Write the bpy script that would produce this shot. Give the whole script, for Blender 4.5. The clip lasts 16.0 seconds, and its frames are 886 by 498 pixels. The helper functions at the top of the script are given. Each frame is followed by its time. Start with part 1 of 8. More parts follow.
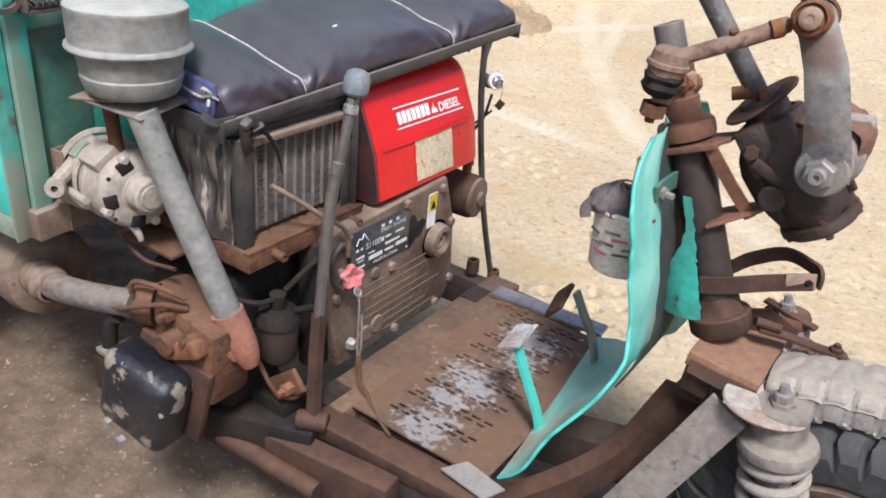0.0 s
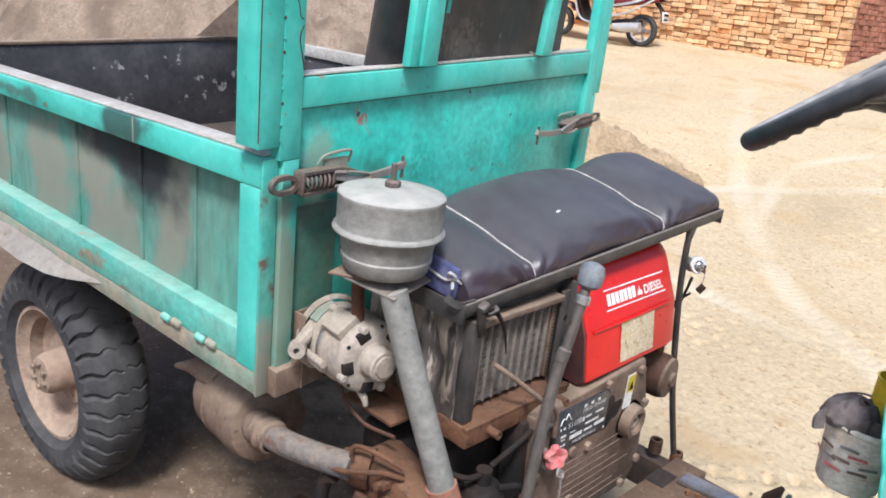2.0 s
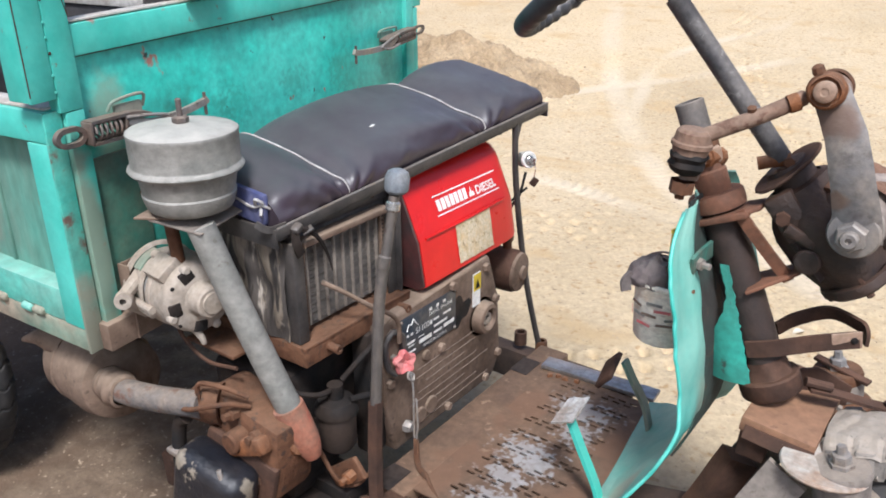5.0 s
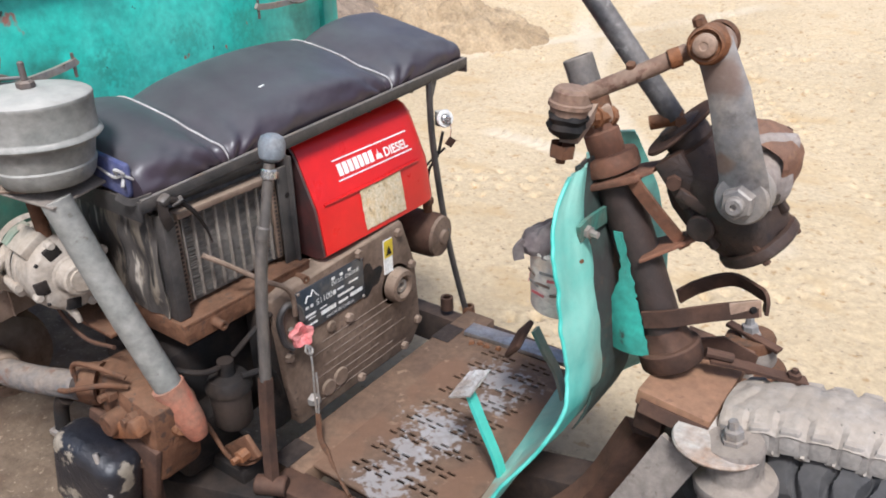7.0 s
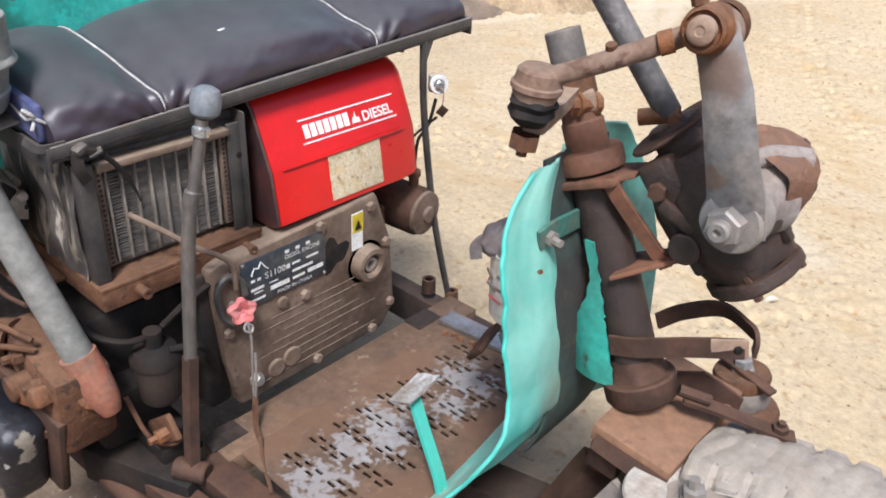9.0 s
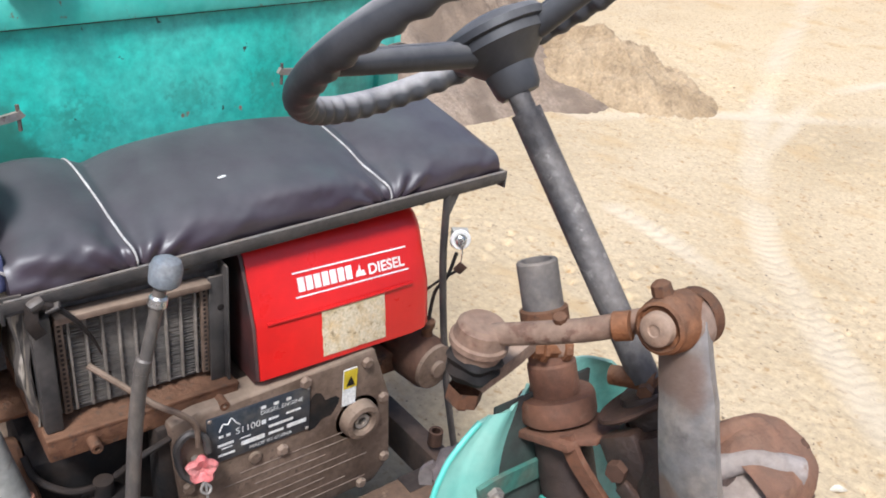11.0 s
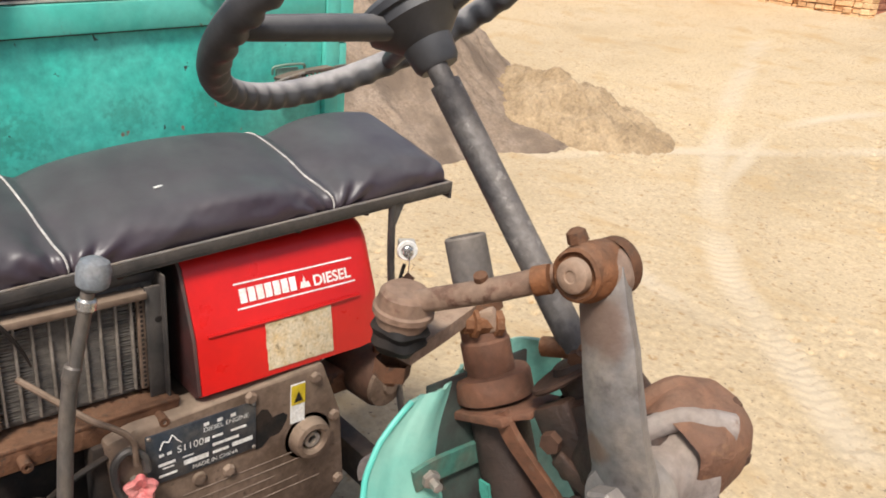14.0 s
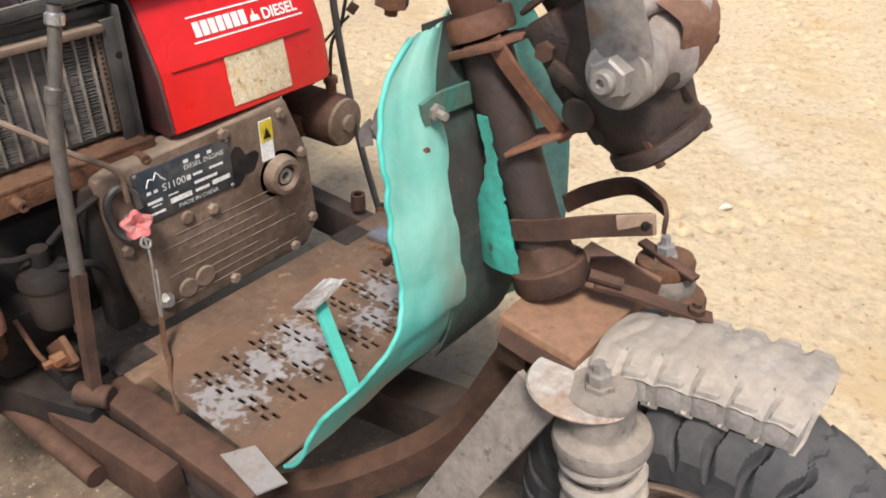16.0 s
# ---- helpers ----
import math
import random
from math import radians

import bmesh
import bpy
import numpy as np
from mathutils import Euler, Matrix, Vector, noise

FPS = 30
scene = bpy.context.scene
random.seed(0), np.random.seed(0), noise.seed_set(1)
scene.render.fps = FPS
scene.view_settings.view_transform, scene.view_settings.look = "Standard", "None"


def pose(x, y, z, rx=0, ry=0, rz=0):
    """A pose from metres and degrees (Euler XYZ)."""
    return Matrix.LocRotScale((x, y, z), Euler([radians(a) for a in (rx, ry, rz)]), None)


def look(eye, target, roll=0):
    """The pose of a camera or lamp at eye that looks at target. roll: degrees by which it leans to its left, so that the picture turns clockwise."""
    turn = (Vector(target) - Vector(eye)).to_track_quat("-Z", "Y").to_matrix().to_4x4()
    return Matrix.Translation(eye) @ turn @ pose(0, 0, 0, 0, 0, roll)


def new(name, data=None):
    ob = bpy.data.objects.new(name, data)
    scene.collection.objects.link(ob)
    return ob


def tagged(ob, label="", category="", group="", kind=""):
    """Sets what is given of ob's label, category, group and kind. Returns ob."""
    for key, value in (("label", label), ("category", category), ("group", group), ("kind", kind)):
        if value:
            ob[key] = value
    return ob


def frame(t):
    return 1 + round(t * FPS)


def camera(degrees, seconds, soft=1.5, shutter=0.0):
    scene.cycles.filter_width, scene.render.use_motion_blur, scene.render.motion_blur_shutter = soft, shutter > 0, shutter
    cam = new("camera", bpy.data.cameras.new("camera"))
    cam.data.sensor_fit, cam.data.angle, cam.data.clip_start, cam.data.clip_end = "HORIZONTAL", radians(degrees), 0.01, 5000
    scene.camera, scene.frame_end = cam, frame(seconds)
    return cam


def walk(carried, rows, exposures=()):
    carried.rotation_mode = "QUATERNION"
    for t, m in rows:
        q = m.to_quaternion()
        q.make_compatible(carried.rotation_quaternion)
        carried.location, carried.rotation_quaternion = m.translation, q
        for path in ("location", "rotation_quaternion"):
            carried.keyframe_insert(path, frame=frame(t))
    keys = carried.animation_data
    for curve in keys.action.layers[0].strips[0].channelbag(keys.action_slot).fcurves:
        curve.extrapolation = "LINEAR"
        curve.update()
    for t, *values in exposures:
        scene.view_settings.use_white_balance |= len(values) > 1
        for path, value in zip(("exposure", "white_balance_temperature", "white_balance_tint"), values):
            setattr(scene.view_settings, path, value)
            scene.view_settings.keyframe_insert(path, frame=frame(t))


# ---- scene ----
cam = camera(58.8, 16.0, 1.8)
PATH = [
    (0, (0.928, -1.276, 1.367), (-0.041, 0.215, 0.451), 5.5),
    (0.5, (0.894, -1.279, 1.394), (-0.115, 0.197, 0.497), 5.6),
    (1, (0.841, -1.362, 1.412), (-0.24, 0.111, 0.598), 5.9),
    (1.5, (0.802, -1.393, 1.422), (-0.417, 0.019, 0.699), 5.7),
    (2, (0.765, -1.403, 1.451), (-0.527, -0.018, 0.809), 6.4),
    (2.5, (0.782, -1.416, 1.486), (-0.541, -0.036, 0.898), 6.4),
    (3, (0.827, -1.412, 1.485), (-0.493, -0.025, 0.905), 5.0),
    (3.5, (0.88, -1.392, 1.461), (-0.404, 0.007, 0.834), 3.4),
    (4, (0.932, -1.364, 1.457), (-0.297, 0.05, 0.756), 1.4),
    (4.5, (0.956, -1.358, 1.452), (-0.197, 0.089, 0.692), 0.3),
    (4.7, (0.943, -1.338, 1.434), (-0.183, 0.126, 0.666), -0.2),
    (6.8, (1.022, -1.15, 1.431), (-0.014, 0.317, 0.552), -0.7),
    (7, (1.048, -1.122, 1.423), (-0.014, 0.32, 0.533), -1.1),
    (7.5, (1.077, -1.072, 1.397), (0.016, 0.342, 0.46), -1.1),
    (8, (1.058, -1.033, 1.395), (0.054, 0.385, 0.405), 0.8),
    (8.2, (1.036, -1.029, 1.388), (0.059, 0.408, 0.398), 2.1),
    (10.3, (1.098, -0.624, 1.461), (-0.261, 0.46, 0.473), 4.4),
    (10.5, (1.083, -0.634, 1.491), (-0.255, 0.486, 0.515), 5.2),
    (11, (1.034, -0.609, 1.545), (-0.321, 0.564, 0.659), 6.6),
    (11.5, (1.004, -0.583, 1.584), (-0.395, 0.633, 0.832), 7.5),
    (12, (1.019, -0.568, 1.607), (-0.419, 0.669, 0.972), 7.7),
    (12.5, (1.031, -0.57, 1.613), (-0.417, 0.683, 1.034), 8.1),
    (13, (1.054, -0.566, 1.577), (-0.388, 0.683, 0.977), 7.2),
    (13.5, (1.088, -0.568, 1.502), (-0.326, 0.671, 0.82), 5.4),
    (14, (1.095, -0.579, 1.464), (-0.272, 0.673, 0.712), 5.2),
    (14.5, (1.105, -0.592, 1.397), (-0.213, 0.679, 0.591), 3.7),
    (15, (1.128, -0.618, 1.349), (-0.12, 0.637, 0.417), 2.2),
    (15.5, (1.125, -0.672, 1.305), (-0.017, 0.581, 0.245), 0.7),
    (16, (1.139, -0.775, 1.28), (0.091, 0.528, 0.182), 1.1),
]
EXPOSURES = [(0.0, 0.43, 5650, 10), (1.0, 0.43, 5650, 10), (2.0, 0.47, 5640, 10), (3.2, 0.43, 5680, 10), (8.0, 0.43, 5680, 10), (10.5, 0.48, 5640, 10), (11.3, 0.43, 5680, 10), (12.5, 0.33, 6200, 10), (14.5, 0.32, 6450, 10), (16.0, 0.45, 6150, 10)]
walk(cam, [(t, look(eye, target, roll)) for t, eye, target, roll in PATH], EXPOSURES)

# ---- sky and sun ----
SUN_AZ, SUN_EL = radians(142), radians(56)
world = bpy.data.worlds.new("sky")
scene.world = world
world.use_nodes = True
wn = world.node_tree.nodes
sky = wn.new("ShaderNodeTexSky")
sky.sky_type = "NISHITA"
sky.sun_disc = False
sky.sun_elevation = SUN_EL
sky.sun_rotation = SUN_AZ
sky.dust_density = 4.0
sky.air_density = 1.0
wn["Background"].inputs["Strength"].default_value = 0.115
world.node_tree.links.new(sky.outputs[0], wn["Background"].inputs["Color"])
sun_dir = Vector((math.sin(SUN_AZ) * math.cos(SUN_EL), math.cos(SUN_AZ) * math.cos(SUN_EL), math.sin(SUN_EL)))
sun = new("sun", bpy.data.lights.new("sun", "SUN"))
sun.data.energy, sun.data.angle, sun.data.color = 3.6, radians(12), (1.0, 0.95, 0.88)
sun.matrix_world = look(sun_dir * 50, (0, 0, 0))


# ---- materials ----
def mat(name, base, rough=0.6, metal=0.0, second=None, scale=9.0, amount=0.5, third=None, scale3=40.0, amount3=0.3,
        bump=0.15, bump_scale=120.0, dust=0.0, dust_color=(0.42, 0.33, 0.24), rand=0.0, stretch=(1, 1, 1), sharp=0.12, sharp3=0.04, grain=0.2, dust_low=-0.05, edge=None):
    """Base colour, a second colour in soft patches, a third in small hard chips, fine relief, and settled dust on faces that look up."""
    m = bpy.data.materials.new(name)
    m.use_nodes = True
    n, l = m.node_tree.nodes, m.node_tree.links
    bsdf = n["Principled BSDF"]
    tc = n.new("ShaderNodeTexCoord")
    geo = n.new("ShaderNodeNewGeometry")
    mp = n.new("ShaderNodeMapping")
    mp.inputs["Scale"].default_value = stretch
    l.new(geo.outputs["Position"], mp.inputs["Vector"])

    def noise_mask(sc, lo, hi, detail=6.0):
        t = n.new("ShaderNodeTexNoise")
        t.inputs["Scale"].default_value = sc
        t.inputs["Detail"].default_value = detail
        t.inputs["Roughness"].default_value = 0.62
        l.new(mp.outputs[0], t.inputs["Vector"])
        r = n.new("ShaderNodeMapRange")
        r.inputs["From Min"].default_value, r.inputs["From Max"].default_value = lo, hi
        l.new(t.outputs["Fac"], r.inputs["Value"])
        return r.outputs[0], t

    def blend(fac, a, b):
        x = n.new("ShaderNodeMix")
        x.data_type = "RGBA"
        l.new(fac, x.inputs["Factor"])
        for sock, v in (("A", a), ("B", b)):
            tgt = [i for i in x.inputs if i.name == sock and i.type == "RGBA"][0]
            if isinstance(v, tuple):
                tgt.default_value = (*v, 1)
            else:
                l.new(v, tgt)
        return [o for o in x.outputs if o.type == "RGBA"][0]

    # slight brightness drift over the base
    f0, _ = noise_mask(scale * 0.45, 0.3, 0.7, 3.0)
    col = blend(f0, tuple(c * 0.75 for c in base), tuple(min(1, c * 1.2) for c in base))
    if second:
        mid = 0.62 - 0.24 * amount
        f, _ = noise_mask(scale, mid - sharp, mid + sharp)
        col = blend(f, col, second)
    if third:
        mid = 0.74 - 0.28 * amount3
        f, _ = noise_mask(scale3, mid - sharp3, mid + sharp3)
        col = blend(f, col, third)
    if grain:
        # fine specks and smears of dirt
        g, _ = noise_mask(max(scale * 5.5, 45), 0.28, 0.72, 9.0)
        gr = n.new("ShaderNodeMapRange")
        gr.inputs["To Min"].default_value, gr.inputs["To Max"].default_value = 1 - 1.5 * grain, 1 + grain
        l.new(g, gr.inputs["Value"])
        gv = n.new("ShaderNodeHueSaturation")
        l.new(gr.outputs[0], gv.inputs["Value"])
        l.new(col, gv.inputs["Color"])
        col = gv.outputs[0]
    if edge:
        # paint or dirt rubbed off along convex edges
        f, t_ = noise_mask(38.0, 0.3, 0.62)
        er = n.new("ShaderNodeMapRange")
        er.inputs["From Min"].default_value, er.inputs["From Max"].default_value = 0.55, 0.70
        er.inputs["To Max"].default_value = 0.6
        l.new(geo.outputs["Pointiness"], er.inputs["Value"])
        em = n.new("ShaderNodeMath")
        em.operation, em.use_clamp = "MULTIPLY", True
        l.new(er.outputs[0], em.inputs[0])
        l.new(f, em.inputs[1])
        col = blend(em.outputs[0], col, edge)
    if rand:
        oi = n.new("ShaderNodeObjectInfo")
        hs = n.new("ShaderNodeHueSaturation")
        r = n.new("ShaderNodeMapRange")
        r.inputs["To Min"].default_value, r.inputs["To Max"].default_value = 1 - rand, 1 + rand
        l.new(oi.outputs["Random"], r.inputs["Value"])
        l.new(r.outputs[0], hs.inputs["Value"])
        l.new(col, hs.inputs["Color"])
        col = hs.outputs[0]
    if dust:
        sep = n.new("ShaderNodeSeparateXYZ")
        l.new(geo.outputs["Normal"], sep.inputs[0])
        f, _ = noise_mask(scale * 2.3, 0.25, 0.75)
        up = n.new("ShaderNodeMapRange")
        up.inputs["From Min"].default_value, up.inputs["From Max"].default_value = dust_low, 0.95
        up.inputs["To Max"].default_value = dust
        l.new(sep.outputs["Z"], up.inputs["Value"])
        mu = n.new("ShaderNodeMath")
        mu.operation = "MULTIPLY"
        l.new(up.outputs[0], mu.inputs[0])
        ad = n.new("ShaderNodeMath")
        ad.operation = "ADD"
        ad.inputs[1].default_value = 0.45
        l.new(f, ad.inputs[0])
        l.new(ad.outputs[0], mu.inputs[1])
        mu.use_clamp = True
        col = blend(mu.outputs[0], col, dust_color)
    l.new(col, bsdf.inputs["Base Color"])
    rr, _ = noise_mask(scale * 1.7, 0.2, 0.8)
    rmap = n.new("ShaderNodeMapRange")
    rmap.inputs["To Min"].default_value, rmap.inputs["To Max"].default_value = max(0.05, rough - 0.12), min(1, rough + 0.12)
    l.new(rr, rmap.inputs["Value"])
    l.new(rmap.outputs[0], bsdf.inputs["Roughness"])
    bsdf.inputs["Metallic"].default_value = metal
    if bump:
        _, t1 = noise_mask(bump_scale, 0, 1, 8.0)
        b = n.new("ShaderNodeBump")
        b.inputs["Strength"].default_value = bump
        b.inputs["Distance"].default_value = 0.6 / bump_scale
        l.new(t1.outputs["Fac"], b.inputs["Height"])
        l.new(b.outputs[0], bsdf.inputs["Normal"])
    return m


def over(m, mask, color):
    """Lay a colour over a material where the mask is 1."""
    n, l = m.node_tree.nodes, m.node_tree.links
    bsdf = n["Principled BSDF"]
    old = bsdf.inputs["Base Color"].links[0].from_socket
    x = n.new("ShaderNodeMix")
    x.data_type = "RGBA"
    ins = [i for i in x.inputs if i.type == "RGBA"]
    l.new(mask, x.inputs["Factor"])
    l.new(old, ins[0])
    ins[1].default_value = (*color, 1)
    l.new([o for o in x.outputs if o.type == "RGBA"][0], bsdf.inputs["Base Color"])


def specks(m, color, scale, cut, soft=0.02, stretch=(1, 1, 1)):
    """Small hard chips of another colour."""
    n, l = m.node_tree.nodes, m.node_tree.links
    geo, mp, t, r = (n.new("ShaderNode" + k) for k in ("NewGeometry", "Mapping", "TexNoise", "MapRange"))
    mp.inputs["Scale"].default_value = stretch
    mp.inputs["Location"].default_value = (scale * 0.37, cut * 11, 1.7)
    l.new(geo.outputs["Position"], mp.inputs["Vector"])
    l.new(mp.outputs[0], t.inputs["Vector"])
    t.inputs["Scale"].default_value, t.inputs["Detail"].default_value = scale, 3.0
    r.inputs["From Min"].default_value, r.inputs["From Max"].default_value = cut - soft, cut + soft
    l.new(t.outputs["Fac"], r.inputs["Value"])
    over(m, r.outputs[0], color)


def stain(m, centre, radii, color, scale=9.0, ragged=1.0, most=0.9):
    """One stain with a ragged edge round a place."""
    n, l = m.node_tree.nodes, m.node_tree.links
    geo, mp, ln, t, k, ad, r = (n.new("ShaderNode" + s) for s in ("NewGeometry", "Mapping", "VectorMath", "TexNoise", "Math", "Math", "MapRange"))
    mp.vector_type = "TEXTURE"
    mp.inputs["Location"].default_value, mp.inputs["Scale"].default_value = centre, radii
    ln.operation = "LENGTH"
    l.new(geo.outputs["Position"], mp.inputs["Vector"])
    l.new(mp.outputs[0], ln.inputs[0])
    t.inputs["Scale"].default_value, t.inputs["Detail"].default_value = scale, 7.0
    l.new(geo.outputs["Position"], t.inputs["Vector"])
    k.operation = "MULTIPLY_ADD"
    k.inputs[1].default_value, k.inputs[2].default_value = 2.4 * ragged, -1.2 * ragged
    l.new(t.outputs["Fac"], k.inputs[0])
    ad.operation = "ADD"
    l.new(ln.outputs["Value"], ad.inputs[0])
    l.new(k.outputs[0], ad.inputs[1])
    r.interpolation_type = "SMOOTHSTEP"
    r.inputs["From Min"].default_value, r.inputs["From Max"].default_value = 1.15, 0.45
    r.inputs["To Max"].default_value = most
    l.new(ad.outputs[0], r.inputs["Value"])
    over(m, r.outputs[0], color)


TEAL = mat("teal_paint", (0.055, 0.45, 0.36), 0.5, second=(0.11, 0.52, 0.43), scale=5, third=(0.16, 0.09, 0.05), scale3=32, amount3=0.14, dust=0.14, bump_scale=60, bump=0.12, grain=0.08)
TEAL_OLD = mat("weathered_teal_paint", (0.065, 0.26, 0.20), 0.65, second=(0.24, 0.24, 0.185), scale=4, amount=0.55, third=(0.02, 0.02, 0.02), scale3=3.0, amount3=0.2, sharp3=0.1, dust=0.3, stretch=(1, 1, 0.35))
TEAL_PALE = mat("sun_bleached_teal_paint", (0.13, 0.46, 0.38), 0.55, second=(0.30, 0.52, 0.43), scale=5, amount=0.6, third=(0.2, 0.09, 0.04), scale3=16, amount3=0.08, dust=0.25)
RUST = mat("rusty_dusty_steel", (0.09, 0.038, 0.020), 0.85, edge=(0.16, 0.09, 0.055), second=(0.145, 0.068, 0.036), scale=12, amount=0.55, third=(0.06, 0.035, 0.025), scale3=50, amount3=0.5, dust=0.25, dust_color=(0.21, 0.135, 0.085), bump=0.6, bump_scale=80)
RUST_DARK = mat("dark_rusted_iron", (0.036, 0.022, 0.017), 0.75, edge=(0.09, 0.05, 0.035), second=(0.072, 0.037, 0.024), scale=14, amount=0.45, dust=0.25, dust_color=(0.22, 0.12, 0.075), bump=0.3, bump_scale=150)
RUST_ORANGE = mat("orange_rust", (0.22, 0.086, 0.034), 0.85, second=(0.135, 0.058, 0.028), scale=16, amount=0.5, third=(0.28, 0.15, 0.09), scale3=40, amount3=0.3, dust=0.14, bump=0.7, bump_scale=70)
CLAY = mat("clay_coated_cast_iron", (0.122, 0.080, 0.055), 0.85, edge=(0.27, 0.2, 0.155), second=(0.19, 0.13, 0.094), scale=10, amount=0.5, third=(0.085, 0.058, 0.042), scale3=60, amount3=0.35, dust=0.3, bump=0.3, bump_scale=200)
GREY = mat("dusty_galvanised_steel", (0.20, 0.195, 0.172), 0.65, metal=0.1, second=(0.265, 0.25, 0.22), scale=9, amount=0.5, third=(0.11, 0.09, 0.07), scale3=30, amount3=0.26, dust=0.7, dust_color=(0.47, 0.44, 0.385), dust_low=0.4, stretch=(1, 1, 1.3), bump=0.25, bump_scale=70)
STEEL = mat("worn_grey_steel", (0.25, 0.245, 0.24), 0.55, edge=(0.36, 0.34, 0.32), metal=0.4, second=(0.30, 0.23, 0.17), scale=18, amount=0.35, third=(0.1, 0.07, 0.05), scale3=70, amount3=0.3, dust=0.25)
ALU = mat("dusty_cast_aluminium", (0.42, 0.365, 0.305), 0.7, metal=0.08, second=(0.34, 0.28, 0.22), scale=16, amount=0.45, third=(0.17, 0.125, 0.095), scale3=36, amount3=0.2, dust=0.3, bump=0.3)
BLACK = mat("oily_black_iron", (0.011, 0.0105, 0.0105), 0.7, edge=(0.06, 0.045, 0.038), second=(0.03, 0.021, 0.016), scale=14, amount=0.3, dust=0.04, dust_color=(0.2, 0.14, 0.1), bump=0.25, bump_scale=120)
DUSTY_BLACK = mat("dusty_black_steel", (0.028, 0.026, 0.026), 0.5, edge=(0.12, 0.11, 0.10), second=(0.06, 0.051, 0.046), scale=16, amount=0.45, dust=0.14, bump=0.2)
RED = mat("red_enamel", (0.60, 0.011, 0.008), 0.33, second=(0.50, 0.010, 0.008), scale=6, third=(0.4, 0.08, 0.05), scale3=30, amount3=0.03, bump=0.02, grain=0.04)
# grey-green on up-facing vinyl: dust, with the top's sheen put into its colour
VINYL = mat("dark_plum_vinyl", (0.036, 0.022, 0.031), 0.42, second=(0.046, 0.036, 0.042), scale=5, amount=0.5, dust=0.36, dust_color=(0.13, 0.135, 0.132), dust_low=0.35, bump=0.1, bump_scale=260, grain=0.1)
BLUE = mat("faded_blue_cloth", (0.05, 0.06, 0.16), 0.8, second=(0.12, 0.12, 0.2), scale=20)
RUBBER = mat("dusty_tyre_rubber", (0.028, 0.028, 0.030), 0.8, second=(0.055, 0.052, 0.05), scale=12, amount=0.4, dust=0.15, dust_color=(0.22, 0.19, 0.16), bump=0.2)
RUBBER_GREY = mat("dust_caked_rubber", (0.20, 0.18, 0.158), 0.95, second=(0.29, 0.26, 0.228), scale=14, amount=0.6, third=(0.12, 0.1, 0.09), scale3=45, amount3=0.3, dust=0.4, bump=0.4, bump_scale=160)
GRIP = mat("dusty_black_plastic", (0.034, 0.035, 0.040), 0.55, second=(0.058, 0.058, 0.062), scale=12, amount=0.5, dust=0.85, dust_color=(0.40, 0.375, 0.355), dust_low=0.3, bump=0.12, bump_scale=220, grain=0.1)
for m_ in (BLACK, RUST, RUST_DARK, RUST_ORANGE, CLAY):
    m_.node_tree.nodes["Principled BSDF"].inputs["Specular IOR Level"].default_value = 0.2
WHITE = mat("white_print", (0.8, 0.79, 0.76), 0.5, second=(0.7, 0.66, 0.6), scale=30, bump=0)
YELLOW = mat("yellow_plastic", (0.72, 0.52, 0.02), 0.45, bump=0)
PLATE = mat("dark_nameplate", (0.035, 0.042, 0.055), 0.4, second=(0.09, 0.085, 0.08), scale=25, amount=0.35, metal=0.2, bump=0.05)
PINK = mat("faded_red_plastic", (0.52, 0.10, 0.10), 0.55, second=(0.58, 0.22, 0.2), scale=40, bump=0.1)


# ---- mesh helpers ----
def V(*a):
    return Vector(a)


def frame_of(axis, hint=None):
    """Two unit vectors across an axis."""
    a = Vector(axis).normalized()
    h = Vector(hint) if hint else (V(0, 0, 1) if abs(a.z) < 0.9 else V(1, 0, 0))
    u = (h - a * h.dot(a)).normalized()
    return u, a.cross(u), a


def add_box(bm, centre, size, rot=None, bevel=0.004, seg=2):
    """A bevelled block; rot: degrees about x, y, z, or a matrix."""
    m = Matrix.Translation(centre)
    if rot is not None:
        m = m @ (rot if isinstance(rot, Matrix) else pose(0, 0, 0, *rot))
    r = bmesh.ops.create_cube(bm, size=1, matrix=m @ Matrix.Diagonal((*size, 1)))
    if bevel:
        bevel = min(bevel, 0.45 * min(size))
        edges = list({e for v in r["verts"] for e in v.link_edges})
        bmesh.ops.bevel(bm, geom=edges, offset=bevel, segments=seg, affect="EDGES", profile=0.5)
    return bm


def add_lathe(bm, profile, origin, axis=(0, 0, 1), seg=32, hint=None, wobble=None):
    """Turn a profile of (radius, height) round an axis; closes ends at radius 0."""
    u, w, a = frame_of(axis, hint)
    o = Vector(origin)
    rings = []
    for r, h in profile:
        if r < 1e-6:
            rings.append([bm.verts.new(o + a * h)])
        else:
            ring = []
            for i in range(seg):
                t = 2 * math.pi * i / seg
                rr = r * (wobble(t, h) if wobble else 1)
                ring.append(bm.verts.new(o + a * h + (u * math.cos(t) + w * math.sin(t)) * rr))
            rings.append(ring)
    for A, B in zip(rings, rings[1:]):
        if len(A) == 1 and len(B) == 1:
            continue
        for i in range(seg):
            j = (i + 1) % seg
            if len(A) == 1:
                bm.faces.new((A[0], B[j], B[i]))
            elif len(B) == 1:
                bm.faces.new((A[i], A[j], B[0]))
            else:
                bm.faces.new((A[i], A[j], B[j], B[i]))
    return bm


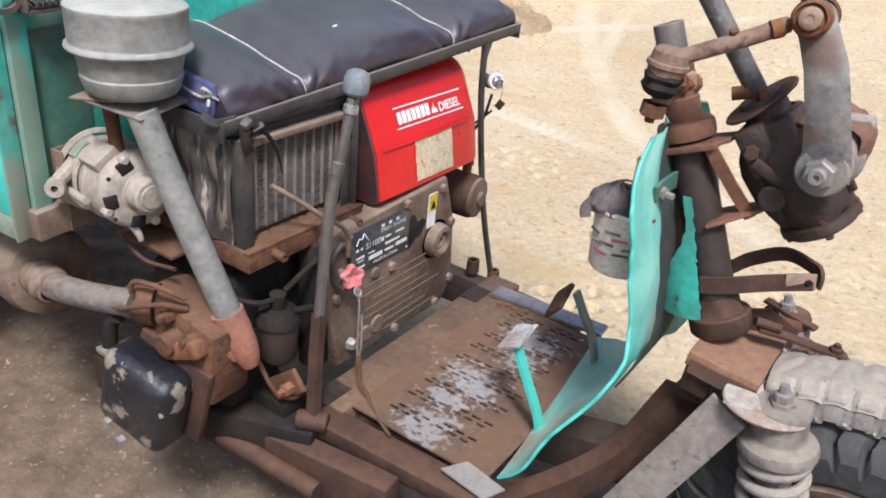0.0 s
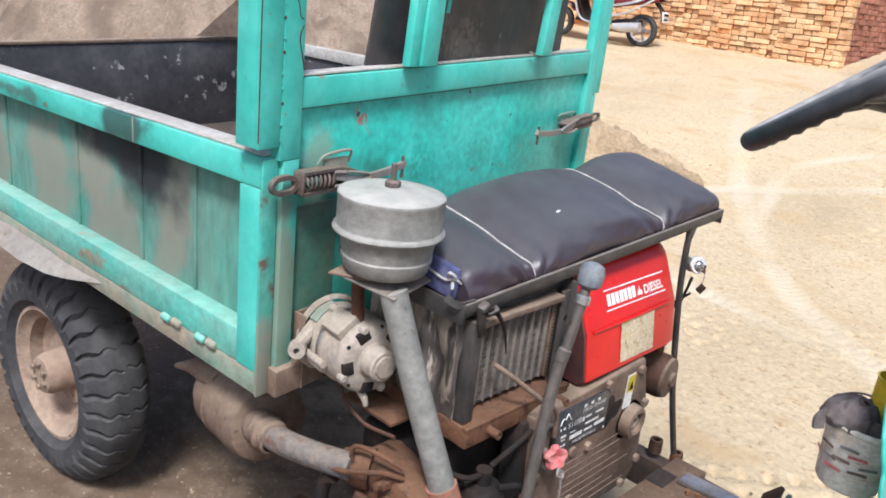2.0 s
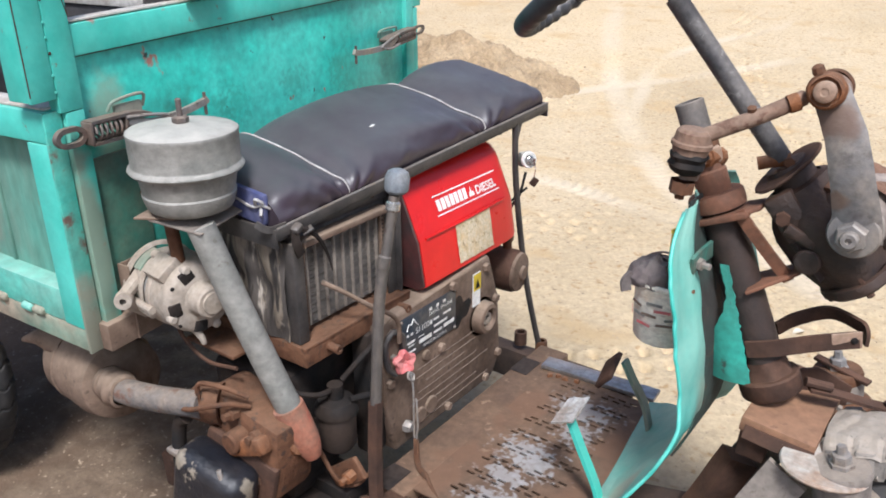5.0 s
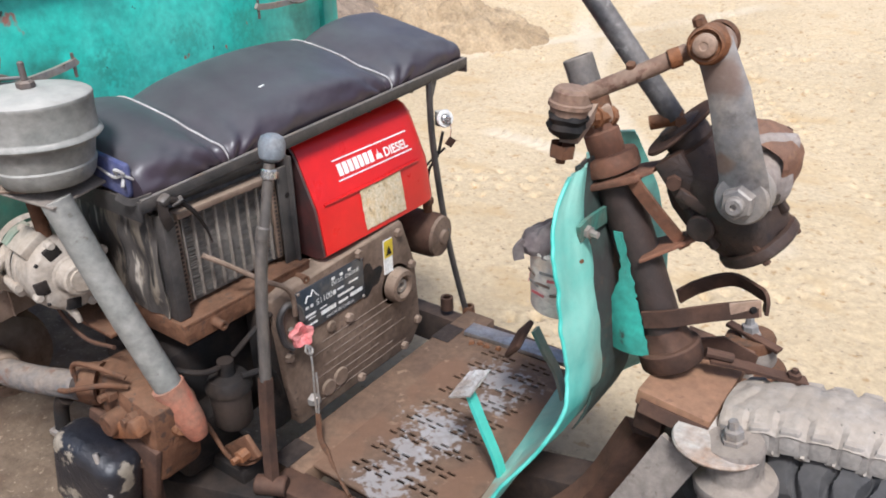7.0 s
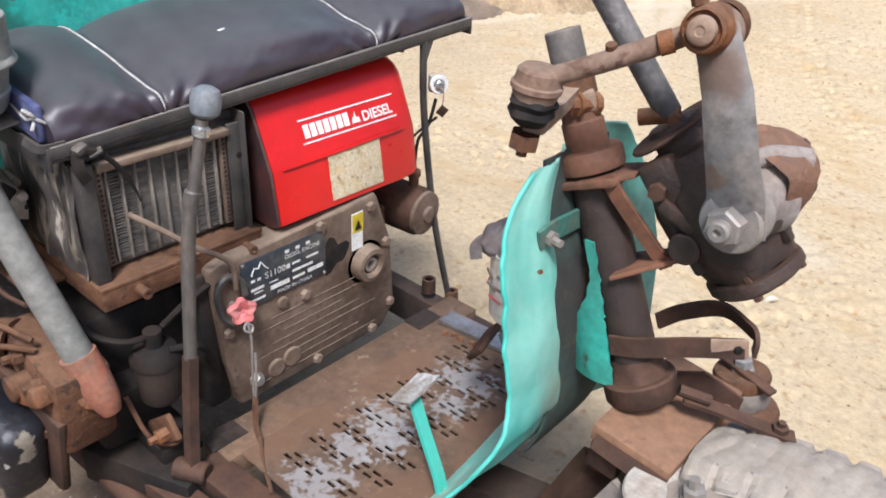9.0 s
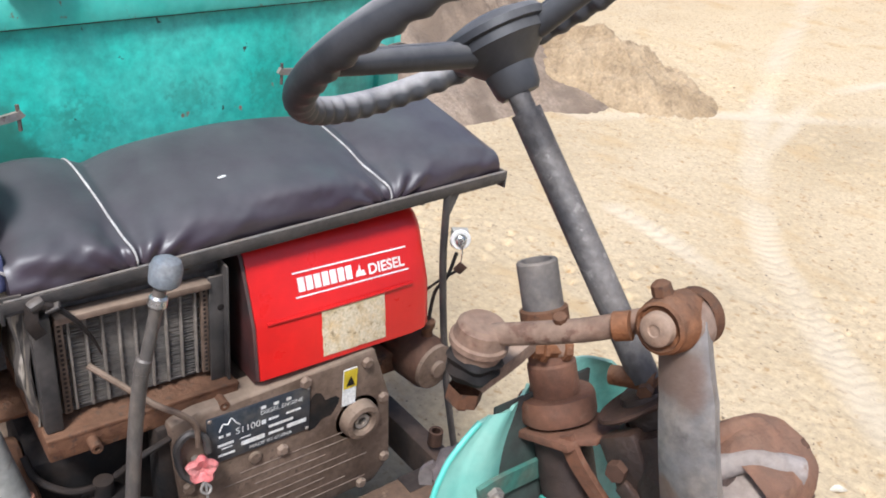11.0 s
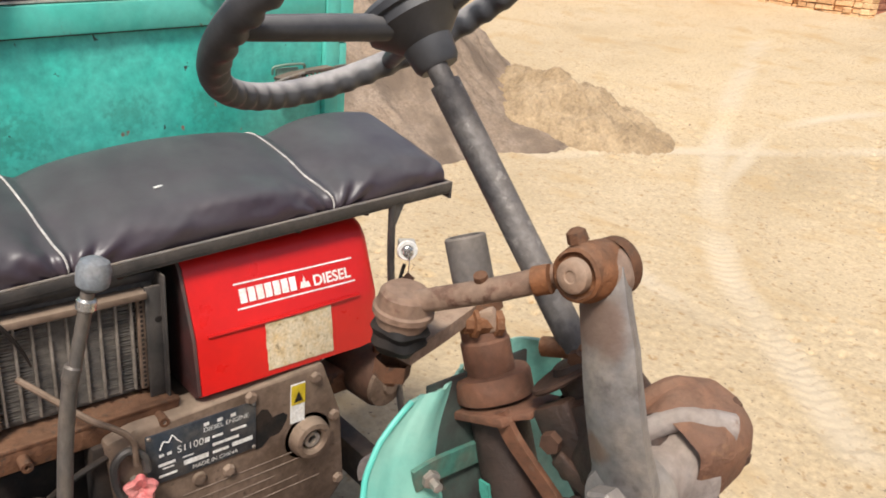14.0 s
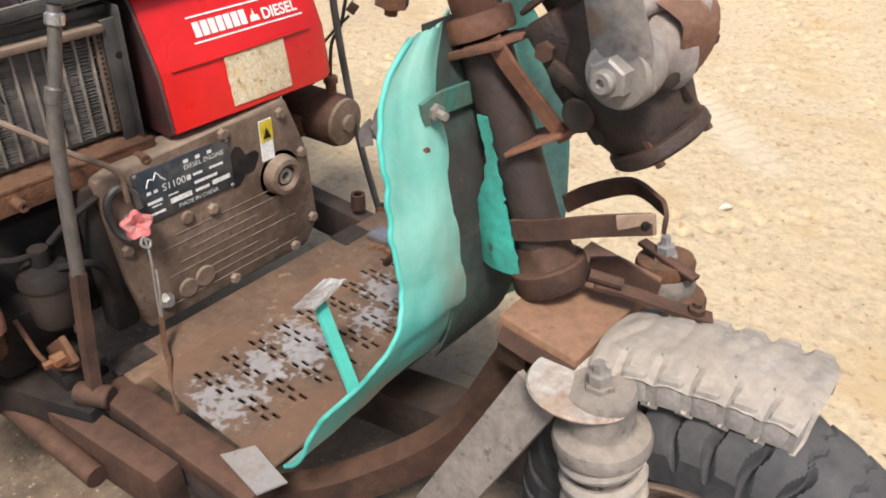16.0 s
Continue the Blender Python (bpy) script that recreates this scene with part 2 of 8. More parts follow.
def add_cyl(bm, p0, p1, r0, r1=None, seg=20, bevel=0.003):
    p0, p1 = Vector(p0), Vector(p1)
    r1 = r0 if r1 is None else r1
    h = (p1 - p0).length
    b = min(bevel, 0.3 * h, 0.4 * min(r0, r1))
    return add_lathe(bm, [(0, 0), (r0 - b, 0), (r0, b), (r1, h - b), (r1 - b, h), (0, h)], p0, p1 - p0, seg)


def smooth_path(pts, n=6):
    """Points of a smooth curve through the given points."""
    p = [Vector(q) for q in pts]
    p = [p[0] * 2 - p[1]] + p + [p[-1] * 2 - p[-2]]
    out = []
    for i in range(1, len(p) - 2):
        for k in range(n):
            t = k / n
            a, b, c, d = p[i - 1], p[i], p[i + 1], p[i + 2]
            out.append(0.5 * ((2 * b) + (c - a) * t + (2 * a - 5 * b + 4 * c - d) * t * t + (3 * b - a - 3 * c + d) * t ** 3))
    out.append(p[-2])
    return out


def add_tube(bm, pts, r, seg=10, n=6, flat=None, closed=False, hint=None):
    """Sweep a round (or flat: (half width, half thickness)) section along a smooth curve."""
    path = smooth_path(pts, n) if n else [Vector(q) for q in pts]
    u = None
    rings = []
    for i, p in enumerate(path):
        d = (path[min(i + 1, len(path) - 1)] - path[max(i - 1, 0)]).normalized()
        if u is None:
            u, w, _ = frame_of(d, hint)
        u = (u - d * u.dot(d)).normalized()
        w = d.cross(u)
        rad = r(i / (len(path) - 1)) if callable(r) else r
        if flat:
            ring = [bm.verts.new(p + u * a * flat[0] + w * b * flat[1]) for a, b in ((-1, -1), (1, -1), (1, 1), (-1, 1))]
        else:
            ring = [bm.verts.new(p + (u * math.cos(2 * math.pi * k / seg) + w * math.sin(2 * math.pi * k / seg)) * rad) for k in range(seg)]
        rings.append(ring)
    m = len(rings[0])
    for A, B in zip(rings, rings[1:]):
        for i in range(m):
            bm.faces.new((A[i], A[(i + 1) % m], B[(i + 1) % m], B[i]))
    if not closed:
        bm.faces.new(rings[0][::-1])
        bm.faces.new(rings[-1])
    return bm


def add_prism(bm, outline, thickness, origin, u, v, bevel=0.0):
    """Extrude an outline, given along u and v from an origin, both ways by half the thickness."""
    o, u, v = Vector(origin), Vector(u).normalized(), Vector(v).normalized()
    nrm = u.cross(v)
    lo = [bm.verts.new(o + u * a + v * b - nrm * thickness / 2) for a, b in outline]
    hi = [bm.verts.new(o + u * a + v * b + nrm * thickness / 2) for a, b in outline]
    k = len(outline)
    faces = [bm.faces.new(lo[::-1]), bm.faces.new(hi)]
    for i in range(k):
        faces.append(bm.faces.new((lo[i], lo[(i + 1) % k], hi[(i + 1) % k], hi[i])))
    if bevel:
        bmesh.ops.bevel(bm, geom=list({e for f in faces for e in f.edges}), offset=bevel, segments=2, affect="EDGES", profile=0.5)
    return bm


def add_sheet(bm, f, nu, nv, thickness):
    """A sheet with thickness over f(u, v), u and v from 0 to 1."""
    P = [[Vector(f(i / nu, j / nv)) for j in range(nv + 1)] for i in range(nu + 1)]
    top, low = [], []
    for i in range(nu + 1):
        ra, rb = [], []
        for j in range(nv + 1):
            du = P[min(i + 1, nu)][j] - P[max(i - 1, 0)][j]
            dv = P[i][min(j + 1, nv)] - P[i][max(j - 1, 0)]
            nn = du.cross(dv).normalized() * thickness / 2
            ra.append(bm.verts.new(P[i][j] + nn))
            rb.append(bm.verts.new(P[i][j] - nn))
        top.append(ra)
        low.append(rb)
    for i in range(nu):
        for j in range(nv):
            bm.faces.new((top[i][j], top[i + 1][j], top[i + 1][j + 1], top[i][j + 1]))
            bm.faces.new((low[i][j], low[i][j + 1], low[i + 1][j + 1], low[i + 1][j]))
    for i in range(nu):
        bm.faces.new((top[i][0], low[i][0], low[i + 1][0], top[i + 1][0]))
        bm.faces.new((top[i][nv], top[i + 1][nv], low[i + 1][nv], low[i][nv]))
    for j in range(nv):
        bm.faces.new((top[0][j], top[0][j + 1], low[0][j + 1], low[0][j]))
        bm.faces.new((top[nu][j], low[nu][j], low[nu][j + 1], top[nu][j + 1]))
    return bm


def mesh_of(name, bm, material, angle=35):
    bmesh.ops.recalc_face_normals(bm, faces=bm.faces)
    me = bpy.data.meshes.new(name)
    bm.to_mesh(me)
    bm.free()
    me.materials.append(material)
    me.shade_smooth()
    me.set_sharp_from_angle(angle=radians(angle))
    return me


def part(name, bm, material, parent, label="", angle=35):
    """One mesh as a part under a thing or a part."""
    ob = new(name, mesh_of(name, bm, material, angle))
    ob.parent = parent
    ob.matrix_parent_inverse = parent.matrix_basis.inverted() if parent.type == "EMPTY" else Matrix.Identity(4)
    return tagged(ob, label)


def thing(name, label, category, base=(0, 0, 0), group="", kind=""):
    """An Empty at the base of a thing; its parts are given in world metres."""
    ob = new(name)
    ob.empty_display_size = 0.05
    ob.matrix_world = Matrix.Translation(base)
    return tagged(ob, label, category, group, kind)


def N():
    return bmesh.new()


# ---- ground and distance ----
def ground_z(x, y):
    """Level round the truck, rising gently beyond it."""
    t = y - 0.15 * (x + 1) - 3.0
    rise = 0.14 * (t + math.sqrt(t * t + 0.6)) / 2
    far = max(0.0, math.hypot(x, y) - 40)
    return rise * max(0.0, 1 - far / 60) if far < 60 else 0.0


def fine(x, y):
    """Trodden unevenness: hollows, scuffs and crumbs."""
    loose = min(1.0, max(0.0, 0.55 + 1.5 * noise.noise(V(x * 0.9, y * 0.9, 31))))
    clod = noise.noise(V(x * 13, y * 13, 21)) * 0.005 + max(0.0, noise.noise(V(x * 27, y * 27, 41)) - 0.12) * 0.016
    pits = max(0.0, noise.noise(V(x * 19, y * 19, 61)) - 0.30) * 0.024
    n1 = noise.noise(V(x * 1.1, y * 1.1, 0)) * 0.012 + noise.noise(V(x * 3.7, y * 3.7, 3)) * 0.005
    n2 = noise.noise(V(x * 24, y * 24, 9)) * 0.0042
    return n1 + n2 + (clod - pits) * (0.10 + 0.62 * loose)


def axis_steps(lo, hi, step, far):
    a = [lo + step * i for i in range(int(round((hi - lo) / step)) + 1)]
    up, down, s = [hi], [lo], step
    while up[-1] < far:
        s *= 1.12
        up.append(up[-1] + s)
        down.append(down[-1] - s)
    return sorted(down[1:]) + a + up[1:]


# tyre tracks: a line of points, width, and tread pitch
TRACKS = [
    ([(-3.1, 7.45), (-2.65, 6.49), (-2.3, 5.69), (-1.69, 4.48), (-1.19, 3.66), (-0.84, 3.16), (-0.6, 2.85), (-0.41, 2.67), (-0.11, 2.4), (0.46, 1.9)], 0.20, 0.055),
    ([(-3.56, 3.13), (-2.74, 3.31), (-2.3, 3.42), (-2.09, 3.78), (-1.8, 4.13), (-1.62, 4.32), (-1.33, 4.61), (-0.57, 5.53)], 0.18, 0.07),
    ([(-0.96, 6.46), (-1.48, 5.42), (-1.53, 4.87), (-1.36, 4.25), (-1.19, 3.66), (-0.88, 3.21)], 0.15, 0.05),
    ([(-1.25, 2.5), (-0.95, 2.47), (-0.72, 2.42), (-0.45, 2.36), (-0.2, 2.34)], 0.16, 0.07),
    ([(-2.5, 3.75), (-2.07, 3.85), (-1.77, 3.9), (-1.51, 4.02), (-1.26, 4.2), (-0.86, 4.25), (-0.48, 4.38), (0.76, 4.73)], 0.34, 0.15),
    ([(-1.9, 1.35), (-1.46, 1.58), (-1.14, 1.7), (-0.94, 1.82), (-0.42, 2.18), (0.54, 3.18)], 0.44, 0.12),
    ([(3.0, 0.9), (1.2, 2.2), (0.1, 3.4), (-0.6, 4.6), (-1.6, 7.2)], 0.22, 0.09),
    ([(2.2, 5.2), (0.9, 4.1), (-0.4, 4.05), (-2.0, 4.6), (-5.0, 5.9)], 0.24, 0.10),
    ([(-0.2, 0.75), (0.25, 1.15), (0.6, 1.6), (1.2, 2.4), (2.2, 3.6)], 0.22, 0.09),
    ([(4, 3.0), (2.0, 3.4), (0.4, 4.7), (-0.8, 7.0), (-2.0, 9.5)], 0.2, 0.08),
]
TRACK_PTS = [(np.array([tuple(q.xy) for q in smooth_path([V(a, b, 0) for a, b in pts], 24)]), w, pitch) for pts, w, pitch in TRACKS]


RUN = {id(p): np.concatenate([[0.0], np.cumsum(np.hypot(*np.diff(p, axis=0).T))]) for p, _, _ in TRACK_PTS}
BOUNDS = {id(p): (p.min(0), p.max(0)) for p, _, _ in TRACK_PTS}


def track_relief(x, y):
    z = 0.0
    for pts, w, pitch in TRACK_PTS:
        lo, hi = BOUNDS[id(pts)]
        if not (lo[0] - w < x < hi[0] + w and lo[1] - w < y < hi[1] + w):
            continue
        d = np.hypot(pts[:, 0] - x, pts[:, 1] - y)
        k = int(d.argmin())
        if d[k] < w:
            a = pts[max(k - 1, 0)]
            b = pts[min(k + 1, len(pts) - 1)]
            t = b - a
            side = (t[0] * (y - pts[k][1]) - t[1] * (x - pts[k][0])) / (np.hypot(*t) + 1e-9)
            along = RUN[id(pts)][k] + (t[0] * (x - pts[k][0]) + t[1] * (y - pts[k][1])) / (np.hypot(*t) + 1e-9)
            if k == 0 or k == len(pts) - 1:
                continue
            inside = max(0.0, 1 - (abs(side) / (w * 0.5)) ** 4)
            worn = min(1.0, max(0.0, 0.6 + 1.6 * noise.noise(V(x * 1.3, y * 1.3, 71))))
            if w > 0.205:
                # two or three rows of lug prints with rims of pushed-up sand
                row = side / 0.1
                shift = 0.5 * (math.floor(row) % 2)
                px = math.sin(math.pi * (along / pitch + shift + 0.12 * math.sin(row * math.pi))) ** 4
                py = math.sin(math.pi * row) ** 2
                broken = min(1.0, max(0.0, 0.75 + 1.7 * noise.noise(V(x * 5, y * 5, 91))))
                z += worn * broken * inside * (0.006 * px - 0.08 * max(0.0, px * py - 0.22) + 0.006 * noise.noise(V(x * 30, y * 30, 17)))
            else:
                lug = 0.5 + 0.5 * math.sin(2 * math.pi * (along + abs(side) * 0.5) / pitch)
                z += inside * (-0.008 + 0.014 * worn * lug)
    return z


def pressed(x, y):
    """How far the sand is pressed to pale dust: along the first wheel tracks."""
    best = 0.0
    for pts, w, _ in TRACK_PTS[:4]:
        lo, hi = BOUNDS[id(pts)]
        if not (lo[0] - w < x < hi[0] + w and lo[1] - w < y < hi[1] + w):
            continue
        d = float(np.hypot(pts[:, 0] - x, pts[:, 1] - y).min())
        best = max(best, max(0.0, 1 - (d / (w * 0.55)) ** 2) * min(1.0, 0.75 + noise.noise(V(x * 1.3, y * 1.3, 81))))
    return best


def ground_sheet():
    xs, ys = axis_steps(-3.0, 1.7, 0.0145, 900), axis_steps(-1.25, 5.2, 0.0145, 900)
    verts, faces, pale = [], [], []
    for x in xs:
        for y in ys:
            near = -12 < x < 8 and -6 < y < 16
            z = ground_z(x, y)
            if near:
                z += fine(x, y)
                if -5 < x < 4 and 0.4 < y < 10:
                    z += track_relief(x, y)
            verts.append((x, y, z))
            pale.append(pressed(x, y) if near and -5 < x < 4 and 0.4 < y < 9 else 0.0)
    m = len(ys)
    for i in range(len(xs) - 1):
        for j in range(m - 1):
            faces.append((i * m + j, (i + 1) * m + j, (i + 1) * m + j + 1, i * m + j + 1))
    me = bpy.data.meshes.new("ground")
    me.from_pydata(verts, [], faces)
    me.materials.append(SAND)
    me.shade_smooth()
    me.attributes.new("pressed", "FLOAT", "POINT").data.foreach_set("value", pale)
    return tagged(new("ground", me), "pale trodden sandy yard with tyre tracks", "ground", kind="structure")


SAND = mat("trodden_pale_sand", (0.465, 0.352, 0.205), 0.95, second=(0.515, 0.405, 0.26), scale=1.1, amount=0.5, sharp=0.22, third=(0.39, 0.275, 0.145), scale3=38, amount3=0.16, sharp3=0.12, bump=0.6, bump_scale=85, grain=0.14)
MOUND_SAND = mat("heaped_river_sand", (0.225, 0.16, 0.108), 0.95, second=(0.29, 0.22, 0.16), scale=1.6, amount=0.5, third=(0.17, 0.12, 0.08), scale3=14, amount3=0.35, sharp3=0.12, bump=0.9, bump_scale=30)
RIDGE_SAND = mat("spilled_tan_sand", (0.31, 0.218, 0.122), 0.95, second=(0.44, 0.325, 0.195), scale=2.4, amount=0.5, third=(0.24, 0.17, 0.10), scale3=11, amount3=0.4, sharp3=0.1, bump=1.0, bump_scale=26)
RED_SOIL = mat("red_laterite_soil", (0.22, 0.085, 0.042), 0.95, second=(0.34, 0.18, 0.11), scale=2.6, amount=0.45, third=(0.13, 0.05, 0.03), scale3=7, amount3=0.4, bump=1.0, bump_scale=14)


def heap(name, label, material, cx, cy, h, a, b, turn, seed, cells=90, power=0.9, rough_amt=0.07, clods=0.07, gully=0.3):
    """A loose heap: a low cone with an uneven outline, slumped sides and gullies."""
    c, s = math.cos(radians(turn)), math.sin(radians(turn))
    verts, faces = [], []
    for i in range(cells + 1):
        for j in range(cells + 1):
            u, v = (i / cells * 2 - 1) * 1.12, (j / cells * 2 - 1) * 1.12
            x, y = cx + u * a * c - v * b * s, cy + u * a * s + v * b * c
            r = math.hypot(u, v) * (1 + 0.18 * noise.noise(V(x * 0.8, y * 0.8, seed)))
            z = h * max(0.0, 1 - r) ** power
            # slumps and gullies running down the sides
            run = math.atan2(v, u)
            z *= 1 - gully * abs(noise.noise(V(math.cos(run) * 5, math.sin(run) * 5, seed + r * 1.5))) * min(1, r * 2)
            z *= 1 - 0.35 * gully * abs(noise.noise(V(math.cos(run) * 17, math.sin(run) * 17, seed + 3 + r * 2.5))) * min(1, r * 2)
            if z > 0:
                fade = min(1, z / (0.25 * h))
                z += fade * h * rough_amt * (noise.noise(V(x * 1.6, y * 1.6, seed + 5)) + 0.5 * noise.noise(V(x * 4.5, y * 4.5, seed + 8)) + 0.3 * noise.noise(V(x * 11, y * 11, seed)) + 0.2 * abs(noise.noise(V(x * 23, y * 23, seed))))
                z += fade * clods * (abs(noise.noise(V(x * 5, y * 5, seed + 2))) + 0.7 * abs(noise.noise(V(x * 10, y * 10, seed + 3))) + 0.5 * abs(noise.noise(V(x * 19, y * 19, seed + 4))))
            verts.append((x, y, ground_z(x, y) - 0.03 + z))
    m = cells + 1
    for i in range(cells):
        for j in range(cells):
            faces.append((i * m + j, (i + 1) * m + j, (i + 1) * m + j + 1, i * m + j + 1))
    me = bpy.data.meshes.new(name)
    me.from_pydata(verts, [], faces)
    me.materials.append(material)
    me.shade_smooth()
    return tagged(new(name, me), label, "sand heap", kind="stuff")


def brown_near_side(m):
    """Darker brown colour over the pale sand, growing towards low y, with a ragged edge."""
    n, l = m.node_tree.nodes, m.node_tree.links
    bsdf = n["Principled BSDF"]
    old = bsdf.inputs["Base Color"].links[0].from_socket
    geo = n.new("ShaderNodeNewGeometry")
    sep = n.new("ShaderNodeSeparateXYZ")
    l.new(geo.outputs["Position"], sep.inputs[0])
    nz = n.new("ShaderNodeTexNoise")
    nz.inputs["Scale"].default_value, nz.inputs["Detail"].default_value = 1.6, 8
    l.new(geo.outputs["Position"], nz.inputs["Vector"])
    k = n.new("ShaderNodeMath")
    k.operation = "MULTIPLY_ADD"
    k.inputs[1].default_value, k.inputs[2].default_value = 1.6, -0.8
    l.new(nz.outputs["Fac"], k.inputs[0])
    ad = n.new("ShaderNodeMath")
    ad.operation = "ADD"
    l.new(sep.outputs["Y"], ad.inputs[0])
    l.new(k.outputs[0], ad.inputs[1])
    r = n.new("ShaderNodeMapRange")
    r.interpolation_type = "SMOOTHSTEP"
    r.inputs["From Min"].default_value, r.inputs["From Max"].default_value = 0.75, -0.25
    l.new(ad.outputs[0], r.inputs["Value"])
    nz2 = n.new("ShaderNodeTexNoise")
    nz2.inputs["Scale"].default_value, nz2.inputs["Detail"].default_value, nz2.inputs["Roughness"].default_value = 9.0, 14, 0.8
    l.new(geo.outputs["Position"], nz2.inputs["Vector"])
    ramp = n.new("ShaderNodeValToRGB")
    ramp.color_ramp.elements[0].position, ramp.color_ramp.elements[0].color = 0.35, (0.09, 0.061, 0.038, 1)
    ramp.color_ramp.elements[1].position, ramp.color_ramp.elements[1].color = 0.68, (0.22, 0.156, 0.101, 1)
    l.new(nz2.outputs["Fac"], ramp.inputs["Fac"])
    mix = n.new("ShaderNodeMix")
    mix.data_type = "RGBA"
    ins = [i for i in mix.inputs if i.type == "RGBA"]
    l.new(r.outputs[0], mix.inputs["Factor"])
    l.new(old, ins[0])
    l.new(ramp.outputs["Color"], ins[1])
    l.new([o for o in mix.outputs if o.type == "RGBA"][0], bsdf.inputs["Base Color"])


specks(SAND, (0.43, 0.30, 0.15), 2.6, 0.66, 0.10, (1, 1.7, 1))
specks(SAND, (0.34, 0.225, 0.11), 27, 0.66, 0.05)
brown_near_side(SAND)
specks(MOUND_SAND, (0.15, 0.108, 0.075), 2.6, 0.56, 0.07, (1, 1, 0.4))
specks(MOUND_SAND, (0.32, 0.245, 0.175), 5.5, 0.68, 0.06, (1, 1, 0.5))
specks(RED_SOIL, (0.42, 0.25, 0.17), 9, 0.63, 0.03)
specks(RED_SOIL, (0.10, 0.04, 0.025), 6, 0.62, 0.05)
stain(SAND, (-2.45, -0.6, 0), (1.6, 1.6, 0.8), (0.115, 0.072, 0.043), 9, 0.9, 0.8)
specks(SAND, (0.36, 0.275, 0.19), 75, 0.68, 0.05)
specks(SAND, (0.12, 0.08, 0.05), 48, 0.70, 0.05)
at = SAND.node_tree.nodes.new("ShaderNodeAttribute")
at.attribute_name = "pressed"
half = SAND.node_tree.nodes.new("ShaderNodeMath")
half.operation, half.inputs[1].default_value = "MULTIPLY", 0.6
SAND.node_tree.links.new(at.outputs["Fac"], half.inputs[0])
over(SAND, half.outputs[0], (0.55, 0.47, 0.355))
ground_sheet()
heap("sand_heap", "large heap of brown river sand behind the truck", MOUND_SAND, -7.59, 2.8, 2.65, 5.3, 2.24, 6, 2, 200)
heap("sand_heap", "low ridge of spilled brown sand beside the large heap", RIDGE_SAND, -3.04, 4.02, 0.32, 1.33, 0.57, 3, 9, 150, 0.7, 0.28, 0.07)
heap("soil_heap", "heap of red laterite soil beside the brick stacks", RED_SOIL, -12.2, 9.7, 2.3, 4.1, 2.9, 0, 21, 200, 0.85, 0.2, 0.27)
# ---- cargo box ----
BOX = pose(-0.357, -0.65, 0, 0, 0, 7.5)
BW, BL, BZ0, BZ1 = 1.175, 1.5, 0.69, 1.136


def bx(x, y, z):
    """A place in the cargo box: x back is minus, y across from the near corner."""
    return BOX @ V(x, y, z)


def add_bbox(bm, x0, x1, y0, y1, z0, z1, bevel=0.003):
    """A block in the box's own axes; the sides taper a little to the back and the top climbs to the far side."""
    b = N()
    add_box(b, ((x0 + x1) / 2, (y0 + y1) / 2, (z0 + z1) / 2), (abs(x1 - x0), abs(y1 - y0), abs(z1 - z0)), None, bevel)
    if abs(x1 - x0) > 0.5 or abs(z1 - z0) > 0.25:
        bmesh.ops.subdivide_edges(b, edges=[e for e in b.edges if e.calc_length() > 0.25], cuts=3)
    for v in b.verts:
        d, y, z = -v.co.x, v.co.y, v.co.z
        v.co = bx(v.co.x, y, z + 0.065 * d * (1 - (z - BZ0) / (BZ1 - BZ0)) + 0.04 * y * max(0, (z - BZ0) / 0.6))
    tmp = bpy.data.meshes.new("tmp")
    b.to_mesh(tmp)
    b.free()
    bm.from_mesh(tmp)
    bpy.data.meshes.remove(tmp)
    return bm


